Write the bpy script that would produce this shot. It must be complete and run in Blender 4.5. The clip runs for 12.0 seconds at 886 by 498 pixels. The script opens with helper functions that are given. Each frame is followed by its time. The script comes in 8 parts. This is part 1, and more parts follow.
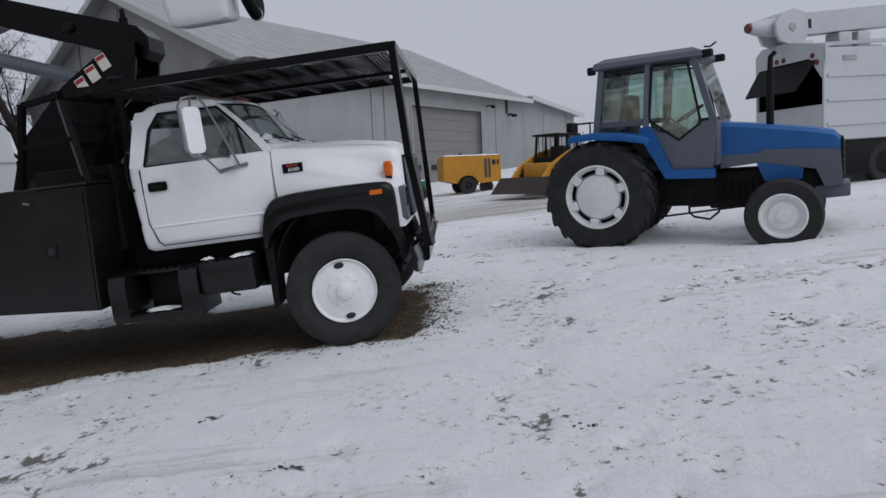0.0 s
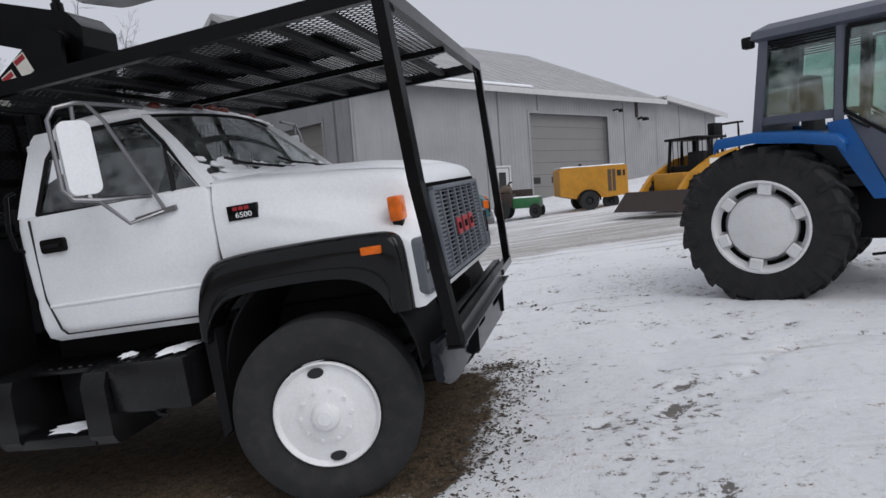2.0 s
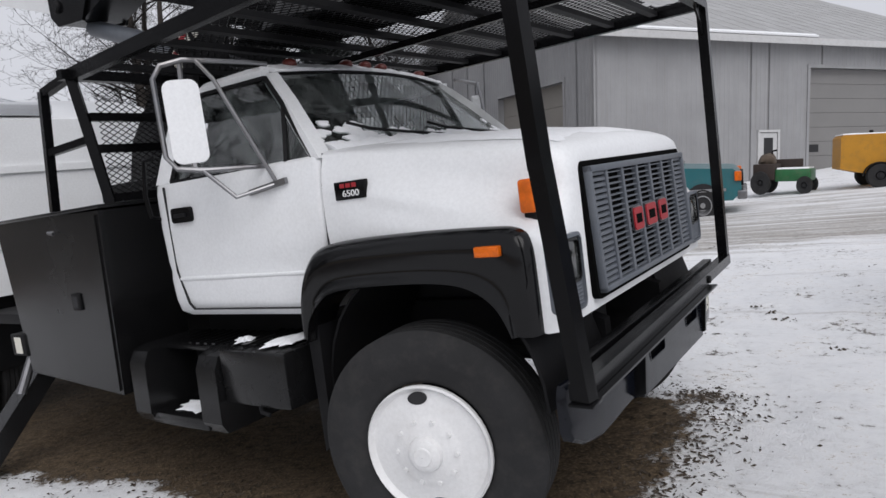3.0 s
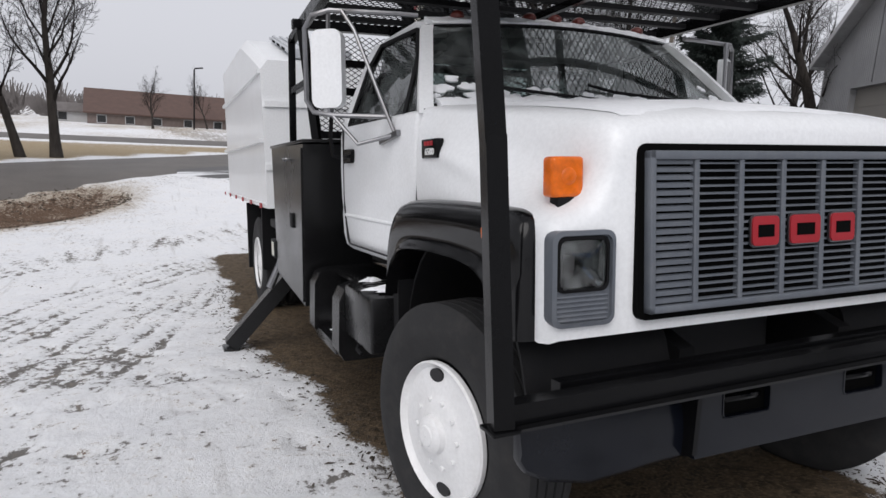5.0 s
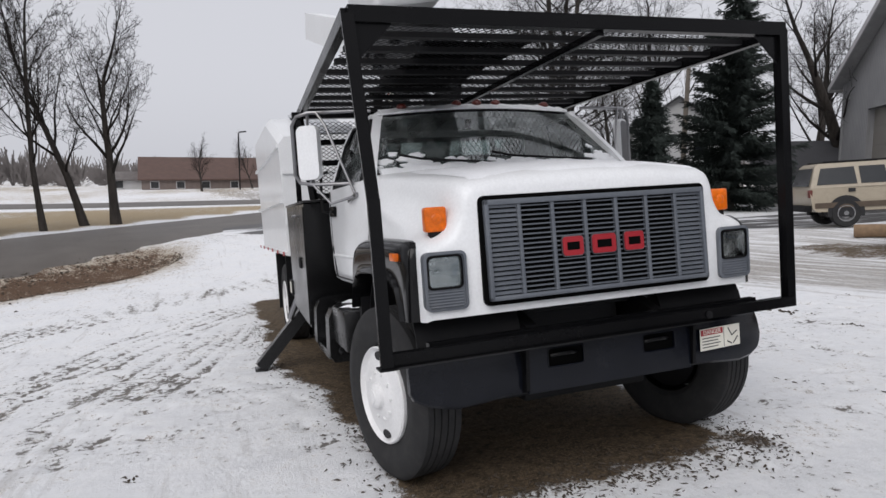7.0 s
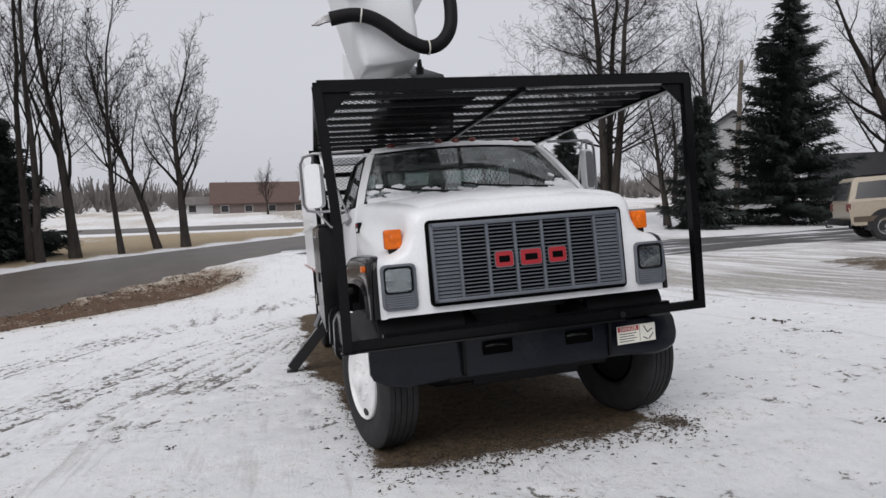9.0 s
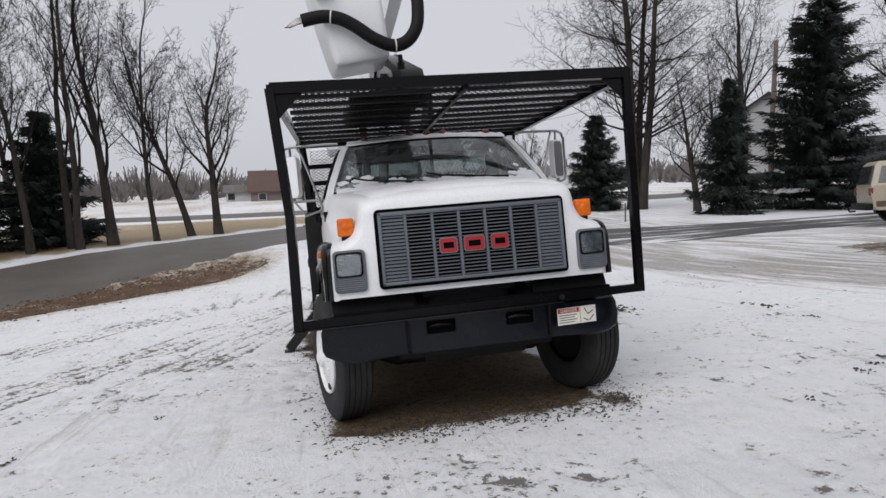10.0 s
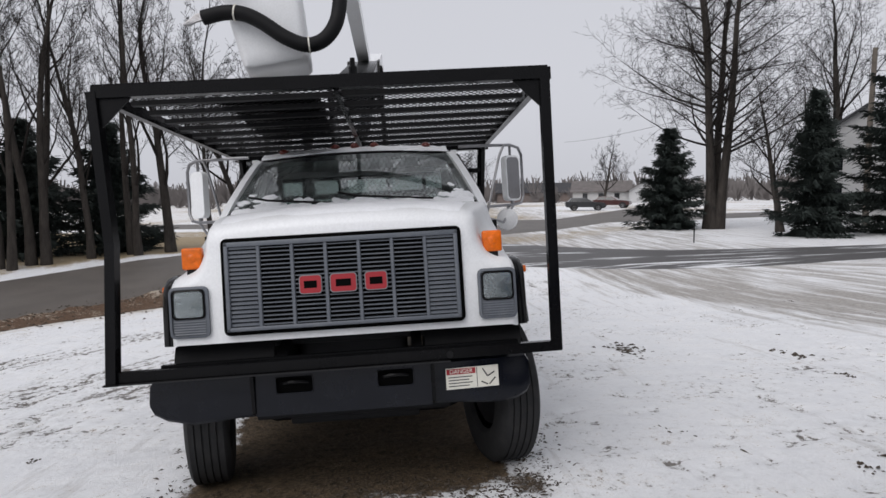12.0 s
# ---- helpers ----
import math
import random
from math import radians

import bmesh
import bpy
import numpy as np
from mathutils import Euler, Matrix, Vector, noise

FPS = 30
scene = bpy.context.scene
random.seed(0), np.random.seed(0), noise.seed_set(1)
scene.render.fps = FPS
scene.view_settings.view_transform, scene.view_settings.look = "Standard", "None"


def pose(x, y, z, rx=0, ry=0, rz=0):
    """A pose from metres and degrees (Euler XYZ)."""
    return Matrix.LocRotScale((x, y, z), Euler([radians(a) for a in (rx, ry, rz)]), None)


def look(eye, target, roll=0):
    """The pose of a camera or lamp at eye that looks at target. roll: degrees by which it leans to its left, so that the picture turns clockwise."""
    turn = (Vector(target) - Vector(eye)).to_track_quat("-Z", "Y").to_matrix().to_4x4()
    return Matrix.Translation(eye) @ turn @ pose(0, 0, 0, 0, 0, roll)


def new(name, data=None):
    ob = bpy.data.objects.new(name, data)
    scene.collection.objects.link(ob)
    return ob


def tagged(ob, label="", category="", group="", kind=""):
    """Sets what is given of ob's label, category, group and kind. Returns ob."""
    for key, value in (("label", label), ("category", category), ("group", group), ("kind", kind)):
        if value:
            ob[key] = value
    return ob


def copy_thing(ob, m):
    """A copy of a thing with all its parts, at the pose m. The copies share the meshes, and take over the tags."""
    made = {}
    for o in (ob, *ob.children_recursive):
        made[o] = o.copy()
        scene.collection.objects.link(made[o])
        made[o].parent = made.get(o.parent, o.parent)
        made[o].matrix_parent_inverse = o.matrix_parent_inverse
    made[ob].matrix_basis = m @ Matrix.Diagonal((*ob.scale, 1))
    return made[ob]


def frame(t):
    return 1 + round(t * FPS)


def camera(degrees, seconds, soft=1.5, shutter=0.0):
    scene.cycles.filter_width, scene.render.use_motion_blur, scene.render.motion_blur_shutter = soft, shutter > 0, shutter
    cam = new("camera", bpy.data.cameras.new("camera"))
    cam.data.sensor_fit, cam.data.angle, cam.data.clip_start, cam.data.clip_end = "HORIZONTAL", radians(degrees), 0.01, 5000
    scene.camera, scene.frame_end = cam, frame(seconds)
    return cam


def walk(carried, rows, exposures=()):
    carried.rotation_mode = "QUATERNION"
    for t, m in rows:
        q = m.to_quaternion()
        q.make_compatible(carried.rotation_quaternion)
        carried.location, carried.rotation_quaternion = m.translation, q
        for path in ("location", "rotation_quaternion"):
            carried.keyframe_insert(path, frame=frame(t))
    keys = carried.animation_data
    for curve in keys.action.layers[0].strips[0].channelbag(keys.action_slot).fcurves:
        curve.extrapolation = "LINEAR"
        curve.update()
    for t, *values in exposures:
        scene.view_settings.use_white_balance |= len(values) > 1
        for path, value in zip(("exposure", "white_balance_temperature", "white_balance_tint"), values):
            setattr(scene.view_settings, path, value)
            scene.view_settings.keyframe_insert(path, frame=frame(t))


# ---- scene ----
cam = camera(67.5, 12.0)
PATH = [
    (0, (1.164, -7.211, 1.434), (1.079, -5.224, 1.225), -2.5),
    (0.5, (1.158, -6.506, 1.49), (0.921, -4.529, 1.301), -1.8),
    (1, (1.315, -5.882, 1.52), (1.077, -3.901, 1.38), -6.1),
    (1.5, (1.39, -5.146, 1.556), (0.975, -3.201, 1.344), -5.2),
    (2, (1.516, -4.521, 1.593), (1.045, -2.583, 1.44), -4.2),
    (2.5, (1.641, -3.948, 1.657), (0.667, -2.207, 1.525), -4.7),
    (3, (1.657, -3.438, 1.658), (0.521, -1.808, 1.431), -2.2),
    (3.5, (1.735, -2.9, 1.696), (0.233, -1.63, 1.336), -1.2),
    (3.7, (1.725, -2.73, 1.666), (0.165, -1.541, 1.275), -1.9),
    (5.3, (2.571, -2.173, 1.714), (0.727, -1.475, 1.38), 2.9),
    (5.5, (2.742, -2.115, 1.746), (0.885, -1.433, 1.451), 0.4),
    (6, (3.162, -2.101, 1.795), (1.293, -1.43, 1.556), -0.7),
    (6.5, (3.492, -2.194, 1.795), (1.624, -1.533, 1.528), 3.6),
    (7, (3.834, -2.163, 1.82), (1.959, -1.506, 1.586), 0.1),
    (7.2, (3.996, -2.172, 1.821), (2.118, -1.505, 1.642), -1.2),
    (8.8, (4.849, -1.812, 1.892), (2.924, -1.305, 1.693), -0.6),
    (9, (4.978, -1.778, 1.891), (3.043, -1.302, 1.715), -1.1),
    (9.5, (5.221, -1.611, 1.888), (3.272, -1.266, 1.604), -1.0),
    (10, (5.473, -1.203, 1.915), (3.517, -0.843, 1.7), -1.6),
    (10.5, (5.344, -0.793, 1.92), (3.399, -0.377, 1.712), -1.5),
    (11, (5.205, -0.327, 1.932), (3.279, 0.17, 1.719), -3.5),
    (11.5, (5.029, 0.081, 1.976), (3.05, 0.317, 1.814), -3.0),
    (12, (4.663, 0.32, 1.968), (2.674, 0.433, 1.793), -0.6),
]
EXPOSURES = [(0, -0.25, 6020, 11), (1.5, -0.08, 6130, 11), (2.5, 0.09, 6250, 12), (3.5, 0.28, 6380, 12), (6.5, 0.23, 6390, 12), (9, 0.15, 6400, 12), (12, 0.16, 6380, 12)]
walk(cam, [(t, look(eye, target, roll)) for t, eye, target, roll in PATH], EXPOSURES)

# light: an overcast winter sky, nearly even all round, with a faint broad sun
world = bpy.data.worlds.new("overcast_sky")
scene.world = world
world.use_nodes = True
wn, wl = world.node_tree.nodes, world.node_tree.links
wn.clear()
SUN_EL, SUN_AZ = 48.0, 130.0
sky = wn.new("ShaderNodeTexSky")
sky.sky_type, sky.sun_disc = "NISHITA", False
sky.sun_elevation, sky.sun_rotation = radians(SUN_EL), radians(SUN_AZ)
sky.air_density, sky.dust_density = 1.0, 4.0
grey = wn.new("ShaderNodeHueSaturation")
grey.inputs["Saturation"].default_value = 0.10
wl.new(sky.outputs[0], grey.inputs["Color"])
dim = wn.new("ShaderNodeVectorMath")
dim.operation = "SCALE"
dim.inputs["Scale"].default_value = 0.10
wl.new(grey.outputs[0], dim.inputs[0])
cloud = wn.new("ShaderNodeMixRGB")
cloud.inputs["Fac"].default_value = 0.82
wl.new(dim.outputs[0], cloud.inputs["Color1"])
cloud.inputs["Color2"].default_value = (0.60, 0.61, 0.645, 1)
back = wn.new("ShaderNodeBackground")
wl.new(cloud.outputs[0], back.inputs["Color"])
back.inputs["Strength"].default_value = 1.0
wl.new(back.outputs[0], wn.new("ShaderNodeOutputWorld").inputs["Surface"])
lamp = bpy.data.lights.new("sun", "SUN")
lamp.energy, lamp.angle, lamp.color = 1.2, radians(50), (1, 0.97, 0.93)
sun = new("sun", lamp)
sun.matrix_world = pose(0, 0, 30, 90 - SUN_EL, 0, -SUN_AZ + 180)


# ---- node materials ----
def node_mat(name, rough=0.6, metal=0.0, spec=0.5):
    m = bpy.data.materials.new(name)
    m.use_nodes = True
    n, l = m.node_tree.nodes, m.node_tree.links
    b = n["Principled BSDF"]
    b.inputs["Roughness"].default_value = rough
    b.inputs["Metallic"].default_value = metal
    b.inputs["Specular IOR Level"].default_value = spec
    return m, n, l, b


def coords(n, l, scale=(1, 1, 1), kind="Object"):
    c, mp = n.new("ShaderNodeTexCoord"), n.new("ShaderNodeMapping")
    mp.inputs["Scale"].default_value = scale
    l.new(c.outputs[kind], mp.inputs["Vector"])
    return mp.outputs[0]


def noise_tex(n, l, vec, scale, detail=4, rough=0.6):
    t = n.new("ShaderNodeTexNoise")
    t.inputs["Scale"].default_value, t.inputs["Detail"].default_value, t.inputs["Roughness"].default_value = scale, detail, rough
    if vec is not None:
        l.new(vec, t.inputs["Vector"])
    return t.outputs["Fac"]


def ramp(n, l, fac, lo, hi, c0=(0, 0, 0, 1), c1=(1, 1, 1, 1)):
    r = n.new("ShaderNodeValToRGB")
    r.color_ramp.elements[0].position, r.color_ramp.elements[1].position = lo, hi
    r.color_ramp.elements[0].color, r.color_ramp.elements[1].color = c0, c1
    l.new(fac, r.inputs["Fac"])
    return r.outputs["Color"]


def mix(n, l, fac, a, b, how="MIX"):
    x = n.new("ShaderNodeMixRGB")
    x.blend_type = how
    for s, v in (("Fac", fac), ("Color1", a), ("Color2", b)):
        if isinstance(v, (int, float)):
            x.inputs[s].default_value = v
        elif isinstance(v, tuple):
            x.inputs[s].default_value = (*v[:3], 1)
        else:
            l.new(v, x.inputs[s])
    return x.outputs[0]


def math_node(n, l, op, a, b=0.0):
    x = n.new("ShaderNodeMath")
    x.operation, x.use_clamp = op, op in ("ADD", "SUBTRACT") and False
    for i, v in enumerate((a, b)):
        if isinstance(v, (int, float)):
            x.inputs[i].default_value = v
        else:
            l.new(v, x.inputs[i])
    return x.outputs[0]


def bump(n, l, b, height, strength=0.3, dist=0.01):
    x = n.new("ShaderNodeBump")
    x.inputs["Strength"].default_value, x.inputs["Distance"].default_value = strength, dist
    l.new(height, x.inputs["Height"])
    l.new(x.outputs[0], b.inputs["Normal"])


def surf(name, col, rough=0.5, metal=0.0, var=0.12, scale=3.0, grime=0.0, grime_col=(0.16, 0.13, 0.1), bumpy=0.0, fine=60.0, spec=0.5, coat=0.0):
    """A painted or plain surface: colour varied at two scales, grime in patches, worn gloss and a fine relief."""
    m, n, l, b = node_mat(name, rough, metal, spec)
    v = coords(n, l)
    big, small = noise_tex(n, l, v, scale, 5), noise_tex(n, l, v, fine, 3)
    c = mix(n, l, ramp(n, l, big, 0.3, 0.75), tuple(x * (1 - var) for x in col), tuple(min(1, x * (1 + var * 0.6)) for x in col))
    c = mix(n, l, ramp(n, l, small, 0.35, 0.8), c, mix(n, l, 0.5, c, tuple(x * 0.8 for x in col)))
    if grime:
        g = noise_tex(n, l, v, scale * 2.3, 8, 0.7)
        c = mix(n, l, math_node(n, l, "MULTIPLY", ramp(n, l, g, 0.48, 0.72), grime), c, grime_col)
    l.new(c, b.inputs["Base Color"])
    r = n.new("ShaderNodeMapRange")
    r.inputs["To Min"].default_value, r.inputs["To Max"].default_value = max(0.03, rough - 0.1), min(1, rough + 0.15)
    l.new(big, r.inputs["Value"])
    l.new(r.outputs[0], b.inputs["Roughness"])
    if coat:
        b.inputs["Coat Weight"].default_value, b.inputs["Coat Roughness"].default_value = coat, 0.12
    if bumpy:
        bump(n, l, b, small, bumpy, 0.004)
    return m


def glass(name, tint=(0.9, 0.95, 0.95), rough=0.02, dirt=0.25, ior=1.8):
    """A thin pane: clear, with a Fresnel gloss on it and a film of dirt in patches."""
    m, n, l, b = node_mat(name, rough)
    v = coords(n, l)
    clear, gloss, film = n.new("ShaderNodeBsdfTransparent"), n.new("ShaderNodeBsdfGlossy"), n.new("ShaderNodeBsdfDiffuse")
    clear.inputs["Color"].default_value = (*tint, 1)
    gloss.inputs["Roughness"].default_value = rough
    film.inputs["Color"].default_value = (0.62, 0.65, 0.65, 1)
    fr = n.new("ShaderNodeFresnel")
    fr.inputs["IOR"].default_value = ior
    shine, pane = n.new("ShaderNodeMixShader"), n.new("ShaderNodeMixShader")
    l.new(fr.outputs[0], shine.inputs[0])
    l.new(clear.outputs[0], shine.inputs[1])
    l.new(gloss.outputs[0], shine.inputs[2])
    d = ramp(n, l, noise_tex(n, l, v, 7, 8, 0.7), 0.42, 0.78)
    l.new(math_node(n, l, "MULTIPLY", d, dirt), pane.inputs[0])
    l.new(shine.outputs[0], pane.inputs[1])
    l.new(film.outputs[0], pane.inputs[2])
    out = [q for q in n if q.type == "OUTPUT_MATERIAL"][0]
    l.new(pane.outputs[0], out.inputs["Surface"])
    return m


WHITE = surf("white_truck_paint", (0.80, 0.81, 0.82), 0.38, var=0.04, scale=1.5, grime=0.10, grime_col=(0.5, 0.48, 0.45), coat=0.3)
DULL_WHITE = surf("dull_white_truck_paint", (0.50, 0.515, 0.54), 0.5, var=0.06, scale=1.2, grime=0.3, grime_col=(0.33, 0.33, 0.34))
BLACK = surf("black_gloss_paint", (0.004, 0.004, 0.0045), 0.20, var=0.3, scale=2, grime=0.10, grime_col=(0.012, 0.0115, 0.0115), bumpy=0.05, spec=0.14)
FLARE = surf("black_moulded_plastic", (0.004, 0.004, 0.0045), 0.09, var=0.2, scale=2, grime=0.08, grime_col=(0.008, 0.008, 0.008), bumpy=0.12, fine=5.0, spec=0.30)
SATIN = surf("black_satin_steel", (0.007, 0.007, 0.0075), 0.22, var=0.25, scale=1.6, grime=0.25, grime_col=(0.02, 0.0195, 0.019), bumpy=0.10, fine=7.0, spec=0.36)
BLACK_DULL = surf("black_chassis_paint", (0.006, 0.006, 0.007), 0.6, var=0.35, scale=4, grime=0.2, grime_col=(0.022, 0.02, 0.018), bumpy=0.15, spec=0.2)
BUMPER = surf("blue_black_bumper_paint", (0.005, 0.0062, 0.0105), 0.16, var=0.4, scale=3, grime=0.3, grime_col=(0.014, 0.015, 0.019), bumpy=0.6, fine=3.2, spec=0.27)
RUBBER = surf("tyre_rubber", (0.029, 0.029, 0.030), 0.75, var=0.3, scale=5, grime=0.35, grime_col=(0.06, 0.056, 0.053), bumpy=0.2, spec=0.2)
RIM = surf("white_wheel_paint", (0.78, 0.78, 0.78), 0.45, var=0.05, grime=0.2, grime_col=(0.45, 0.42, 0.38))
GREY_PLASTIC = surf("grey_grille_plastic", (0.108, 0.120, 0.14), 0.42, var=0.12, grime=0.2, grime_col=(0.25, 0.25, 0.25))
DARK = surf("dark_interior", (0.02, 0.02, 0.022), 0.8, var=0.3)
# flat black put in for the shade inside openings; also fills the emblem gaps
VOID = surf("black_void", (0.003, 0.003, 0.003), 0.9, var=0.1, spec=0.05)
SEAT = surf("grey_seat_cloth", (0.10, 0.10, 0.105), 0.9, var=0.2, fine=150)
CHROME = surf("brushed_steel", (0.27, 0.27, 0.28), 0.30, 1.0, var=0.15, grime=0.3)
AMBER = surf("amber_lens", (0.78, 0.15, 0.003), 0.3, var=0.45, scale=16, spec=0.3, coat=0.15)
RED = surf("red_letters", (0.33, 0.012, 0.02), 0.4, var=0.15)
RED_LENS = surf("red_lens", (0.12, 0.022, 0.016), 0.3, var=0.1)
LENS = glass("headlamp_lens", (0.90, 0.93, 0.93), 0.03, 0.16)
BOWL = surf("lamp_reflector", (0.36, 0.37, 0.38), 0.22, 1.0, var=0.3, scale=20, bumpy=0.15, fine=60)
GLASS = glass("window_glass", (0.62, 0.68, 0.67), 0.01, 0.16)
SCREEN_GLASS = glass("frosted_windscreen_glass", (0.86, 0.93, 0.91), 0.01, 0.22, 3.2)
PAPER = surf("sign_white", (0.72, 0.70, 0.62), 0.55, var=0.06)
INK = surf("sign_ink", (0.03, 0.03, 0.03), 0.6)
SNOW_LUMP = surf("snow_on_things", (0.86, 0.87, 0.89), 0.75, var=0.05, scale=8, bumpy=0.4, fine=40)


# ---- mesh helpers ----
def box(b, x0, x1, y0, y1, z0, z1, m=None):
    r = bmesh.ops.create_cube(b, size=1, matrix=Matrix.LocRotScale(((x0 + x1) / 2, (y0 + y1) / 2, (z0 + z1) / 2), None, (x1 - x0, y1 - y0, z1 - z0)))
    if m is not None:
        bmesh.ops.transform(b, matrix=m, verts=r["verts"])
    return r["verts"]


def bevelled(b, w, seg=2, sharp=25):
    e = [x for x in b.edges if len(x.link_faces) == 2 and x.calc_face_angle(0) > radians(sharp)]
    bmesh.ops.bevel(b, geom=e, offset=w, segments=seg, profile=0.5, affect="EDGES", clamp_overlap=True)
    return b


def box_bm(*a):
    b = bmesh.new()
    box(b, *a)
    return b


def bbox(x0, x1, y0, y1, z0, z1, w=0.008, seg=2):
    b = bmesh.new()
    box(b, x0, x1, y0, y1, z0, z1)
    return bevelled(b, w, seg)


def loft(b, rings, closed=True, caps=True):
    vs = [[b.verts.new(p) for p in r] for r in rings]
    k = len(rings[0])
    for a, c in zip(vs, vs[1:]):
        for i in range(k if closed else k - 1):
            j = (i + 1) % k
            b.faces.new((a[i], a[j], c[j], c[i]))
    if caps and closed:
        b.faces.new(vs[0][::-1])
        b.faces.new(vs[-1])
    return vs


def tube(b, pts, r, k=8, caps=True):
    """A round bar along points; r is one radius or a radius for each point."""
    pts = [Vector(p) for p in pts]
    rr = r if isinstance(r, (list, tuple)) else [r] * len(pts)
    rings, up = [], None
    for i, p in enumerate(pts):
        d = (pts[min(i + 1, len(pts) - 1)] - pts[max(i - 1, 0)]).normalized()
        if up is None:
            up = d.orthogonal().normalized()
        up = (up - d * up.dot(d)).normalized()
        w = d.cross(up)
        rings.append([p + (up * math.cos(2 * math.pi * j / k) + w * math.sin(2 * math.pi * j / k)) * rr[i] for j in range(k)])
    loft(b, rings, True, caps)
    return b


def bar(b, p, q, w, h=None, up=(0, 0, 1)):
    """A square bar from p to q, w wide and h high."""
    p, q = Vector(p), Vector(q)
    h = h or w
    d = (q - p).normalized()
    u = Vector(up) - d * d.dot(Vector(up))
    u = (u if u.length > 1e-3 else d.orthogonal()).normalized()
    s = d.cross(u)
    loft(b, [[c + s * a * w / 2 + u * e * h / 2 for a, e in ((-1, -1), (1, -1), (1, 1), (-1, 1))] for c in (p, q)])
    return b


def prism(b, pts, lo, hi, axis="y"):
    """A flat outline pushed through from lo to hi along an axis."""
    f = {"y": lambda a, c, t: (a, t, c), "x": lambda a, c, t: (t, a, c), "z": lambda a, c, t: (a, c, t)}[axis]
    loft(b, [[f(a, c, t) for a, c in pts] for t in (lo, hi)])
    return b


def lathe(b, prof, centre=(0, 0, 0), k=40, axis="y", close=False):
    """Turns (radius, along) round an axis."""
    c = Vector(centre)
    rings = []
    for i in range(k):
        a = 2 * math.pi * i / k
        ca, sa = math.cos(a), math.sin(a)
        rings.append([c + Vector({"y": (r * ca, h, r * sa), "x": (h, r * ca, r * sa), "z": (r * ca, r * sa, h)}[axis]) for r, h in prof])
    vs = [[b.verts.new(p) for p in r] for r in rings]
    m = len(prof)
    for i in range(k):
        for j in range(m if close else m - 1):
            q = [vs[i][j], vs[(i + 1) % k][j], vs[(i + 1) % k][(j + 1) % m], vs[i][(j + 1) % m]]
            b.faces.new(q)
    bmesh.ops.remove_doubles(b, verts=b.verts, dist=1e-5)
    return b


def rounded(w, h, r, k=5):
    """Outline of a rounded rectangle, w by h."""
    out = []
    for cx, cy, a0 in ((w / 2 - r, h / 2 - r, 0), (-w / 2 + r, h / 2 - r, 90), (-w / 2 + r, -h / 2 + r, 180), (w / 2 - r, -h / 2 + r, 270)):
        for i in range(k):
            a = radians(a0 + 90 * i / (k - 1))
            out.append((cx + r * math.cos(a), cy + r * math.sin(a)))
    return out


def part(name, b, material, parent, label="", kind="", sharp=32, m=None):
    """Links a bmesh as one mesh object under a thing or a part."""
    if m is not None:
        bmesh.ops.transform(b, matrix=m, verts=b.verts)
    bmesh.ops.recalc_face_normals(b, faces=b.faces)
    me = bpy.data.meshes.new(name)
    b.to_mesh(me)
    b.free()
    me.polygons.foreach_set("use_smooth", [True] * len(me.polygons))
    me.set_sharp_from_angle(angle=radians(sharp))
    for x in material if isinstance(material, (list, tuple)) else (material,):
        me.materials.append(x)
    ob = new(name, me)
    if parent is not None:
        ob.parent = parent
    return tagged(ob, label, kind=kind)


def raw(name, verts, faces, material, parent=None, label="", kind="", smooth=False):
    """A mesh from computed verts and faces, for things with very many pieces."""
    me = bpy.data.meshes.new(name)
    me.from_pydata(verts, [], faces)
    me.polygons.foreach_set("use_smooth", [smooth] * len(me.polygons))
    me.materials.append(material)
    ob = new(name, me)
    if parent is not None:
        ob.parent = parent
    return tagged(ob, label, kind=kind)


def thing(name, label, category, m=None, group=""):
    ob = new(name)
    ob.empty_display_size = 0.2
    if m is not None:
        ob.matrix_world = m
    return tagged(ob, label, category, group)


def words(body, size, depth, m, parent, material, name="lettering", align="CENTER", squeeze=1.0):
    """Raised lettering in the built-in font, as one mesh."""
    cu = bpy.data.curves.new(name, "FONT")
    cu.body, cu.size, cu.extrude, cu.align_x, cu.align_y = body, size, depth, align, "CENTER"
    tmp = bpy.data.objects.new(name, cu)
    me = bpy.data.meshes.new_from_object(tmp)
    bpy.data.objects.remove(tmp)
    me.transform(m @ Matrix.Diagonal((squeeze, 1, 1, 1)))
    me.materials.append(material)
    ob = new(name, me)
    ob.parent = parent
    return ob


# ---- the lie of the land ----
TILT_X, TILT_Y = 0.08543, 0.04523
TRUCK_POSE = pose(0, 0, 0, 2.59, -4.878, -0.11)


def fade(a, c, v):
    u = min(1.0, max(0.0, (v - a) / (c - a)))
    return u * u * (3 - 2 * u)


def levelled(v, lo, w):
    if v >= lo:
        return v
    d = min(lo - v, w)
    return lo - (d - d * d / (2 * w))


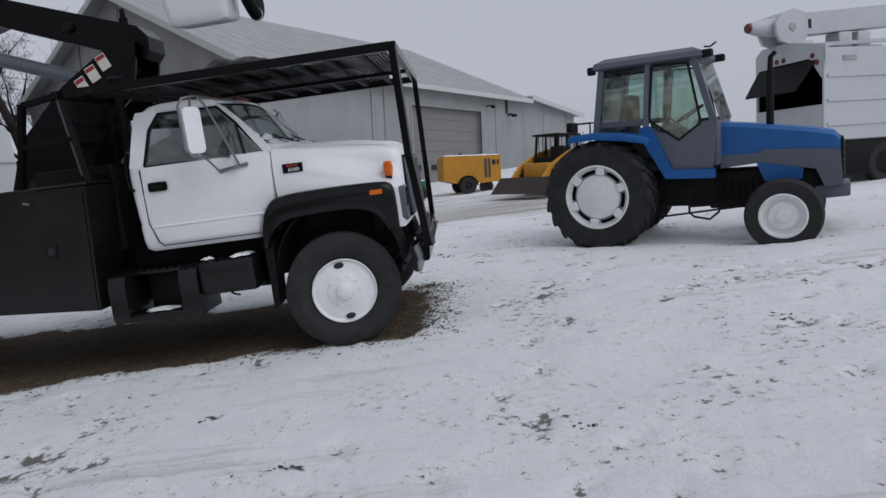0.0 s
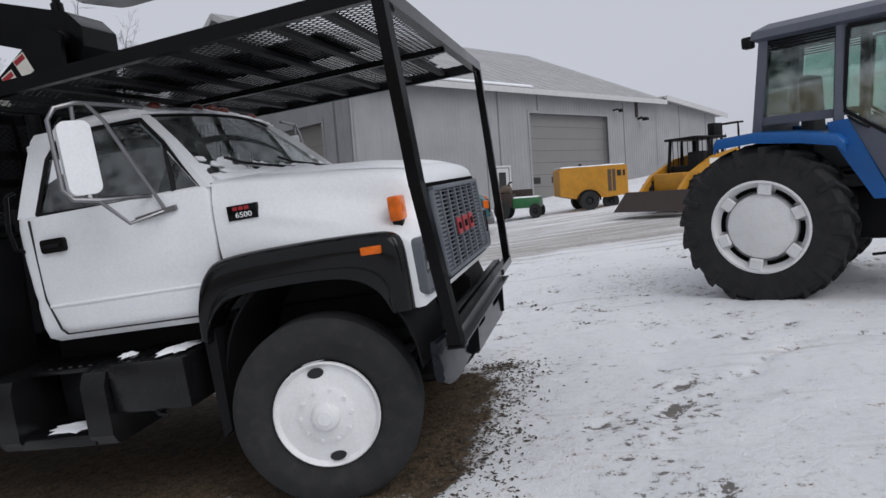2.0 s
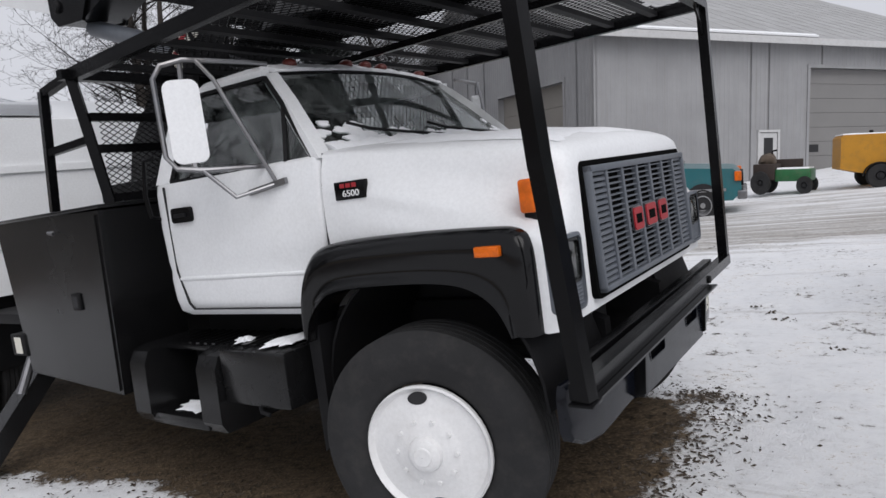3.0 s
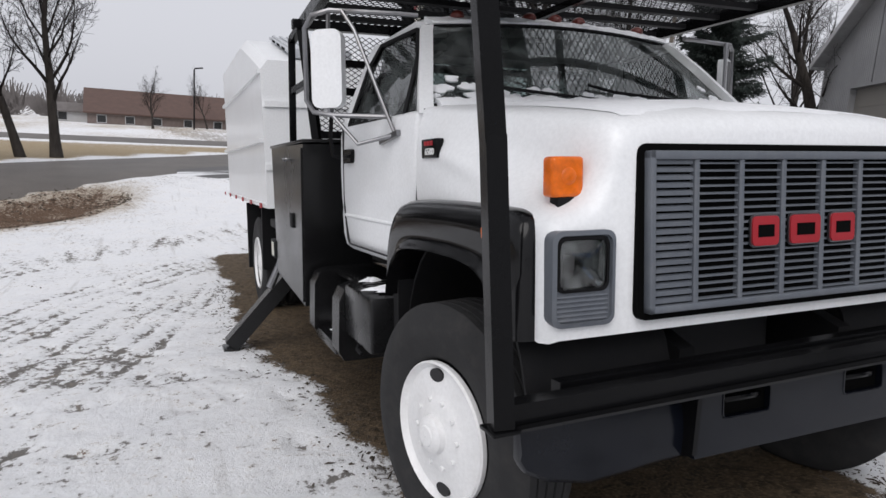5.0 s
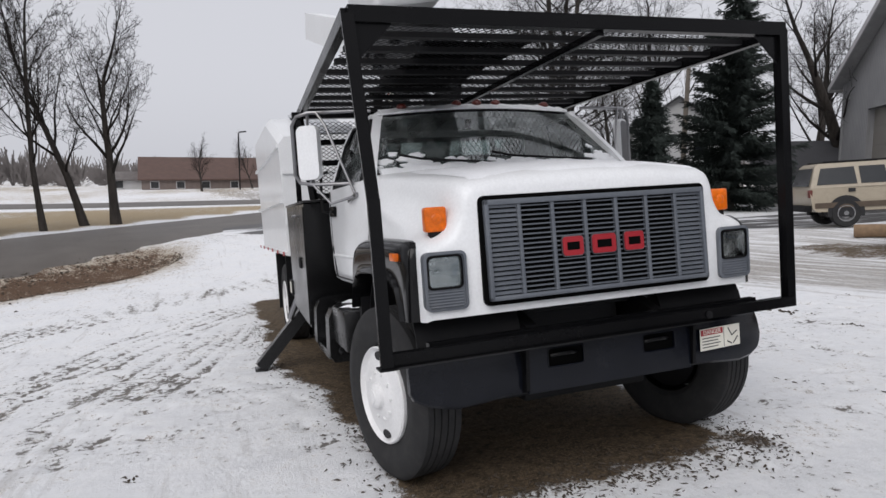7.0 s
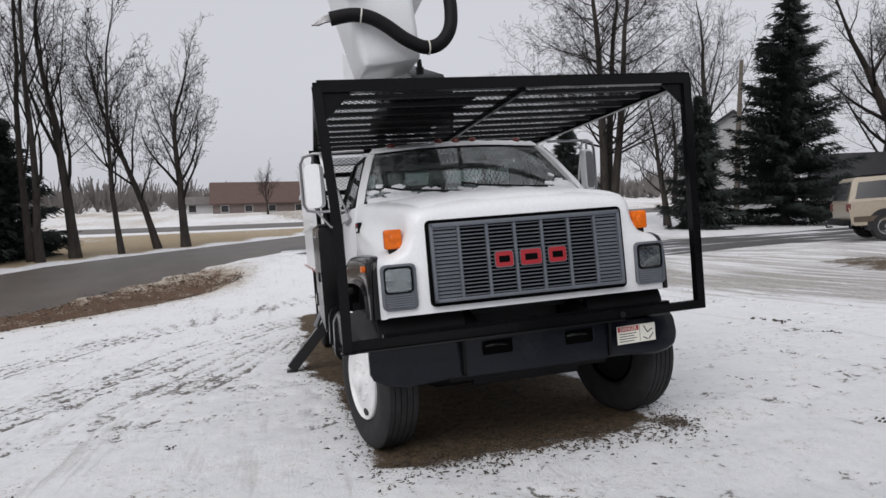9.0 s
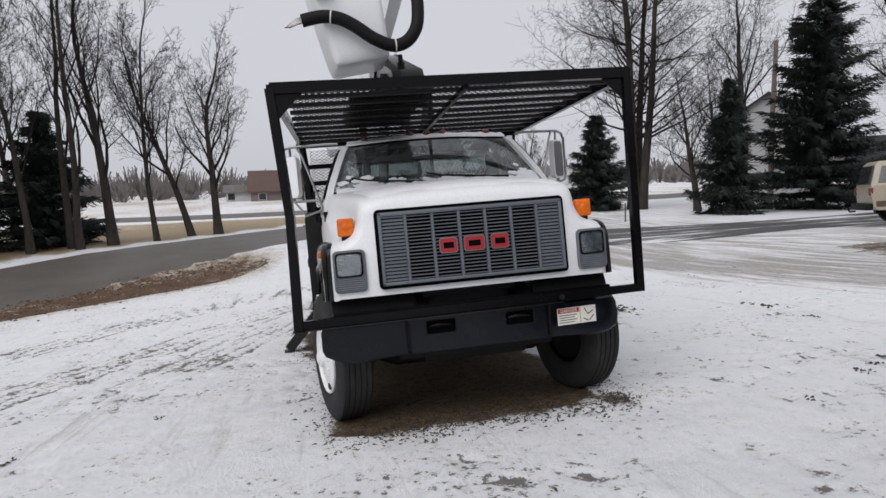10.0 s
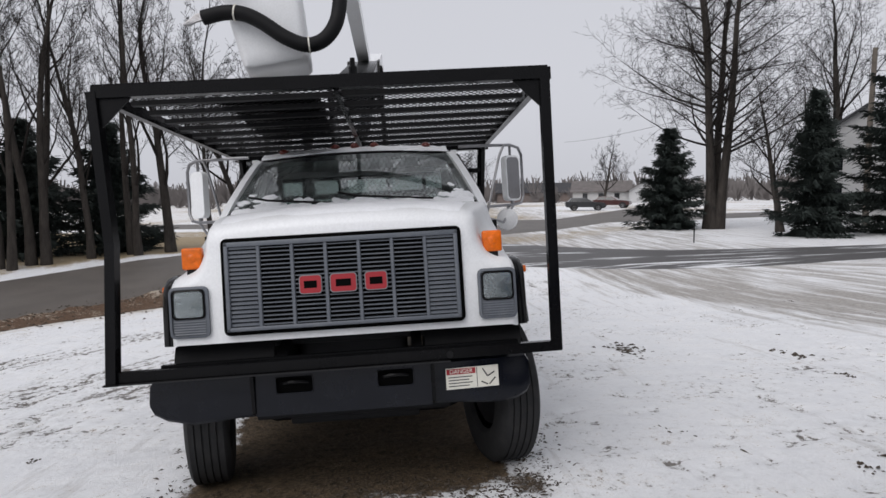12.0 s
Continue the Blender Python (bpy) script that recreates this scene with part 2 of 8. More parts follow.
def land(x, y):
    """Height of the yard: a slope that levels out towards the road."""
    xs = levelled(x, -5.0, 9.0)
    xs = -levelled(-xs, -6.0, 8.0)
    ys = -levelled(-levelled(y, -8.0, 8.0), -34.0, 12.0)
    k = 0.3 + 0.7 * fade(-26, -6, x)
    z = TILT_X * xs + TILT_Y * ys * k
    z -= 0.40 * math.exp(-((x - 10.5) ** 2 + (y - 10.5) ** 2) / 16) + 0.06 * math.exp(-((x - 4.3) ** 2 + (y - 3.0) ** 2) / 3.5) + 0.12 * math.exp(-((x - 5.3) ** 2 + (y - 2.4) ** 2) / 1.2)
    z += 0.36 * fade(-15, -23, x) * (1 - 0.55 * fade(3, 11, y)) + 0.40 * math.exp(-(((x + 10.5) / 3.6) ** 2 + ((y - 15.0) / 3.2) ** 2))
    d = (x - DITCH(y))
    z -= 0.34 * math.exp(-(d / 1.5) ** 2) * fade(-2.6, -5.0, y)
    return z


def DITCH(y):
    return -13.9 - (0.72 if y > -8.4 else 1.05) * (y + 8.4)


def on_land(x, y, turn=0, up=0.0):
    """A pose on the yard at (x, y), turned about its normal."""
    e = 0.6
    nx, ny = (land(x - e, y) - land(x + e, y)) / (2 * e), (land(x, y - e) - land(x, y + e)) / (2 * e)
    q = Vector((0, 0, 1)).rotation_difference(Vector((nx, ny, 1)).normalized())
    return Matrix.Translation((x, y, land(x, y) + up)) @ q.to_matrix().to_4x4() @ pose(0, 0, 0, 0, 0, turn)


def upright(x, y, turn=0, up=0.0):
    return Matrix.Translation((x, y, land(x, y) + up)) @ pose(0, 0, 0, 0, 0, turn)



# ---- ground ----
def road_side(x, y):
    """Signed metres across the road from its near edge; the road runs slantwise past the yard."""
    return (x + 17.9) * -0.678 + (y + 5.6) * -0.735


def axis(lo, hi, step, far, grow):
    a = list(np.arange(lo, hi + 1e-6, step))
    s, v = step, hi
    while v < far:
        s *= grow
        v += s
        a.append(v)
    s, v = step, lo
    while v > -far:
        s *= grow
        v -= s
        a.insert(0, v)
    return a


def in_truck(x, y):
    p = TRUCK_POSE.inverted() @ Vector((x, y, land(x, y)))
    return p.x, p.y


GX, GY = axis(-7.5, 6.5, 0.05, 1500, 1.11), axis(-7.8, 6.5, 0.05, 1500, 1.11)
gv, gf, bare, leaf, grass, track, tread, rut = [], [], [], [], [], [], [], []
random.seed(4)
prints = []
for k in range(520):
    # trodden snow: short trails of footprints
    if k % 5 == 0:
        px, py, pa = random.uniform(-7, 6.5), random.uniform(-7.5, 6.5), random.uniform(0, 6.28)
    px, py = px + 0.5 * math.cos(pa) + random.gauss(0, 0.08), py + 0.5 * math.sin(pa) + random.gauss(0, 0.08)
    pa += random.gauss(0, 0.2)
    prints.append((px + 0.12 * (-1) ** k * -math.sin(pa), py + 0.12 * (-1) ** k * math.cos(pa), pa))
# wheel tracks across the slope, each a bundle of fine lines: points of the way, offsets across it
WAYS = [
    [(-4.5, -6.7), (-6.9, -6.05), (-8.8, -5.0), (-10.5, -3.3), (-12.3, -1.2), (-14.0, 1.4), (-16.5, 4.0)],
    [(-1.2, -5.3), (-3.1, -4.7), (-5.2, -3.75), (-7.5, -2.8), (-9.4, -1.3), (-11.5, 1.2), (-14.0, 4.2)],
    [(-2.0, -3.4), (-4.5, -2.6), (-7.0, -1.9)],
]


def way_offset(x, y, way):
    """Metres across and along the nearest stretch of a way."""
    best, run = (9.0, 0.0), 0.0
    for (ax, ay), (bx, by) in zip(way, way[1:]):
        ln = math.hypot(bx - ax, by - ay)
        ux, uy = (bx - ax) / ln, (by - ay) / ln
        s = (x - ax) * ux + (y - ay) * uy
        if -0.3 <= s <= ln + 0.3:
            o = -(x - ax) * uy + (y - ay) * ux
            if abs(o) < abs(best[0]):
                best = (o, run + s)
        run += ln
    return best


cells = {}
for p in prints:
    for i in (-1, 0, 1):
        for j in (-1, 0, 1):
            cells.setdefault((int(p[0] // 0.5) + i, int(p[1] // 0.5) + j), []).append(p)
for x in GX:
    for y in GY:
        z = land(x, y)
        near = -11 < x < 9 and -11 < y < 9
        tx, ty = in_truck(x, y) if -14 < x < 4 and -4 < y < 4 else (99, 99)
        wob = 0.22 * noise.noise((x * 1.3, y * 1.3, 0)) + 0.16 * noise.noise((x * 4, y * 4, 2))
        half = (1.16 + 0.40 * fade(-1.9, -3.7, tx) - 0.10 * fade(-4.6, -6.0, tx)) if ty < 0 else 1.10
        u = 1 - fade(half - 0.22, half + 0.20, abs(ty) + 0.75 * wob) if -9.8 < tx < 1.3 else 0
        u *= fade(0.88, 0.46, tx + 0.7 * wob)
        foot = 0
        if near:
            z += 0.016 * noise.noise((x * 1.7, y * 1.7, 5)) + 0.010 * noise.noise((x * 5, y * 5, 1)) + 0.005 * noise.noise((x * 13, y * 13, 3))
            z -= 0.012 * u
            for qx, qy, qa in cells.get((int(x // 0.5), int(y // 0.5)), ()):
                a, c = (x - qx) * math.cos(qa) + (y - qy) * math.sin(qa), -(x - qx) * math.sin(qa) + (y - qy) * math.cos(qa)
                g = math.exp(-((a / 0.14) ** 2 + (c / 0.065) ** 2) ** 1.5)
                foot = max(foot, g)
            z -= 0.028 * foot * (1 - u)
        gv.append((x, y, z))
        rs = road_side(x, y)
        d = x - DITCH(y)
        lf = math.exp(-((d * 0.62 + 0.2 + 3 * wob * 0.3) / 1.5) ** 2) * fade(-1.8, -4.6, y)
        # worn, muddy lane across the yard and tyre marks beside the truck
        edge = 5.75 + 0.14 * (x + 8.5) + 0.5 * noise.noise((x * 0.3, y * 0.3, 6))
        lane = fade(-0.7, 1.8, y - edge) * (1 - 0.35 * fade(2.5, 6, y - edge)) * (1 - fade(13, 20, y)) * (1 - fade(3, 9, x))
        ruts = 0
        if -17 < x < 6 and -9 < y < 5:
            for way in WAYS:
                o, s = way_offset(x, y, way)
                if abs(o) < 1.0:
                    o += 0.12 * noise.noise((s * 0.7, way[0][1], 0))
                    worn = 0.62 + 0.5 * noise.noise((s * 0.55, way[0][1], 3)) + 0.35 * noise.noise((s * 3.1, way[0][1] + o * 4, 5))
                    for c in (-0.42, -0.16, 0.10, 0.40):
                        ruts = max(ruts, worn * math.exp(-((o - c) / 0.055) ** 2))
                    ruts = max(ruts, 0.26 * worn * math.exp(-(o / 0.5) ** 2))
        # bare earth under the pickup and where the snow has been scuffed away
        ea, eb = (x + 6.4) * 0.99 + (y - 12.1) * 0.10, -(x + 6.4) * 0.10 + (y - 12.1) * 0.99
        u = max(u, 0.62 * (1 - fade(0.7, 1.15, math.hypot(ea / 3.0, eb / 1.25) + 0.9 * wob)))
        u = max(u, 0.55 * math.exp(-((((x + 4.03) * 0.9 + (y - 3.26) * 0.4) / 0.32) ** 2 + ((-(x + 4.03) * 0.4 + (y - 3.26) * 0.9) / 0.16) ** 2)))
        if near:
            z -= 0.02 * ruts
            gv[-1] = (x, y, z)
        rut.append(min(1, ruts))
        bare.append(u)
        tread.append(foot)
        leaf.append(lf)
        lawn = fade(6.6, 7.6, rs) * fade(-43.5, -40.5, x) * (1 - fade(2, 6, y))
        verge = 0.52 * fade(-5.5, -3.0, rs) * (1 - fade(-0.6, 0.1, rs)) * fade(1, 5, y) * fade(-22, -25, x)
        grass.append(max(0.95 * lawn * (0.85 + 0.5 * noise.noise((x * 0.12, y * 0.12, 4))), verge, (0.43 + 0.34 * noise.noise((x * 0.07, y * 0.16, 3))) * fade(-44, -49, x) * (x > -130), 0.42 * (rs > 34)))
        track.append(0.95 * lane)
ny_ = len(GY)
for i in range(len(GX) - 1):
    for j in range(ny_ - 1):
        a = i * ny_ + j
        gf.append((a, a + ny_, a + ny_ + 1, a + 1))

m, n, l, bs = node_mat("snowy_ground", 0.8, spec=0.25)
v = coords(n, l)


def attr(name):
    a = n.new("ShaderNodeAttribute")
    a.attribute_name = name
    return a.outputs["Fac"]


big, mid, fine, speck = noise_tex(n, l, v, 0.35, 5), noise_tex(n, l, v, 2.2, 6, 0.65), noise_tex(n, l, v, 14, 8, 0.7), noise_tex(n, l, v, 55, 6, 0.75)
snow = mix(n, l, ramp(n, l, mid, 0.35, 0.7), (0.80, 0.81, 0.83), (0.89, 0.895, 0.905))
snow = mix(n, l, ramp(n, l, fine, 0.3, 0.7), mix(n, l, 0.35, snow, (0.62, 0.625, 0.64)), snow)
soil = mix(n, l, ramp(n, l, fine, 0.34, 0.66), (0.024, 0.018, 0.012), (0.135, 0.096, 0.060))
soil = mix(n, l, ramp(n, l, speck, 0.50, 0.64), soil, (0.21, 0.155, 0.095))
soil = mix(n, l, ramp(n, l, noise_tex(n, l, v, 110, 4, 0.7), 0.58, 0.66), soil, (0.012, 0.010, 0.008))
leaves = mix(n, l, ramp(n, l, speck, 0.35, 0.65), (0.04, 0.024, 0.016), (0.17, 0.105, 0.066))
straw = mix(n, l, ramp(n, l, fine, 0.3, 0.7), (0.27, 0.205, 0.12), (0.42, 0.34, 0.225))
mud = mix(n, l, ramp(n, l, fine, 0.35, 0.7), (0.22, 0.20, 0.18), (0.47, 0.445, 0.415))
# soil and dead grass that show through thin snow, most along wheel tracks and in footprints
patch = noise_tex(n, l, v, 0.8, 4, 0.6)
dash = noise_tex(n, l, v, 13.0, 9, 0.72)
show = math_node(n, l, "ADD", dash, math_node(n, l, "MULTIPLY", math_node(n, l, "SUBTRACT", patch, 0.5), 0.45))
show = math_node(n, l, "ADD", show, math_node(n, l, "MULTIPLY", attr("rut"), 0.27))
# also darkens the footprints in colour, as their dips take too little shading
show = math_node(n, l, "ADD", show, math_node(n, l, "MULTIPLY", attr("tread"), 0.12))
thin = ramp(n, l, show, 0.628, 0.672)
veil = ramp(n, l, show, 0.51, 0.66)
c = mix(n, l, math_node(n, l, "MULTIPLY", veil, 0.32), snow, (0.50, 0.49, 0.48))
c = mix(n, l, math_node(n, l, "MULTIPLY", thin, 0.88), c, mix(n, l, 0.6, soil, (0.10, 0.095, 0.09)))
lane_n = n.new("ShaderNodeMapping")
lane_n.inputs["Rotation"].default_value = (0, 0, radians(-9))
lane_n.inputs["Scale"].default_value = (0.30, 4.2, 1)
l.new(v, lane_n.inputs["Vector"])
streak = noise_tex(n, l, lane_n.outputs[0], 1.0, 7, 0.65)


def edged(fac, lo, hi, grain=0.55):
    """A mask with a ragged edge, broken up by the grain of the ground."""
    s = math_node(n, l, "ADD", fac, math_node(n, l, "MULTIPLY", math_node(n, l, "SUBTRACT", fine, 0.5), grain))
    s = math_node(n, l, "ADD", s, math_node(n, l, "MULTIPLY", math_node(n, l, "SUBTRACT", speck, 0.5), grain * 0.8))
    s = math_node(n, l, "ADD", s, math_node(n, l, "MULTIPLY", math_node(n, l, "SUBTRACT", mid, 0.5), grain * 0.7))
    return ramp(n, l, s, lo, hi)


c = mix(n, l, math_node(n, l, "MULTIPLY", ramp(n, l, math_node(n, l, "ADD", attr("track"), math_node(n, l, "MULTIPLY", math_node(n, l, "SUBTRACT", streak, 0.5), 3.2)), 0.30, 1.10), 0.88), c, mud)
c = mix(n, l, edged(attr("grass"), 0.40, 0.65, 0.8), c, straw)
c = mix(n, l, math_node(n, l, "MULTIPLY", edged(attr("leaf"), 0.10, 0.45, 1.0), 0.75), c, straw)
c = mix(n, l, edged(attr("leaf"), 0.52, 0.66, 2.4), c, leaves)
bare_m = edged(attr("bare"), 0.40, 0.60, 1.0)
c = mix(n, l, bare_m, c, soil)
l.new(c, bs.inputs["Base Color"])
h = math_node(n, l, "ADD", math_node(n, l, "MULTIPLY", fine, 0.7), math_node(n, l, "MULTIPLY", speck, 0.5))
bump(n, l, bs, h, 0.75, 0.035)
SNOWFIELD = m
ground = raw("ground", gv, gf, SNOWFIELD, None, smooth=True)
for name, vals in (("bare", bare), ("leaf", leaf), ("grass", grass), ("track", track), ("tread", tread), ("rut", rut)):
    at = ground.data.attributes.new(name, "FLOAT", "POINT")
    at.data.foreach_set("value", vals)
tagged(ground, "thin trodden snow over a sloping gravel yard", "ground", kind="structure")

# ---- roads ----
m, n, l, bs = node_mat("wet_asphalt", 0.55)
v = coords(n, l)
fine, mid = noise_tex(n, l, v, 40, 4), noise_tex(n, l, v, 0.8, 6, 0.6)
c = mix(n, l, ramp(n, l, mid, 0.3, 0.7), (0.088, 0.076, 0.066), (0.135, 0.118, 0.102))
c = mix(n, l, ramp(n, l, fine, 0.3, 0.8), c, mix(n, l, 0.5, c, (0.06, 0.056, 0.054)))
l.new(c, bs.inputs["Base Color"])
bump(n, l, bs, fine, 0.3, 0.01)
ASPHALT = m
m, n, l, bs = node_mat("asphalt_streaked_with_snow", 0.6)
v = coords(n, l)
st = noise_tex(n, l, coords(n, l, (1.6, 0.16, 1)), 1.1, 7, 0.62)
fine = noise_tex(n, l, v, 30, 4)
c = mix(n, l, ramp(n, l, fine, 0.3, 0.7), (0.06, 0.058, 0.06), (0.10, 0.097, 0.095))
c = mix(n, l, ramp(n, l, st, 0.545, 0.61), c, (0.74, 0.75, 0.77))
l.new(c, bs.inputs["Base Color"])
bump(n, l, bs, fine, 0.3, 0.01)
SNOWY_ASPHALT = m


def strip(name, centre, width, mat, label, lift=0.035):
    """A road laid along points of its middle line."""
    pts = []
    for (ax, ay), (bx, by) in zip(centre, centre[1:]):
        k = max(1, int(math.hypot(bx - ax, by - ay) / 1.5))
        pts += [Vector((ax + (bx - ax) * i / k, ay + (by - ay) * i / k)) for i in range(k)]
    pts.append(Vector(centre[-1]))
    for _ in range(6):
        pts = [pts[0]] + [(pts[i - 1] + 2 * pts[i] + pts[i + 1]) / 4 for i in range(1, len(pts) - 1)] + [pts[-1]]
    b = bmesh.new()
    rings = []
    for i, p in enumerate(pts):
        d = (pts[min(i + 1, len(pts) - 1)] - pts[max(i - 1, 0)]).normalized()
        s = Vector((-d.y, d.x))
        row = []
        for k in range(9):
            u = (k - 4) / 4 * width / 2
            q = p + s * (u + 0.12 * noise.noise((p.x * 0.6 + k, p.y * 0.6, 7)) * (abs(k - 4) == 4))
            row.append((q.x, q.y, land(q.x, q.y) + lift + 0.03 * (1 - ((k - 4) / 4) ** 2) - (0.06 if abs(k - 4) == 4 else 0)))
        rings.append(row)
    loft(b, rings, closed=False)
    ob = part(name, b, mat, None, sharp=60)
    return tagged(ob, label, "road", kind="structure")


RD = Vector((-0.735, 0.678))
mid0 = Vector((-17.9, -5.6)) + Vector((-0.678, -0.735)) * 3.2
strip("road", [tuple(mid0 - RD * 90), tuple(mid0 - RD * 20), tuple(mid0), tuple(mid0 + RD * 14), tuple(mid0 + RD * 30 + Vector((-3, 1))), tuple(mid0 + RD * 60 + Vector((-14, 2)))], 6.4, ASPHALT, "grey asphalt road, wet and clear of snow")
strip("road_drive", [(-25.0, 0.0), (-20.4, 4.5), (-18.3, 9.0), (-17.2, 14.0), (-17.2, 19.0), (-18.2, 27.0), (-21, 40.0)], 6.2, SNOWY_ASPHALT, "asphalt drive streaked with blown snow", 0.05)
strip("road_far", [(-54, -70), (-48.5, -24), (-46.7, -8), (-46.0, 3), (-45.5, 12), (-47, 24), (-52, 44)], 7.0, ASPHALT, "far side road beyond the trees", 0.05)

# ---- clods, gravel and leaf litter scattered over the yard ----
rng = random.Random(9)
cv, cf = [], []


def clod(x, y, r, flat, turn=None, long=1.0):
    """A ragged lump of soil, drawn out along its turn."""
    z = land(x, y) + 0.004
    q = len(cv)
    a0 = rng.random() * 6.28 if turn is None else turn
    ca, sa = math.cos(a0), math.sin(a0)
    k = 6
    for i in range(k):
        a = 6.283 * i / k
        s = r * rng.uniform(0.45, 1.25)
        p, w = s * math.cos(a) * long, s * math.sin(a) * rng.uniform(0.5, 1)
        cv.append((x + p * ca - w * sa, y + p * sa + w * ca, z + rng.uniform(-0.006, 0.001)))
    cv.append((x + rng.uniform(-0.3, 0.3) * r, y + rng.uniform(-0.3, 0.3) * r, z + r * flat))
    for i in range(k):
        cf.append((q + i, q + (i + 1) % k, q + k))


# kicked-up clumps: each a short ragged row of bits
for k in range(150):
    cx, cy, ca = rng.uniform(-9, 7), rng.uniform(-8, 8), rng.uniform(0, 3.14)
    if noise.noise((cx * 0.5, cy * 0.5, 8)) < -0.1 and k % 4:
        continue
    sp = rng.uniform(0.04, 0.16)
    for i in range(rng.choice((1, 2, 4, 7, 10))):
        o, w = rng.gauss(0, sp), rng.gauss(0, 0.03)
        clod(cx + o * math.cos(ca) - w * math.sin(ca), cy + o * math.sin(ca) + w * math.cos(ca), rng.uniform(0.004, 0.020), rng.uniform(0.15, 0.5), ca + rng.gauss(0, 0.5), rng.uniform(1, 2.6))
for cx, cy in ((0.85, 3.17), (0.75, 3.22), (0.62, 3.45), (0.49, 3.69), (-1.55, 4.72), (-1.70, 4.74), (1.30, 2.31)):
    for i in range(6):
        clod(cx + rng.gauss(0, 0.035), cy + rng.gauss(0, 0.03), rng.uniform(0.008, 0.024), rng.uniform(0.5, 1.0), None, 1.4)
for cx, cy, sx, sy, cnt in ((-4.03, 3.26, 0.28, 0.13, 60), (-2.83, 4.92, 0.22, 0.06, 24)):
    for i in range(cnt):
        clod(cx + rng.gauss(0, sx), cy + rng.gauss(0, sy), rng.uniform(0.012, 0.035), rng.uniform(0.3, 0.6), None, 1.5)
for k in range(2600):
    # loose soil and grass tufts at the edges of the bare ground round the truck
    a = rng.random()
    if a < 0.45:
        p = Vector((rng.gauss(0.72, 0.17), rng.uniform(-1.25, 1.2), 0))
    elif a < 0.8:
        p = rng.uniform(-7, 0.6)
        p = Vector((p, rng.gauss(-1.18 - 0.36 * fade(-1.9, -3.7, p), 0.13), 0))
    else:
        p = Vector((rng.uniform(-0.5, 0.7), rng.gauss(1.16, 0.13), 0))
    p = TRUCK_POSE @ p
    clod(p.x, p.y, rng.uniform(0.003, 0.013), rng.uniform(0.2, 0.7), None, rng.uniform(1, 3.2))
for k in range(3600):
    y = rng.uniform(-17, -3.0)
    x = DITCH(y) + rng.gauss(-0.2, 1.35) * fade(-2.0, -5.5, y)
    clod(x, y, rng.uniform(0.02, 0.06), rng.uniform(0.2, 0.7))
ground_bits = raw("clods", cv, cf, surf("dark_soil_clods", (0.060, 0.045, 0.032), 0.9, var=0.4, scale=14), None)
tagged(ground_bits, "dark soil clods, gravel and leaf litter on the snow", "clods", kind="stuff")

# ---- the white bucket truck with its black rack ----
truck = thing("bucket_truck", "white bucket truck with black steel cab rack parked on snow", "truck", TRUCK_POSE)
AX_R = -5.55


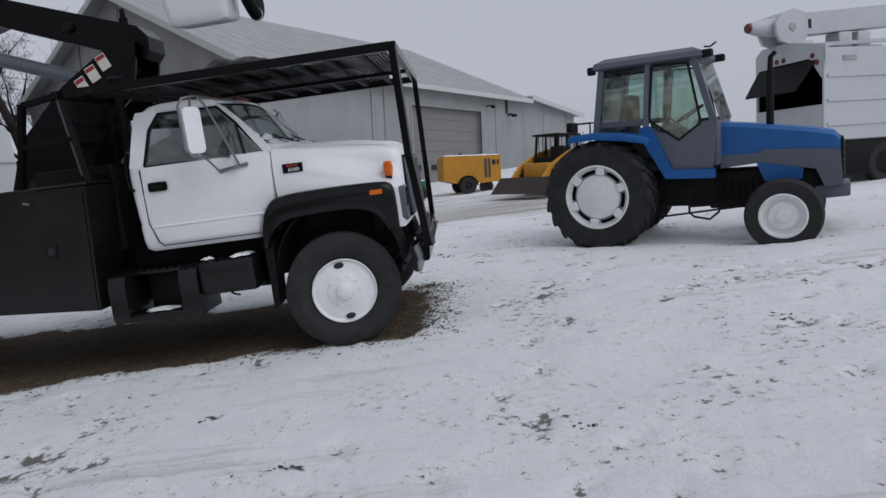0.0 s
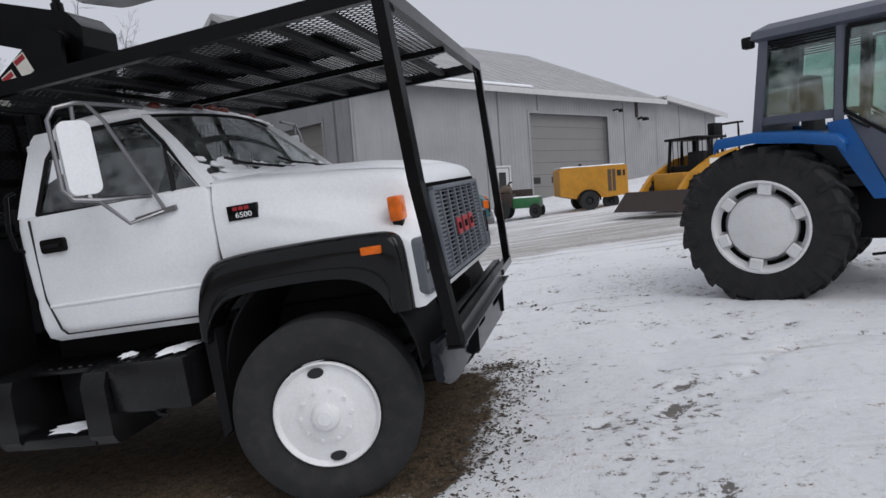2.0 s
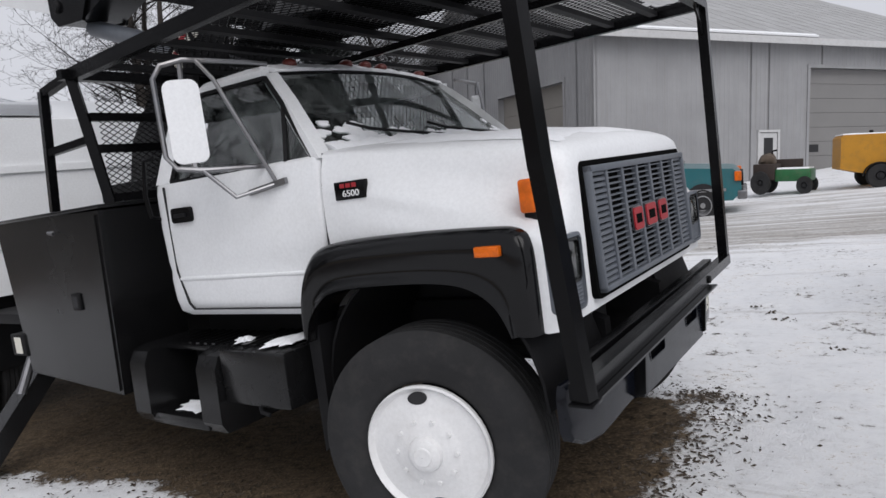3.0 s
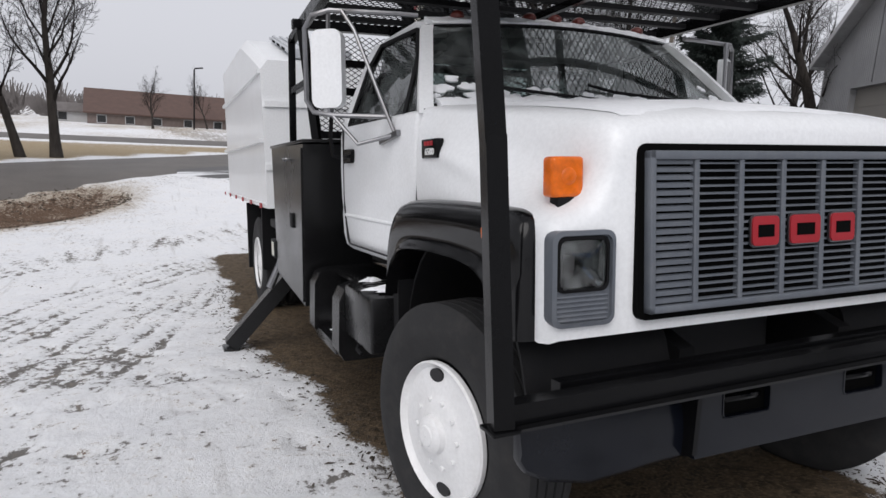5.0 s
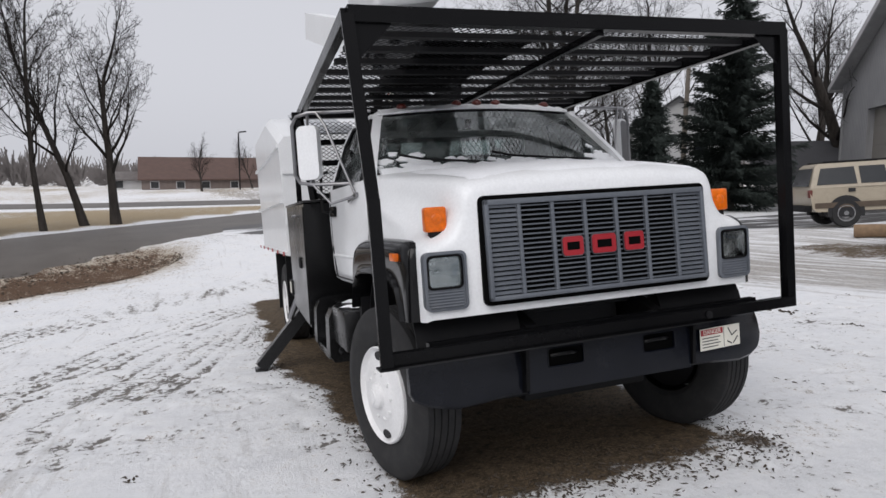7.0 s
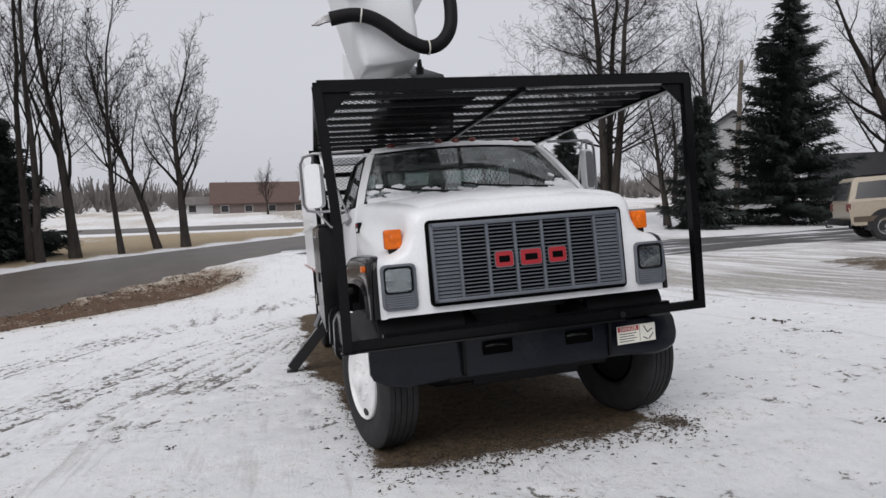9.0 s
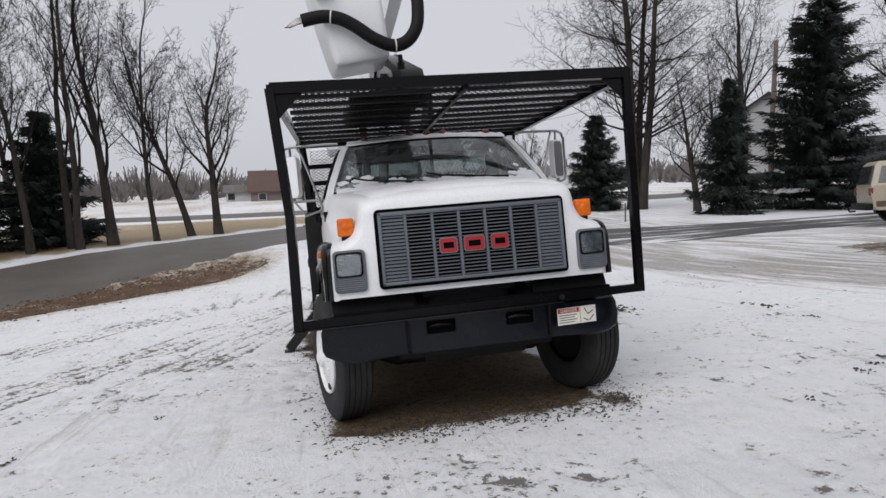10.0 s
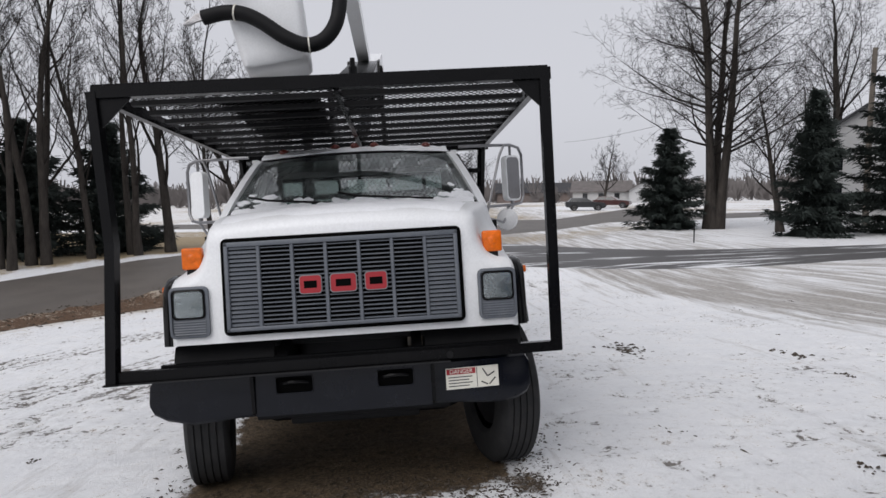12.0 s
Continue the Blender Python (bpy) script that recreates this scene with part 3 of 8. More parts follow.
def road_wheel(parent, x, y, side, front=True):
    """A wheel with tyre; side is -1 for the truck's right, +1 for its left."""
    w = part("tyre", tyre_mesh(0.530, 0.296 if front else 0.276, 0.27, 5), RUBBER, parent, "worn black truck tyre", m=Matrix.Translation((x, y - side * 0.27, 0.512)) @ (pose(0, 0, 0, 0, 0, 180) if side < 0 else Matrix()))
    b = bmesh.new()
    d = side
    if front:
        prof = [(0.298, -0.02), (0.299, 0.0), (0.291, 0.009), (0.283, -0.008), (0.270, -0.018), (0.24, -0.012), (0.21, -0.004), (0.172, -0.004), (0.155, 0.004), (0.135, 0.012), (0.10, 0.018), (0.082, 0.022), (0.076, 0.045), (0.060, 0.058), (0.045, 0.060), (0.040, 0.066), (0.001, 0.067)]
    else:
        prof = [(0.302, -0.02), (0.302, 0.0), (0.29, 0.008), (0.28, -0.03), (0.262, -0.09), (0.20, -0.115), (0.13, -0.12), (0.10, -0.118), (0.095, -0.02), (0.05, 0.0), (0.001, 0.0)]
    lathe(b, [(r, d * h) for r, h in prof], (x, y, 0.505), 48)
    rim = part("rim", b, RIM, w, "white painted steel disc wheel")
    if front:
        for a in (95, 275):
            h = bmesh.new()
            cx, cz = x + 0.240 * math.cos(radians(a)), 0.505 + 0.240 * math.sin(radians(a))
            ov = [(0.046 * math.cos(t), 0.028 * math.sin(t)) for t in [2 * math.pi * i / 20 for i in range(20)]]
            prism(h, [(cx + p * math.cos(radians(a - 90)) - q * math.sin(radians(a - 90)), cz + p * math.sin(radians(a - 90)) + q * math.cos(radians(a - 90))) for p, q in ov], y - d * 0.04, y - d * 0.004)
            part("hand_hole", h, DARK, rim, "dark oval hole")
    else:
        for k in range(8):
            a = radians(45 * k + 10)
            h = bmesh.new()
            lathe(h, [(0.001, d * -0.1), (0.026, d * -0.1), (0.026, d * -0.112), (0.001, d * -0.113)], (x + 0.235 * math.cos(a), y, 0.505 + 0.235 * math.sin(a)), 12)
            part("hand_hole", h, DARK, rim, "dark round hole")
    for k in range(10):
        a = radians(36 * k)
        n = bmesh.new()
        lathe(n, [(0.001, d * 0.02), (0.010, d * 0.02), (0.013, d * 0.0), (0.013, d * -0.02)], (x + 0.142 * math.cos(a), y if front else y - d * 0.11, 0.505 + 0.142 * math.sin(a)), 8)
        part("lug_nut", n, RIM, rim)
    if front:
        # the front wheels are turned to the left
        h = bmesh.new()
        lathe(h, [(0.001, d * -0.03), (0.255, d * -0.03), (0.27, d * -0.06), (0.255, d * -0.22), (0.20, d * -0.25), (0.001, d * -0.25)], (x, y, 0.505), 28)
        part("brake_drum", h, BLACK_DULL, w, "dark brake drum")
        c = Matrix.Translation((x, y - side * 0.13, 0))
        w.matrix_local = c @ pose(0, 0, 0, 0, 0, 12) @ c.inverted()
    return w


def tyre_mesh(R, ri, width, grooves, k=64):
    """A truck tyre lying along y from 0 inwards to width, its outer wall at y = width, with grooved tread."""
    b = bmesh.new()
    w = width
    prof = [(ri, 0.03), (ri + 0.03, 0.005), (R - 0.09, -0.006), (R - 0.035, 0.004), (R - 0.008, 0.02)]
    tread0, tread1 = 0.022, w - 0.022
    step = (tread1 - tread0) / grooves
    for g in range(grooves):
        a = tread0 + g * step
        prof += [(R, a + 0.006), (R, a + step - 0.006)]
        if g < grooves - 1:
            prof += [(R - 0.012, a + step - 0.003), (R - 0.012, a + step + 0.003)]
    prof += [(R - 0.008, w - 0.02), (R - 0.035, w - 0.004), (R - 0.09, w + 0.006), (R - 0.12, w + 0.009), (R - 0.13, w + 0.006), (ri + 0.03, w - 0.005), (ri, w - 0.03)]
    lathe(b, prof, (0, 0, 0), k)
    # the foot of the tyre gives a little under the load
    for v in b.verts:
        if v.co.z < -R + 0.03:
            v.co.z = -R + 0.012 + (v.co.z + R) * 0.5
    return b


for sd in (-1, 1):
    road_wheel(truck, 0.0, 1.125 if sd > 0 else -1.195, sd)
    road_wheel(truck, AX_R, 1.20 * sd, sd, False)
    part("tyre", tyre_mesh(0.51, 0.30, 0.25, 5), RUBBER, truck, "inner dual tyre", m=Matrix.Translation((AX_R, sd * 0.66 - 0.0, 0.505)) @ (pose(0, 0, 0, 0, 0, 180) if sd < 0 else Matrix()))

# chassis
for sd in (-1, 1):
    b = bmesh.new()
    prism(b, [(-9.3, 0.78), (0.3, 0.78), (0.6, 0.72), (0.6, 0.92), (0.3, 1.02), (-9.3, 1.02)], sd * 0.39, sd * 0.46)
    part("frame_rail", b, BLACK_DULL, truck)
b = bmesh.new()
tube(b, [(0, -1.0, 0.50), (0, -0.8, 0.50), (0, -0.6, 0.42), (0, 0.6, 0.42), (0, 0.8, 0.50), (0, 1.0, 0.50)], 0.055, 10)
part("front_axle", b, BLACK_DULL, truck)
b = bmesh.new()
tube(b, [(AX_R, -1.0, 0.505), (AX_R, 1.0, 0.505)], 0.09, 12)
bmesh.ops.create_uvsphere(b, u_segments=16, v_segments=10, radius=0.24, matrix=Matrix.Translation((AX_R, 0, 0.52)))
part("rear_axle", b, BLACK_DULL, truck)
for sd in (-1, 1):
    b = bmesh.new()
    for k in range(5):
        box(b, -0.55 + 0.06 * k, 0.55 - 0.06 * k, sd * 0.42 - 0.038, sd * 0.42 + 0.038, 0.56 - 0.022 * k, 0.578 - 0.022 * k)
    part("leaf_spring", b, BLACK_DULL, truck)
b = bbox(-0.75, 0.30, -0.36, 0.36, 0.66, 1.30, 0.06, 3)
part("engine_block", b, DARK, truck)
b = bbox(0.28, 0.36, -0.55, 0.55, 0.95, 1.60, 0.02)
part("radiator", b, DARK, truck)
b = bmesh.new()
tube(b, [(0.35, -0.9, 0.66), (0.42, -0.4, 0.60), (0.42, 0.4, 0.60), (0.35, 0.9, 0.66)], 0.025, 8)
part("tie_bar", b, BLACK_DULL, truck)
b = bmesh.new()
box(b, 0.40, 0.52, -0.62, 0.62, 0.50, 0.60)
box(b, 0.30, 0.44, -0.42, 0.42, 0.44, 0.53)
part("cross_member", bevelled(b, 0.015), BLACK_DULL, truck, "dark front cross member under the bumper")
b = bmesh.new()
tube(b, [(-0.4, 0.2, 0.55), (-1.6, 0.25, 0.60), (-3.2, 0.2, 0.62), (AX_R, 0, 0.55)], 0.05, 10)
part("drive_shaft", b, BLACK_DULL, truck)


def smoothed(pts, k=5):
    """A profile drawn through its points as a smooth curve."""
    out = []
    for i in range(len(pts) - 1):
        p0, p1, p2, p3 = (Vector(pts[max(0, min(len(pts) - 1, i + d))]) for d in (-1, 0, 1, 2))
        for s in range(k):
            u = s / k
            q = 0.5 * (2 * p1 + (p2 - p0) * u + (2 * p0 - 5 * p1 + 4 * p2 - p3) * u * u + (3 * p1 - p0 - 3 * p2 + p3) * u ** 3)
            out.append((q.x, q.y))
    return out + [tuple(pts[-1])]


# hood and front wings: one shell, lofted from the cowl to the nose
def nose_ring(x, top, crown, yh, ys, zs, zw, zb, yw):
    """Half a section mirrored: a plain side at the cowl that turns into a rounded shoulder towards the lamps."""
    f = fade(-0.42, 0.50, x)
    flat = [(yw, zb), (yw + 0.003, (zb + zw) / 2), (yw + 0.002, zw - 0.02)]
    flat += [(yw + (yh - yw) * u ** 2.4, zw + (top - zw) * u) for u in (0.16, 0.34, 0.50, 0.66, 0.82, 0.95)]
    flat += [(yh - 0.12, top + 0.006), (yh * 0.45, top + crown * 0.75), (0.0, top + crown)]
    stepped = [(yw, zb), (yw, (zb + zw) / 2), (yw - 0.006, zw - 0.05), (yw - 0.04, zw), (ys + 0.06, zs - 0.005), (ys + 0.012, zs + 0.03), (yh + 0.024, zs + 0.115), (yh + 0.006, zs + 0.21), (yh - 0.03, top - 0.022), (yh - 0.14, top + 0.004), (yh * 0.45, top + crown * 0.75), (0.0, top + crown)]
    half = smoothed([(a[0] + (c[0] - a[0]) * f, a[1] + (c[1] - a[1]) * f) for a, c in zip(flat, stepped)], 3)
    return [(x, -y, z) for y, z in half] + [(x, y, z) for y, z in half[-2::-1]]


NOSE = [
    # x, hood edge height, crown, hood half width, step half width, step height, wing height, bottom, wing half width
    (-0.485, 1.885, 0.045, 1.03, 1.06, 1.70, 1.62, 1.36, 1.082),
    (-0.40, 1.879, 0.045, 1.01, 1.052, 1.68, 1.595, 1.36, 1.085),
    (-0.30, 1.872, 0.045, 0.99, 1.045, 1.66, 1.57, 1.36, 1.088),
    (-0.05, 1.852, 0.045, 0.945, 1.02, 1.60, 1.52, 1.36, 1.095),
    (0.20, 1.828, 0.043, 0.905, 0.985, 1.545, 1.485, 1.36, 1.10),
    (0.40, 1.803, 0.04, 0.875, 0.945, 1.505, 1.462, 1.30, 1.10),
    (0.50, 1.788, 0.038, 0.858, 0.915, 1.49, 1.45, 1.12, 1.098),
    (0.56, 1.777, 0.036, 0.846, 0.90, 1.48, 1.44, 1.035, 1.092),
    (0.62, 1.755, 0.033, 0.83, 0.885, 1.462, 1.42, 1.017, 1.078),
    (0.655, 1.73, 0.03, 0.81, 0.87, 1.44, 1.395, 1.019, 1.058),
    (0.672, 1.69, 0.026, 0.785, 0.85, 1.41, 1.36, 1.03, 1.03),
]
b = bmesh.new()
loft(b, [nose_ring(*r) for r in NOSE], closed=False)
ring = [v for v in b.verts if abs(v.co.x - 0.672) < 1e-4]
ring.sort(key=lambda v: v.index if v.index >= 0 else 0)
b.verts.index_update()
ring = [v for v in b.verts if abs(v.co.x - 0.672) < 1e-4]
b.faces.new(ring)
hood = part("hood", b, WHITE, truck, "white fibreglass hood dusted with snow", sharp=40)

# thin snow lying on the hood
b = bmesh.new()
rows_s = []
for i in range(26):
    u = i / 25
    x = -0.40 + 1.0 * u
    k = max(0, min(len(NOSE) - 2, next((j for j in range(len(NOSE) - 1) if NOSE[j + 1][0] >= x), len(NOSE) - 2)))
    f = (x - NOSE[k][0]) / (NOSE[k + 1][0] - NOSE[k][0])
    top, crown, yh = [NOSE[k][c] * (1 - f) + NOSE[k + 1][c] * f for c in (1, 2, 3)]
    row = []
    for j in range(31):
        s = (j / 15 - 1)
        y = s * (yh - 0.09)
        edge = min(1, 6 * (1 - abs(s))) * min(1, 8 * u + 0.1) * min(1, 8 * (1 - u))
        hgt = top + crown * (1 - abs(s) ** 1.6) + 0.001 + edge * (0.006 + 0.005 * noise.noise((x * 4, y * 4, 0)))
        row.append((x, y, hgt))
    rows_s.append(row)
loft(b, rows_s, closed=False)
part("snow_cover", b, SNOW_LUMP, hood, "thin wind-smoothed snow")
# seam between hood and cab
for sd in (-1, 1):
    b = bmesh.new()
    tube(b, [(-0.487, sd * 1.086, 1.38), (-0.487, sd * 1.066, 1.72), (-0.487, sd * 1.036, 1.87)], 0.007, 6)
    part("hood_seam", b, DARK, hood, "dark rubber seam")

# grille: a raked grey frame with seven uprights and many slats
GM = Matrix.Translation((0.702, 0, 1.372)) @ pose(0, 0, 0, 0, -2.0, 0)
grille = part("grille", bmesh.new(), GREY_PLASTIC, truck, "grey plastic grille with fine slats")
gb = bmesh.new()
GW, GH = 1.43, 0.545
# black sheet: a real seal at its rim, painted shade behind the slats
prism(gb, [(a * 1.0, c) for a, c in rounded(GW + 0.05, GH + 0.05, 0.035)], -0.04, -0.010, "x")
part("backing", gb, VOID, grille, "black seal with a black sheet for the shaded opening", m=GM)
fb = bmesh.new()
for y0, y1, z0, z1 in ((-GW / 2, GW / 2, GH / 2 - 0.03, GH / 2), (-GW / 2, GW / 2, -GH / 2, -GH / 2 + 0.025), (-GW / 2, -GW / 2 + 0.025, -GH / 2, GH / 2), (GW / 2 - 0.025, GW / 2, -GH / 2, GH / 2)):
    box(fb, -0.02, 0.022, y0, y1, z0, z1)
part("surround", bevelled(fb, 0.006), GREY_PLASTIC, grille, m=GM)
for k in range(1, 7):
    y = -GW / 2 + GW * k / 7
    ub = bmesh.new()
    box(ub, -0.015, 0.016, y - 0.011, y + 0.011, -GH / 2 + 0.02, GH / 2 - 0.025)
    part("upright", bevelled(ub, 0.004, 1), GREY_PLASTIC, grille, m=GM)
for cell in range(7):
    ya, yb = -GW / 2 + GW * cell / 7 + 0.012, -GW / 2 + GW * (cell + 1) / 7 - 0.012
    for k in range(19):
        z = -GH / 2 + 0.034 + k * (GH - 0.076) / 18
        sb = bmesh.new()
        side_ = cell in (0, 6)
        prism(sb, [(-0.004, z + 0.002), (0.007, z - 0.003), (0.007, z + (0.010 if side_ else 0.0025)), (-0.004, z + (0.016 if side_ else 0.0055))], ya, yb)
        part("slat", sb, GREY_PLASTIC, grille, m=GM)
# maker's emblem: three plain red shapes edged in silver
for k, y in enumerate((-0.200, 0.0, 0.200)):
    wide = 0.165 if k == 1 else 0.14
    outer, inner = rounded(wide, 0.118, 0.022), rounded(wide - 0.012, 0.106, 0.018)
    for pts, x0, x1, mat_, nm in ((outer, 0.012, 0.020, CHROME, "emblem_edge"), (inner, 0.016, 0.026, RED, "emblem_shape")):
        eb = bmesh.new()
        prism(eb, [(y + a, -0.012 + c) for a, c in pts], x0, x1, "x")
        part(nm, bevelled(eb, 0.002, 1), mat_, grille, m=GM)
    eb = bmesh.new()
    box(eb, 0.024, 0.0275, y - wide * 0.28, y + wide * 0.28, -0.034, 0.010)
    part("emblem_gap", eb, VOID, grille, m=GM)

# lamps
def taper(bm, x0):
    """Sweeps the outer side of a lamp back with the wing."""
    for v_ in bm.verts:
        if v_.co.x > x0:
            v_.co.x -= max(0, abs(v_.co.y) - 0.86) * 0.02


for sd in (-1, 1):
    HY, HZ, HW, HH = sd * 0.948, 1.232, 0.24, 0.315
    pod = bmesh.new()
    prism(pod, [(HY + a, HZ + c) for a, c in rounded(HW, HH, 0.035)], 0.575, 0.622, "x")
    taper(pod, 0.6)
    hl = part("headlight", bevelled(pod, 0.004), GREY_PLASTIC, truck, "grey headlight bezel with clouded lens")
    # bezel face round the lens
    for y0, y1, z0, z1 in ((HY - HW / 2 + 0.01, HY + HW / 2 - 0.01, HZ - HH / 2 + 0.012, HZ - 0.038), (HY - HW / 2 + 0.01, HY + HW / 2 - 0.01, HZ + 0.134, HZ + HH / 2 - 0.012), (HY - HW / 2 + 0.01, HY + sd * 0.004 - 0.096, HZ - 0.038, HZ + 0.134), (HY + sd * 0.004 + 0.096, HY + HW / 2 - 0.01, HZ - 0.038, HZ + 0.134)):
        pod = bmesh.new()
        box(pod, 0.62, 0.682, y0, y1, z0, z1)
        taper(pod, 0.64)
        part("bezel_face", pod, GREY_PLASTIC, hl)
    # raised edge of the bezel
    pod = bmesh.new()
    o_, i_ = rounded(HW, HH, 0.035), rounded(HW - 0.030, HH - 0.030, 0.028)
    loft(pod, [[(x, HY + a, HZ + c) for a, c in ring_] for x, ring_ in ((0.64, o_), (0.692, o_), (0.696, i_), (0.680, i_))], caps=False)
    taper(pod, 0.6)
    part("bezel_edge", pod, GREY_PLASTIC, hl)
    LY = HY + sd * 0.004
    o_, i_ = rounded(0.202, 0.182, 0.03), rounded(0.178, 0.158, 0.026)
    b = bmesh.new()
    loft(b, [[(x, LY + a, HZ + 0.048 + c) for a, c in ring_] for x, ring_ in ((0.66, o_), (0.690, o_), (0.694, i_), (0.660, i_))], caps=False)
    taper(b, 0.64)
    part("lens_rim", b, BLACK, hl)
    b = bmesh.new()
    loft(b, [[(0.6825 + 0.008 * (1 - f * f), LY + a * f, HZ + 0.048 + c * f) for a, c in i_] for f in (1.0, 0.75, 0.5, 0.25, 0.02)])
    part("lens", b, LENS, hl, "clouded glass sealed-beam lens").visible_shadow = False
    b = bmesh.new()
    loft(b, [[(0.682 - 0.055 * (1 - f * f), LY + a * f, HZ + 0.048 + c * f) for a, c in i_] for f in (1.0, 0.9, 0.75, 0.6, 0.45, 0.3, 0.15, 0.02)])
    part("reflector_bowl", b, BOWL, hl, "silvered lamp bowl")
    b = bmesh.new()
    lathe(b, [(0.001, 0.040), (0.010, 0.038), (0.014, 0.030), (0.014, 0.0)], (0, 0, 0), 14)
    part("bulb", b, BOWL, hl, m=Matrix.Translation((0.632, LY, HZ + 0.050)) @ pose(0, 0, 0, 0, 0, -90))
    for k in range(6):
        b = bmesh.new()
        z = HZ - 0.140 + 0.0155 * k
        prism(b, [(0.66, z), (0.6845, z), (0.6875, z + 0.004), (0.6845, z + 0.009), (0.66, z + 0.009)], LY - 0.098, LY + 0.098)
        taper(b, 0.64)
        part("louvre", b, GREY_PLASTIC, hl)
    ml = part("marker_lamp", bevelled(box_bm(0.52, 0.59, sd * 0.948 - 0.062, sd * 0.948 + 0.062, 1.492, 1.628), 0.014, 3), AMBER, truck, "amber turn lamp on the wing")
    b = bmesh.new()
    lathe(b, [(0.001, 0.006), (0.022, 0.005), (0.030, 0.0), (0.034, -0.004)], (0, 0, 0), 18)
    part("lamp_bulb", b, AMBER, ml, m=Matrix.Translation((0.59, sd * 0.948, 1.562)) @ pose(0, 0, 0, 0, 0, -90))
    part("lamp_foot", bbox(0.525, 0.58, sd * 0.948 - 0.035, sd * 0.948 + 0.035, 1.42, 1.50, 0.006), BLACK_DULL, ml)
    # black wheel-arch flare
    outer, inner = [], []
    prof_o = [(-0.66, 1.00), (-0.645, 1.20), (-0.58, 1.36), (-0.44, 1.44), (0.0, 1.462), (0.40, 1.457), (0.54, 1.44), (0.595, 1.38), (0.605, 1.22), (0.605, 1.02)]
    prof_i = [(-0.60, 0.98), (-0.575, 1.07), (-0.50, 1.165), (-0.36, 1.23), (0.0, 1.25), (0.24, 1.24), (0.36, 1.205), (0.435, 1.15), (0.475, 1.09), (0.505, 1.02)]
    b = bmesh.new()
    rings = []
    for (xo, zo), (xi, zi) in zip(smoothed(prof_o), smoothed(prof_i)):
        w_ = -0.035 * xo
        ring_ = []
        for f, y_ in ((0.0, 1.06), (0.0, 1.115), (0.06, 1.145), (0.18, 1.165), (0.45, 1.172), (0.72, 1.166), (0.84, 1.168), (0.93, 1.185), (1.0, 1.19), (1.03, 1.17), (1.0, 1.02)):
            ring_.append((xo + (xi - xo) * f, sd * (y_ + w_ * (y_ > 1.07)), zo + (zi - zo) * f))
        rings.append(ring_)
    loft(b, rings)
    fl = part("wheel_arch", b, FLARE, truck, "glossy black plastic wheel-arch flare", sharp=40)
    part("side_marker", bbox(0.38, 0.495, min(sd * 1.14, sd * 1.172), max(sd * 1.14, sd * 1.172), 1.345, 1.388, 0.006), AMBER, fl, "amber side marker")
    # inner wing and mud flap
    b = bmesh.new()
    arc = [(0.60 * math.cos(radians(a)), 0.70 + 0.63 * math.sin(radians(a))) for a in range(0, 181, 12)]
    loft(b, [[(x, sd * 1.10, z), (x, sd * 0.48, z), (x * 0.98, sd * 0.48, z - 0.012), (x * 0.98, sd * 1.10, z - 0.012)] for x, z in arc])
    part("inner_wing", b, BLACK_DULL, truck, "dark wheel-well liner")
    b = bmesh.new()
    prism(b, [(-0.66, 1.05), (-0.58, 1.05), (-0.60, 0.45), (-0.66, 0.40)], sd * 0.90, sd * 1.15)
    part("mud_flap", bevelled(b, 0.01), BLACK_DULL, truck, "black mud flap behind the wheel")

# bumper
BX = 0.74
b = bmesh.new()
sec = [(0.0, 0.585), (0.012, 0.60), (0.02, 0.70), (0.0, 0.83), (-0.02, 0.845), (-0.035, 0.845), (-0.035, 0.585)]
ends = []
for y in (-1.20, -1.18, -1.10, -0.95, -0.8, -0.68, -0.5, 0.5, 0.68, 0.8, 0.92, 1.03, 1.10, 1.12):
    bend = max(0, abs(y) - 0.55)
    ends.append([(BX + dx - bend * bend * (0.06 if y < 0 else 0.22), y, z + (0.0 if -1.19 < y < 1.11 else (z - 0.71) * -0.30) - (0.03 * fade(0.55, 1.0, abs(y)) - 0.075 * fade(1.02, 1.2, -y) - 0.05 * fade(0.98, 1.12, y) if z < 0.65 else 0)) for dx, z in sec])
loft(b, ends)
bumper = part("bumper", b, BUMPER, truck, "black painted steel front bumper")
# proud middle of the bumper with its two tow openings
CX0, CX1 = BX + 0.012, BX + 0.050
b = bmesh.new()
for y0, y1, z0, z1 in ((-0.555, 0.50, 0.59, 0.718), (-0.555, 0.50, 0.822, 0.862), (-0.555, -0.434, 0.718, 0.822), (-0.210, 0.175, 0.718, 0.822), (0.395, 0.50, 0.718, 0.822)):
    box(b, CX0, CX1, y0, y1, z0, z1)
bmesh.ops.remove_doubles(b, verts=b.verts[:], dist=0.0005)
part("bumper_middle", b, BUMPER, bumper, "proud steel middle plate with two openings")
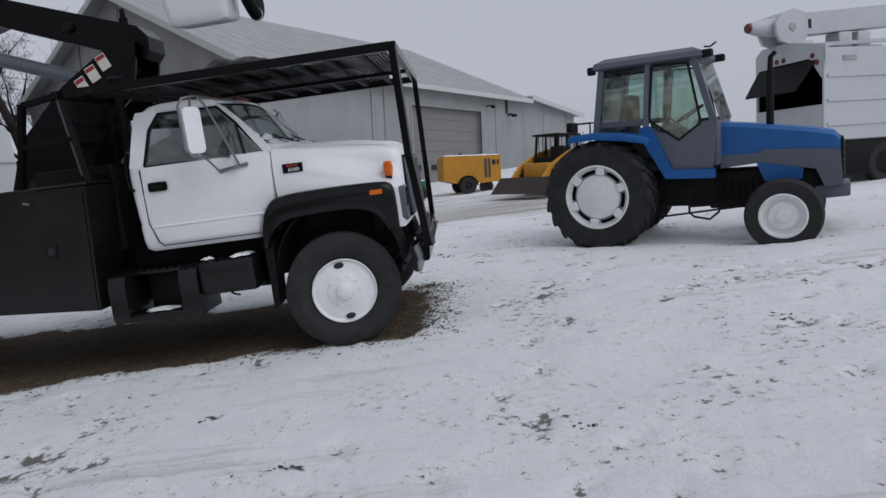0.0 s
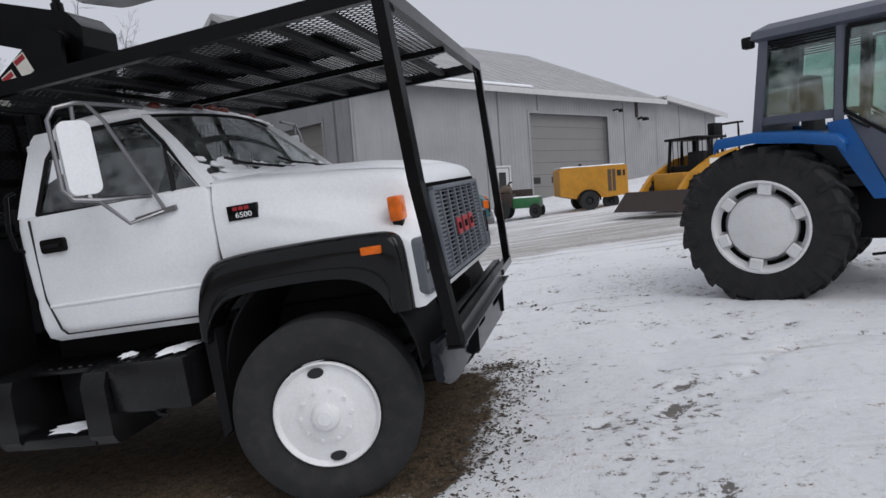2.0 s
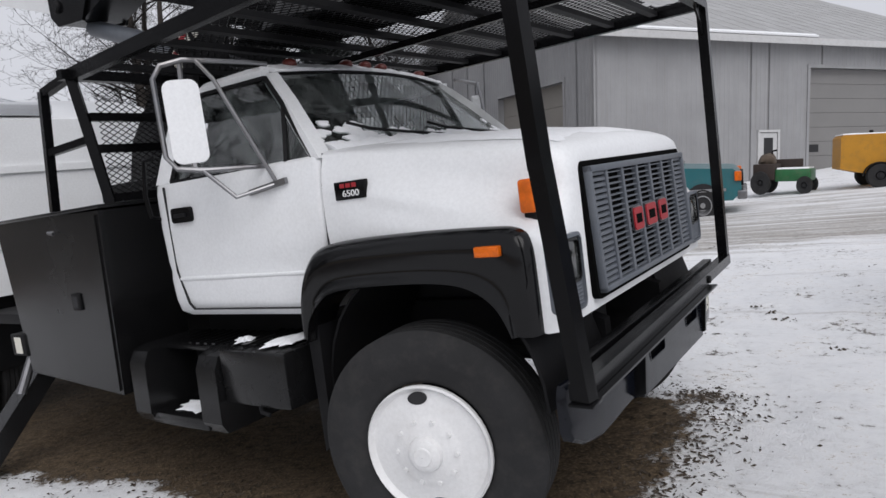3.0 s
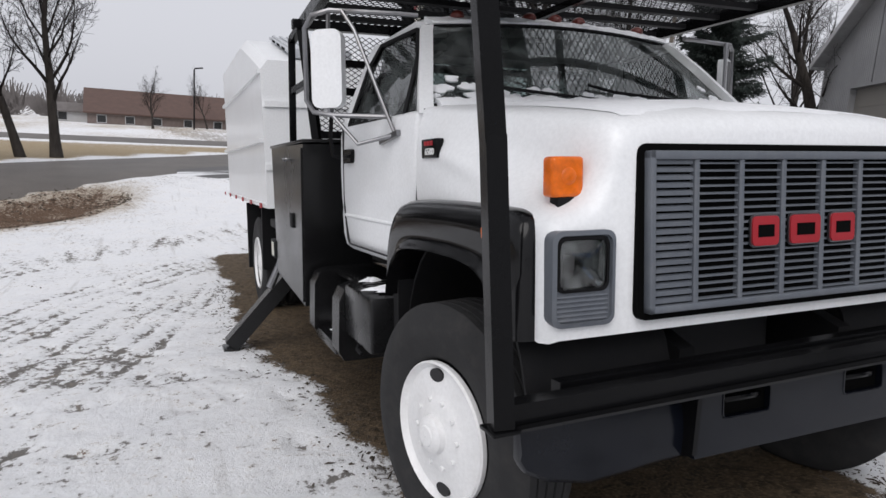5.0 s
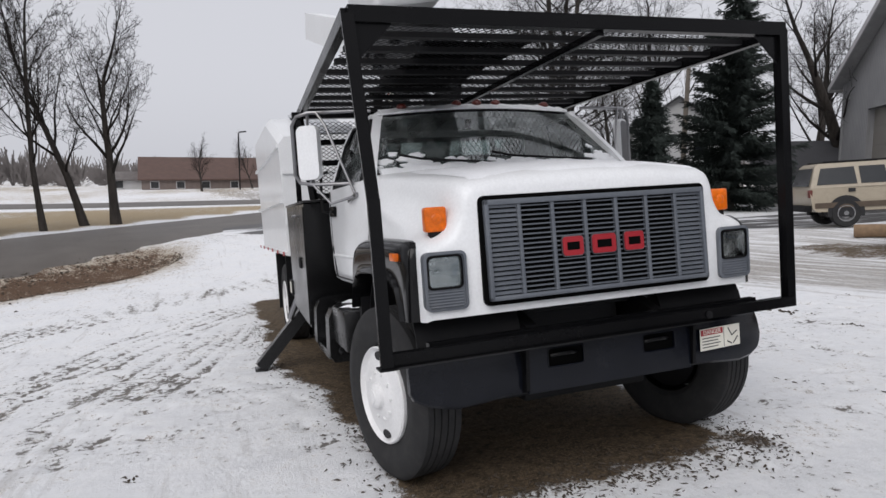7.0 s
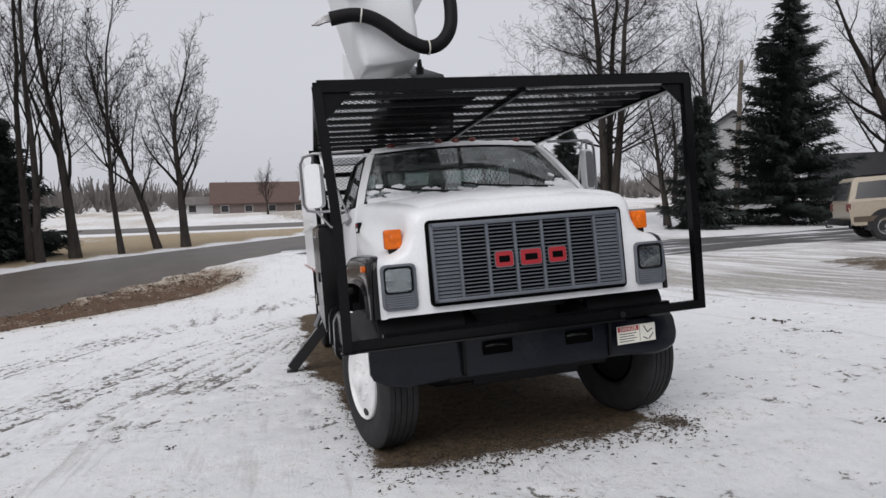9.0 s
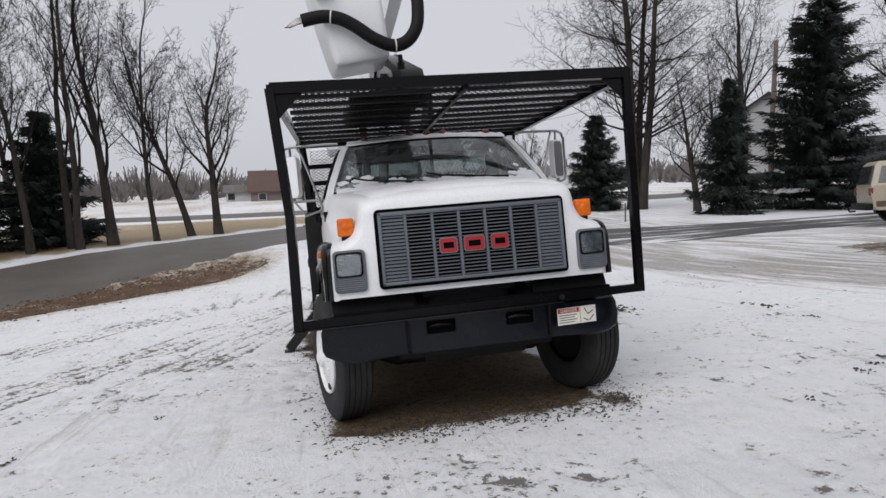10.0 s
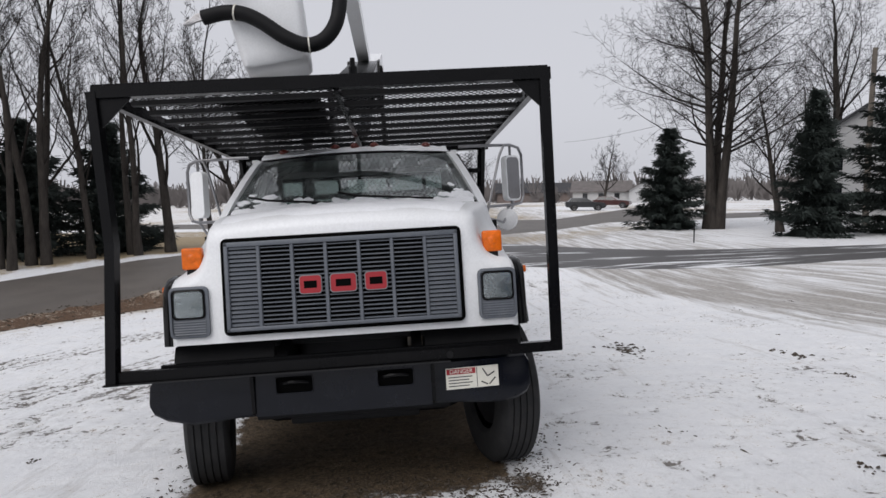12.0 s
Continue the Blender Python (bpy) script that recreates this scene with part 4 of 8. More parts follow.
for y0, y1 in ((-0.434, -0.210), (0.175, 0.395)):
    sl = part("tow_slot", bbox(CX0 - 0.002, CX0 + 0.012, y0, y1, 0.718, 0.822, 0.001, 1), VOID, bumper, "dark tow-hook opening")
    hb = bmesh.new()
    ym = (y0 + y1) / 2
    tube(hb, [(CX0 + 0.01, ym - 0.08, 0.775), (CX0 + 0.035, ym - 0.03, 0.785), (CX0 + 0.035, ym + 0.03, 0.785), (CX0 + 0.01, ym + 0.08, 0.775)], 0.013, 8)
    part("tow_hook", hb, BLACK, sl)
    rb = bmesh.new()
    ring_ = [(CX1, (y0 + y1) / 2 + a, 0.77 + c) for a, c in rounded(y1 - y0, 0.104, 0.02)]
    tube(rb, ring_ + ring_[:2], 0.004, 5)
    part("slot_edge", rb, BUMPER, sl)
for y in (-0.568, 0.512):
    pb = bmesh.new()
    prism(pb, [(-0.02, 0.58), (0.064, 0.612), (0.085, 0.855), (-0.02, 0.855)], y - 0.010, y + 0.010)
    part("bumper_bracket", pb, BLACK, bumper, m=Matrix.Translation((BX, 0, 0)))
# sign on the bumper, turned back with its sweep
SGM = Matrix.Translation((BX + 0.012, 0.588, -0.02)) @ pose(0, 0, 0, 0, 0, 6.5) @ Matrix.Translation((-BX - 0.012, -0.57, 0))
sg = part("warning_sign", bbox(BX + 0.028, BX + 0.033, 0.57, 0.90, 0.685, 0.815, 0.001, 1), PAPER, truck, "white and red danger sign with a falling-person pictogram panel", m=SGM)
part("sign_band", bbox(BX + 0.033, BX + 0.0345, 0.575, 0.755, 0.775, 0.81, 0.0005, 1), RED, sg, m=SGM)
words("DANGER", 0.036, 0.001, SGM @ Matrix.Translation((BX + 0.036, 0.665, 0.792)) @ pose(0, 0, 0, 90, 0, 90), sg, PAPER)
for k in range(4):
    part("text_bar", bbox(BX + 0.0331, BX + 0.0336, 0.585, 0.735 - 0.02 * (k % 2), 0.755 - 0.018 * k, 0.761 - 0.018 * k, 0.0002, 1), INK, sg, m=SGM)
part("sign_divider", bbox(BX + 0.0331, BX + 0.0336, 0.762, 0.766, 0.69, 0.81, 0.0002, 1), INK, sg, m=SGM)
for p, q in (((0.80, 0.80), (0.83, 0.75)), ((0.83, 0.75), (0.875, 0.775)), ((0.79, 0.72), (0.83, 0.70)), ((0.84, 0.70), (0.88, 0.74))):
    pb = bmesh.new()
    bar(pb, (BX + 0.0335, *p), (BX + 0.0335, *q), 0.008, 0.001, (1, 0, 0))
    part("pictogram_bar", pb, INK, sg, m=SGM)

# cab: lower body, pillars, roof, glass
cab = part("cab", bmesh.new(), WHITE, truck, "white steel cab")


def spread(bm):
    """Widens the cab's sides towards the rear."""
    for v_ in bm.verts:
        if abs(v_.co.y) > 0.7:
            v_.co.y += math.copysign(0.04 * fade(-0.5, -1.8, v_.co.x), v_.co.y)
    return bm


def cab_ring(z, x0, x1, y, r=0.06, k=4):
    cx, w = (x0 + x1) / 2, x1 - x0
    return [(cx + a, c, z) for a, c in rounded(w, 2 * y, r, k)]


b = bmesh.new()
loft(b, [cab_ring(z, x0, x1, y, r) for z, x0, x1, y, r in ((1.08, -1.75, -0.70, 1.03, 0.05), (1.11, -1.785, -0.68, 1.065, 0.05), (1.18, -1.797, -0.67, 1.078, 0.05), (1.30, -1.80, -0.63, 1.083, 0.05), (1.35, -1.795, -0.58, 1.08, 0.05), (1.40, -1.80, -0.486, 1.085, 0.05), (1.60, -1.81, -0.486, 1.086, 0.05), (1.80, -1.815, -0.486, 1.078, 0.05), (1.855, -1.815, -0.486, 1.066, 0.05), (1.868, -1.80, -0.50, 1.045, 0.05))], caps=False)
part("lower_body", spread(b), WHITE, cab, sharp=45)
part("cab_floor", bbox(-1.72, -0.72, -1.0, 1.0, 1.10, 1.16, 0.01), DARK, cab)
b = bmesh.new()
loft(b, [cab_ring(z, x0, x1, y, r, 5) for z, x0, x1, y, r in ((2.345, -1.755, -0.985, 0.845, 0.10), (2.39, -1.75, -1.0, 0.83, 0.12), (2.43, -1.72, -1.06, 0.79, 0.14), (2.455, -1.66, -1.14, 0.71, 0.16), (2.468, -1.55, -1.25, 0.55, 0.15))])
part("roof", b, WHITE, cab, "white roof with five small clearance lamps", sharp=45)
for sd in (-1, 1):
    b = bmesh.new()
    loft(b, [[(x + dx, sd * (y + dy), z) for dx, dy in ((-0.055, 0.0), (0.015, 0.012), (0.045, -0.05), (-0.03, -0.06))] for x, y, z in ((-0.50, 1.055, 1.85), (-0.62, 1.01, 1.99), (-0.80, 0.935, 2.18), (-0.95, 0.875, 2.32), (-1.01, 0.845, 2.365))])
    part("windscreen_pillar", b, WHITE, cab)
    b = bmesh.new()
    loft(b, [[(x0, sd * y, z), (x1, sd * (y - 0.004), z), (x1, sd * (y - 0.06), z), (x0, sd * (y - 0.06), z)] for x0, x1, y, z in ((-1.80, -1.665, 1.062, 1.86), (-1.79, -1.655, 1.01, 2.0), (-1.775, -1.615, 0.93, 2.2), (-1.76, -1.53, 0.875, 2.335), (-1.75, -1.48, 0.845, 2.375))])
    part("rear_pillar", spread(b), WHITE, cab)
    b = bmesh.new()
    bar(b, (-1.56, sd * 0.86, 2.355), (-0.99, sd * 0.86, 2.355), 0.05, 0.05)
    part("door_head", b, WHITE, cab)
    # side glass
    b = bmesh.new()
    q = [(-1.66, 1.045, 1.865), (-0.545, 1.04, 1.845), (-0.80, 0.94, 2.165), (-0.975, 0.865, 2.335), (-1.53, 0.865, 2.34), (-1.61, 0.93, 2.2)]
    loft(b, [[(x, sd * y, z) for x, y, z in q], [(x, sd * (y - 0.006), z) for x, y, z in q]])
    part("side_window", spread(b), GLASS, cab, "dark side window glass").visible_shadow = False
    b = bmesh.new()
    ring = [(x, sd * (y + 0.008), z) for x, y, z in q]
    for i in range(len(ring)):
        bar(b, ring[i], ring[(i + 1) % len(ring)], 0.018, 0.018)
    part("window_seal", spread(b), BLACK_DULL, cab)
    b = bmesh.new()
    bar(b, (-0.73, sd * 1.052, 1.86), (-0.80, sd * 0.95, 2.15), 0.02, 0.02)
    part("quarter_bar", b, BLACK_DULL, cab)
    # door outline, handle and grab bar
    b = bmesh.new()
    line = [(-1.70, 1.84), (-1.70, 1.35), (-1.64, 1.16), (-1.60, 1.125), (-0.70, 1.125), (-0.56, 1.17)]
    for (xa, za), (xb, zb) in zip(line, line[1:]):
        bar(b, (xa, sd * 1.082, za), (xb, sd * 1.082, zb), 0.008, 0.012, (0, 1, 0))
    part("door_gap", spread(b), DARK, cab, "thin dark door gap")
    b = bmesh.new()
    prism(b, [(-1.555 + a, 1.67 + c) for a, c in rounded(0.17, 0.085, 0.02)], sd * 1.07, sd * 1.105)
    hd = part("door_handle", spread(bevelled(b, 0.006)), BLACK, cab, "black door handle")
    part("handle_grip", bbox(-1.61, -1.50, sd * 1.144 - 0.008, sd * 1.144 + 0.008, 1.658, 1.68, 0.006), BLACK_DULL, hd)
    b = bmesh.new()
    tube(b, [(-1.77, sd * 1.07, 2.02), (-1.775, sd * 1.13, 2.0), (-1.80, sd * 1.14, 1.80), (-1.79, sd * 1.13, 1.68), (-1.785, sd * 1.07, 1.66)], 0.014, 8)
    part("grab_bar", spread(b), BLACK, cab)
    # pressed crease low on the door
    b = bmesh.new()
    for xa, xb in ((-1.68, -0.60),):
        loft(b, [[(x, sd * 1.078, 1.318), (x, sd * 1.0895, 1.308), (x, sd * 1.0895, 1.300), (x, sd * 1.078, 1.285)] for x in (xa, xa + 0.3, xb - 0.3, xb)])
    part("door_crease", spread(b), WHITE, cab)
    # name plate
    np_ = part("name_plate", bbox(-0.392, -0.207, sd * 1.06 if sd > 0 else -1.094, 1.094 if sd > 0 else -1.06, 1.637, 1.722, 0.004), BLACK, hood, "black name plate with 6500 in grey")
    for k in range(3):
        part("emblem_bar", bbox(-0.352 + 0.036 * k, -0.324 + 0.036 * k, sd * 1.096 - 0.002, sd * 1.096 + 0.002, 1.692, 1.712, 0.001, 1), RED, np_)
    words("6500", 0.042, 0.002, Matrix.Translation((-0.290, sd * 1.096, 1.664)) @ pose(0, 0, 0, 90, 0, 0 if sd < 0 else 180), np_, RIM, squeeze=1.25)

# windscreen, bowed forward in the middle
b = bmesh.new()
rws = []
for i in range(7):
    u = i / 6
    row = []
    for j in range(17):
        s = j / 8 - 1
        y = s * (1.00 * (1 - u) + 0.815 * u)
        x = (-0.545 - 0.475 * u) + (1 - s * s) * 0.13
        row.append((x, y, 1.89 + 0.475 * u + (1 - s * s) * 0.02))
    rws.append(row)
loft(b, rws, closed=False)
bmesh.ops.solidify(b, geom=b.faces[:], thickness=0.006)
ws = part("windscreen", b, SCREEN_GLASS, cab, "raked windscreen with snow along its foot")
ws.visible_shadow = False
b = bmesh.new()
edge = [rws[0][j] for j in range(17)] + [rws[i][16] for i in range(1, 7)] + [rws[6][j] for j in range(15, -1, -1)] + [rws[i][0] for i in range(5, 0, -1)]
tube(b, edge + edge[:2], 0.012, 6)
part("windscreen_seal", b, BLACK_DULL, ws)
for y0 in (-0.62, 0.08):
    b = bmesh.new()
    tube(b, [(-0.36 + 0.0, y0 + 0.55, 1.925), (-0.43, y0 + 0.25, 1.955), (-0.475, y0 - 0.05, 1.985), (-0.50, y0 - 0.2, 2.02)], 0.009, 6)
    part("wiper", b, BLACK_DULL, cab)
# snow caught at the foot of the glass
b = bmesh.new()
rr = []
for j in range(41):
    s = j / 20 - 1
    x = -0.50 + (1 - s * s) * 0.13
    h = 0.012 + 0.022 * noise.noise((s * 5, 1, 0)) + 0.02 * noise.noise((s * 14, 3, 0))
    rr.append([(x + 0.04, s * 0.96, 1.885 + (1 - s * s) * 0.03), (x + 0.01, s * 0.96, 1.90 + h * 0.6 + (1 - s * s) * 0.03), (x - 0.05, s * 0.96, 1.91 + h * 1.5 + (1 - s * s) * 0.02), (x - 0.055, s * 0.96, 1.88)])
loft(b, rr)
part("snow_drift", b, SNOW_LUMP, cab, "crusted snow at the foot of the windscreen")
# cab back wall with window, seats, wheel
for x0, x1, y0, y1, z0, z1 in ((-1.80, -1.76, -1.02, 1.02, 1.86, 1.94), (-1.78, -1.74, -0.90, 0.90, 2.29, 2.38), (-1.79, -1.75, -1.0, -0.84, 1.93, 2.31), (-1.79, -1.75, 0.84, 1.0, 1.93, 2.31)):
    part("back_panel", bbox(x0, x1, y0 * 0.93, y1 * 0.93, z0, z1, 0.01), WHITE, cab)
part("rear_window", bbox(-1.775, -1.769, -0.80, 0.80, 1.92, 2.30, 0.001, 1), GLASS, cab).visible_shadow = False
part("bench_seat", bevelled(box_bm(-1.66, -1.10, -0.92, 0.92, 1.30, 1.52), 0.05, 3), SEAT, cab, "grey cloth bench seat")
part("seat_back", bevelled(box_bm(-1.72, -1.56, -0.92, 0.92, 1.45, 1.93), 0.05, 3), SEAT, cab)
part("headrest", bevelled(box_bm(-1.70, -1.60, 0.36, 0.62, 1.92, 2.08), 0.04, 3), SEAT, cab)
part("dashboard", bevelled(box_bm(-0.92, -0.55, -1.0, 1.0, 1.62, 1.88), 0.05, 3), DARK, cab)
b = bmesh.new()
tubepts = [(0.2 * math.cos(a), 0.2 * math.sin(a), 0) for a in [2 * math.pi * i / 28 for i in range(29)]]
tube(b, tubepts, 0.014, 8)
bar(b, (-0.2, 0, 0), (0.2, 0, 0), 0.03, 0.015)
part("steering_wheel", b, DARK, cab, m=Matrix.Translation((-1.02, 0.45, 1.86)) @ pose(0, 0, 0, 0, -35, 0))
for y in (-0.62, -0.17, 0.0, 0.17, 0.62):
    b = bmesh.new()
    bmesh.ops.create_uvsphere(b, u_segments=12, v_segments=8, radius=0.05, matrix=Matrix.Translation((-1.02 + abs(y) * -0.05, y, 2.458 - y * y * 0.05)) @ Matrix.Diagonal((1, 0.8, 0.65, 1)))
    part("clearance_lamp", b, RED_LENS, cab, "small dark red clearance lamp")

# mirrors
for sd in (-1, 1):
    b = bmesh.new()
    prism(b, rounded(0.168, 0.40, 0.045), -0.03, 0.03, "y")
    mr = part("mirror", bevelled(b, 0.02, 3), WHITE, truck, "white west-coast mirror on a steel loop", m=Matrix.Translation((-1.045, sd * 1.36, 2.11)) @ pose(0, 0, 0, 0, 0, -sd * 54))
    b = bmesh.new()
    prism(b, rounded(0.142, 0.365, 0.038), *((0.031, 0.036) if sd < 0 else (0.031, 0.036)), "y")
    part("mirror_glass", b, CHROME, mr, m=Matrix.Translation((-1.045, sd * 1.36, 2.11)) @ pose(0, 0, 0, 0, 0, -sd * 54))
    b = bmesh.new()
    tube(b, [(-0.93, sd * 0.90, 2.395), (-0.95, sd * 1.0, 2.40), (-1.0, sd * 1.36, 2.40), (-1.06, sd * 1.44, 2.38), (-1.09, sd * 1.47, 2.32), (-1.09, sd * 1.47, 1.95), (-1.06, sd * 1.44, 1.89), (-0.98, sd * 1.36, 1.87), (-0.86, sd * 1.08, 1.86)], 0.013, 8)
    tube(b, [(-0.98, sd * 1.30, 2.40), (-0.93, sd * 1.25, 2.30), (-0.78, sd * 1.09, 1.77)], 0.011, 8)
    tube(b, [(-0.98, sd * 1.36, 1.87), (-0.90, sd * 1.25, 1.72), (-0.78, sd * 1.10, 1.76)], 0.011, 8)
    bar(b, (-0.97, sd * 1.105, 1.735), (-0.70, sd * 1.098, 1.77), 0.02, 0.03)
    tube(b, [(-1.02, sd * 1.36, 2.40), (-1.03, sd * 1.36, 2.31)], 0.012, 6)
    tube(b, [(-1.03, sd * 1.36, 1.91), (-1.02, sd * 1.36, 1.87)], 0.018, 6)
    part("mirror_loop", b, CHROME, mr, "bare steel tube loop")
    if sd > 0:
        b = bmesh.new()
        lathe(b, [(0.001, 0.045), (0.05, 0.038), (0.085, 0.015), (0.095, -0.01), (0.09, -0.02), (0.001, -0.012)], (0, 0, 0), 24, "x")
        part("spot_mirror", b, RIM, mr, "round convex mirror with a pale back", m=Matrix.Translation((-0.95, 1.29, 1.745)) @ pose(0, 0, 0, 0, 0, -20))
        b = bmesh.new()
        tube(b, [(-0.96, 1.30, 1.84), (-0.97, 1.33, 1.87)], 0.012, 6)
        part("spot_stem", b, CHROME, mr)

# step box, tank and battery box below the door
for sd in (-1, 1):
    step = part("step_box", bmesh.new(), SATIN, truck, "black ribbed step box below the door with snow on it")
    for x0, x1 in ((-2.13, -1.97), (-1.46, -1.29)):
        b = bmesh.new()
        pts = [(sd * 0.80, 0.46), (sd * 1.25, 0.46), (sd * 1.285, 0.52), (sd * 1.275, 0.82), (sd * 1.24, 0.89), (sd * 1.17, 0.915), (sd * 0.80, 0.915)]
        prism(b, pts, x0, x1, "x")
        part("step_frame", bevelled(b, 0.012), SATIN, step)
    part("lower_tread", bbox(-1.99, -1.44, min(sd * 0.95, sd * 1.27), max(sd * 0.95, sd * 1.27), 0.46, 0.53, 0.01), SATIN, step)
    part("upper_tread", bbox(-1.99, -1.44, min(sd * 0.78, sd * 1.12), max(sd * 0.78, sd * 1.12), 0.875, 0.905, 0.01), SATIN, step)
    part("tank_body", bbox(-1.9, -1.4, min(sd * 0.70, sd * 0.97), max(sd * 0.70, sd * 0.97), 0.52, 0.88, 0.02), BLACK_DULL, step)
    for k in range(9):
        b = bmesh.new()
        box(b, -1.98 + 0.075 * k, -1.95 + 0.075 * k, min(sd * 0.80, sd * 1.10), max(sd * 0.80, sd * 1.10), 0.905, 0.918)
        part("tread_rib", b, SATIN, step)
    bb = part("battery_box", bbox(-1.28, -0.76, min(sd * 0.78, sd * 1.245), max(sd * 0.78, sd * 1.245), 0.63, 0.93, 0.02), SATIN, truck, "black battery box")
    for k in range(6):
        b = bmesh.new()
        box(b, -1.24 + 0.075 * k, -1.21 + 0.075 * k, min(sd * 0.82, sd * 1.17), max(sd * 0.82, sd * 1.17), 0.93, 0.942)
        part("tread_rib", b, SATIN, bb)
    b = bmesh.new()
    tube(b, [(-1.0, sd * 1.24, 0.63), (-0.97, sd * 1.26, 0.615), (-0.92, sd * 1.25, 0.60)], 0.010, 8)
    part("drain_valve", b, BLACK_DULL, bb)
    for cx, cy, z, wx, wy in ((-1.72, 1.12, 0.53, 0.40, 0.22), (-0.90, 1.06, 0.942, 0.20, 0.28), (-1.22, 1.10, 0.942, 0.12, 0.12)):
        b = bmesh.new()
        rings = []
        for q in range(7):
            f = q / 6
            rings.append([(cx + wx / 2 * f * (0.9 + 0.75 * noise.noise((math.cos(a) * 2.6 + cx * 3, math.sin(a) * 2.6, 0))) * math.cos(a), sd * (cy + wy / 2 * f * (0.9 + 0.75 * noise.noise((math.cos(a) * 2.6 + cx * 3, math.sin(a) * 2.6, 0))) * math.sin(a)), z + 0.003 + 0.016 * (1 - f ** 3) * (1 + 0.8 * noise.noise((f * 3 * math.cos(a), f * 3 * math.sin(a), cx)))) for a in [6.283 * i / 24 for i in range(24)]])
        loft(b, rings, caps=False)
        part("snow_patch", b, SNOW_LUMP, step, "thin ragged patch of snow")

# tool boxes behind the cab
for sd in (-1, 1):
    tb = part("tool_box", bmesh.new(), SATIN, truck, "black steel tool box with a recessed latch")
    b = bmesh.new()
    y0, y1 = sorted((sd * 0.80, sd * 1.295))
    prism(b, [(-3.42, 0.70), (-2.22, 0.62), (-2.13, 1.765), (-3.55, 1.785)], y0, y1)
    part("box_body", bevelled(b, 0.012), SATIN, tb)
    part("box_lid", bbox(-3.57, -2.11, y0 - 0.01, y1 + 0.01, 1.775, 1.80, 0.008), SATIN, tb)
    b = bmesh.new()
    prism(b, [(-3.36, 0.72), (-2.245, 0.645), (-2.165, 1.74), (-3.47, 1.755)], sd * 1.285, sd * 1.306)
    dr = part("box_door", bevelled(b, 0.008), SATIN, tb)
    part("latch", bbox(-2.60, -2.50, sd * 1.312 - 0.01, sd * 1.312 + 0.01, 1.16, 1.27, 0.008), BLACK_DULL, dr, "recessed paddle latch")
    part("latch_hole", bbox(-2.58, -2.52, sd * 1.323 - 0.002, sd * 1.323 + 0.002, 1.18, 1.25, 0.002, 1), DARK, dr)
    b = bmesh.new()
    tube(b, [(-2.70, sd * 1.30, 1.67), (-2.70, sd * 1.335, 1.67), (-2.64, sd * 1.335, 1.66)], 0.012, 8)
    part("lock_knob", b, CHROME, dr)
# plates added so that bright snow does not show through below the cab
for sd in (-1, 1):
    part("frame_shield", bbox(-2.12, -0.70, min(sd * 0.66, sd * 0.69), max(sd * 0.66, sd * 0.69), 0.56, 1.09, 0.01), BLACK_DULL, truck, "dark plate added to fill the view below the cab")
part("deck", bbox(-4.45, -2.26, -1.20, 1.20, 1.02, 1.10, 0.01), BLACK_DULL, truck, "black deck behind the cab")
part("centre_cabinet", bbox(-2.9, -2.12, -0.80, 0.80, 1.10, 1.95, 0.02), BLACK_DULL, truck)

# outriggers
for sd in (-1, 1):
    og = part("outrigger", bmesh.new(), SATIN, truck, "black outrigger leg lowered to the ground")
    b = bmesh.new()
    bar(b, (-3.62, sd * 1.0, 0.80), (-3.66, sd * 1.70, 0.03), 0.20, 0.13)
    part("leg", bevelled(b, 0.01), SATIN, og)
    part("foot", bbox(-3.76, -3.56, sd * 1.70 - 0.07, sd * 1.70 + 0.07, -0.02, 0.02, 0.012), SATIN, og)
    b = bmesh.new()
    tube(b, [(-3.50, sd * 1.15, 1.0), (-3.52, sd * 1.36, 0.55)], 0.035, 10)
    part("ram", b, CHROME, og)
    part("valve_block", bbox(-3.62, -3.40, min(sd * 1.1, sd * 1.32), max(sd * 1.1, sd * 1.32), 0.82, 0.98, 0.01), BLACK_DULL, og)
    part("warning_label", bbox(-3.55, -3.45, sd * 1.323 - 0.002, sd * 1.323 + 0.002, 0.84, 0.96, 0.001, 1), PAPER, og)

# the rack over the cab
rack = part("cab_rack", bmesh.new(), BLACK, truck, "black tube-steel rack with expanded-metal mesh over the cab")
RF, RR, RY, RL, RZ, RZR = 0.765, -2.22, 1.325, 1.395, 2.575, 2.575


def rack_bar(p, q, w=0.055, h=None, name="rack_tube", mat=None):
    b = bmesh.new()
    bar(b, p, q, w, h)
    return part(name, bevelled(b, 0.005, 1), mat or BLACK, rack)


rack_bar((RF + 0.02, -RL, RZ), (RF, RY, RZ), 0.06, 0.08)
rack_bar((RR, -RY, RZR), (RR, RY, RZR), 0.06, 0.06)
for sd in (-1, 1):
    rack_bar((RF, RY if sd > 0 else -RL, RZ), (RR, sd * (RY - 0.07), RZR), 0.05, 0.075)
rack_bar((RF, 0.03, RZ - 0.045), (RR, 0.03, RZR - 0.045), 0.035, 0.04)
for k in range(1, 10):
    x = RF + (RR - RF) * k / 10
    rack_bar((x, -RY + 0.03, RZ - 0.004), (x, RY - 0.05, RZ - 0.002), 0.050, 0.030, "cross_slat", BLACK_DULL)
# front posts: the one on the truck's right is bent
rack_bar((RF, RY - 0.02, RZ), (0.765, 1.285, 0.87), 0.06, 0.06, "front_post")
rack_bar((RF + 0.02, -RL, RZ), (0.795, -1.335, 1.66), 0.062, 0.062, "front_post")
rack_bar((0.795, -1.335, 1.68), (0.868, -1.345, 0.862), 0.062, 0.062, "front_post")
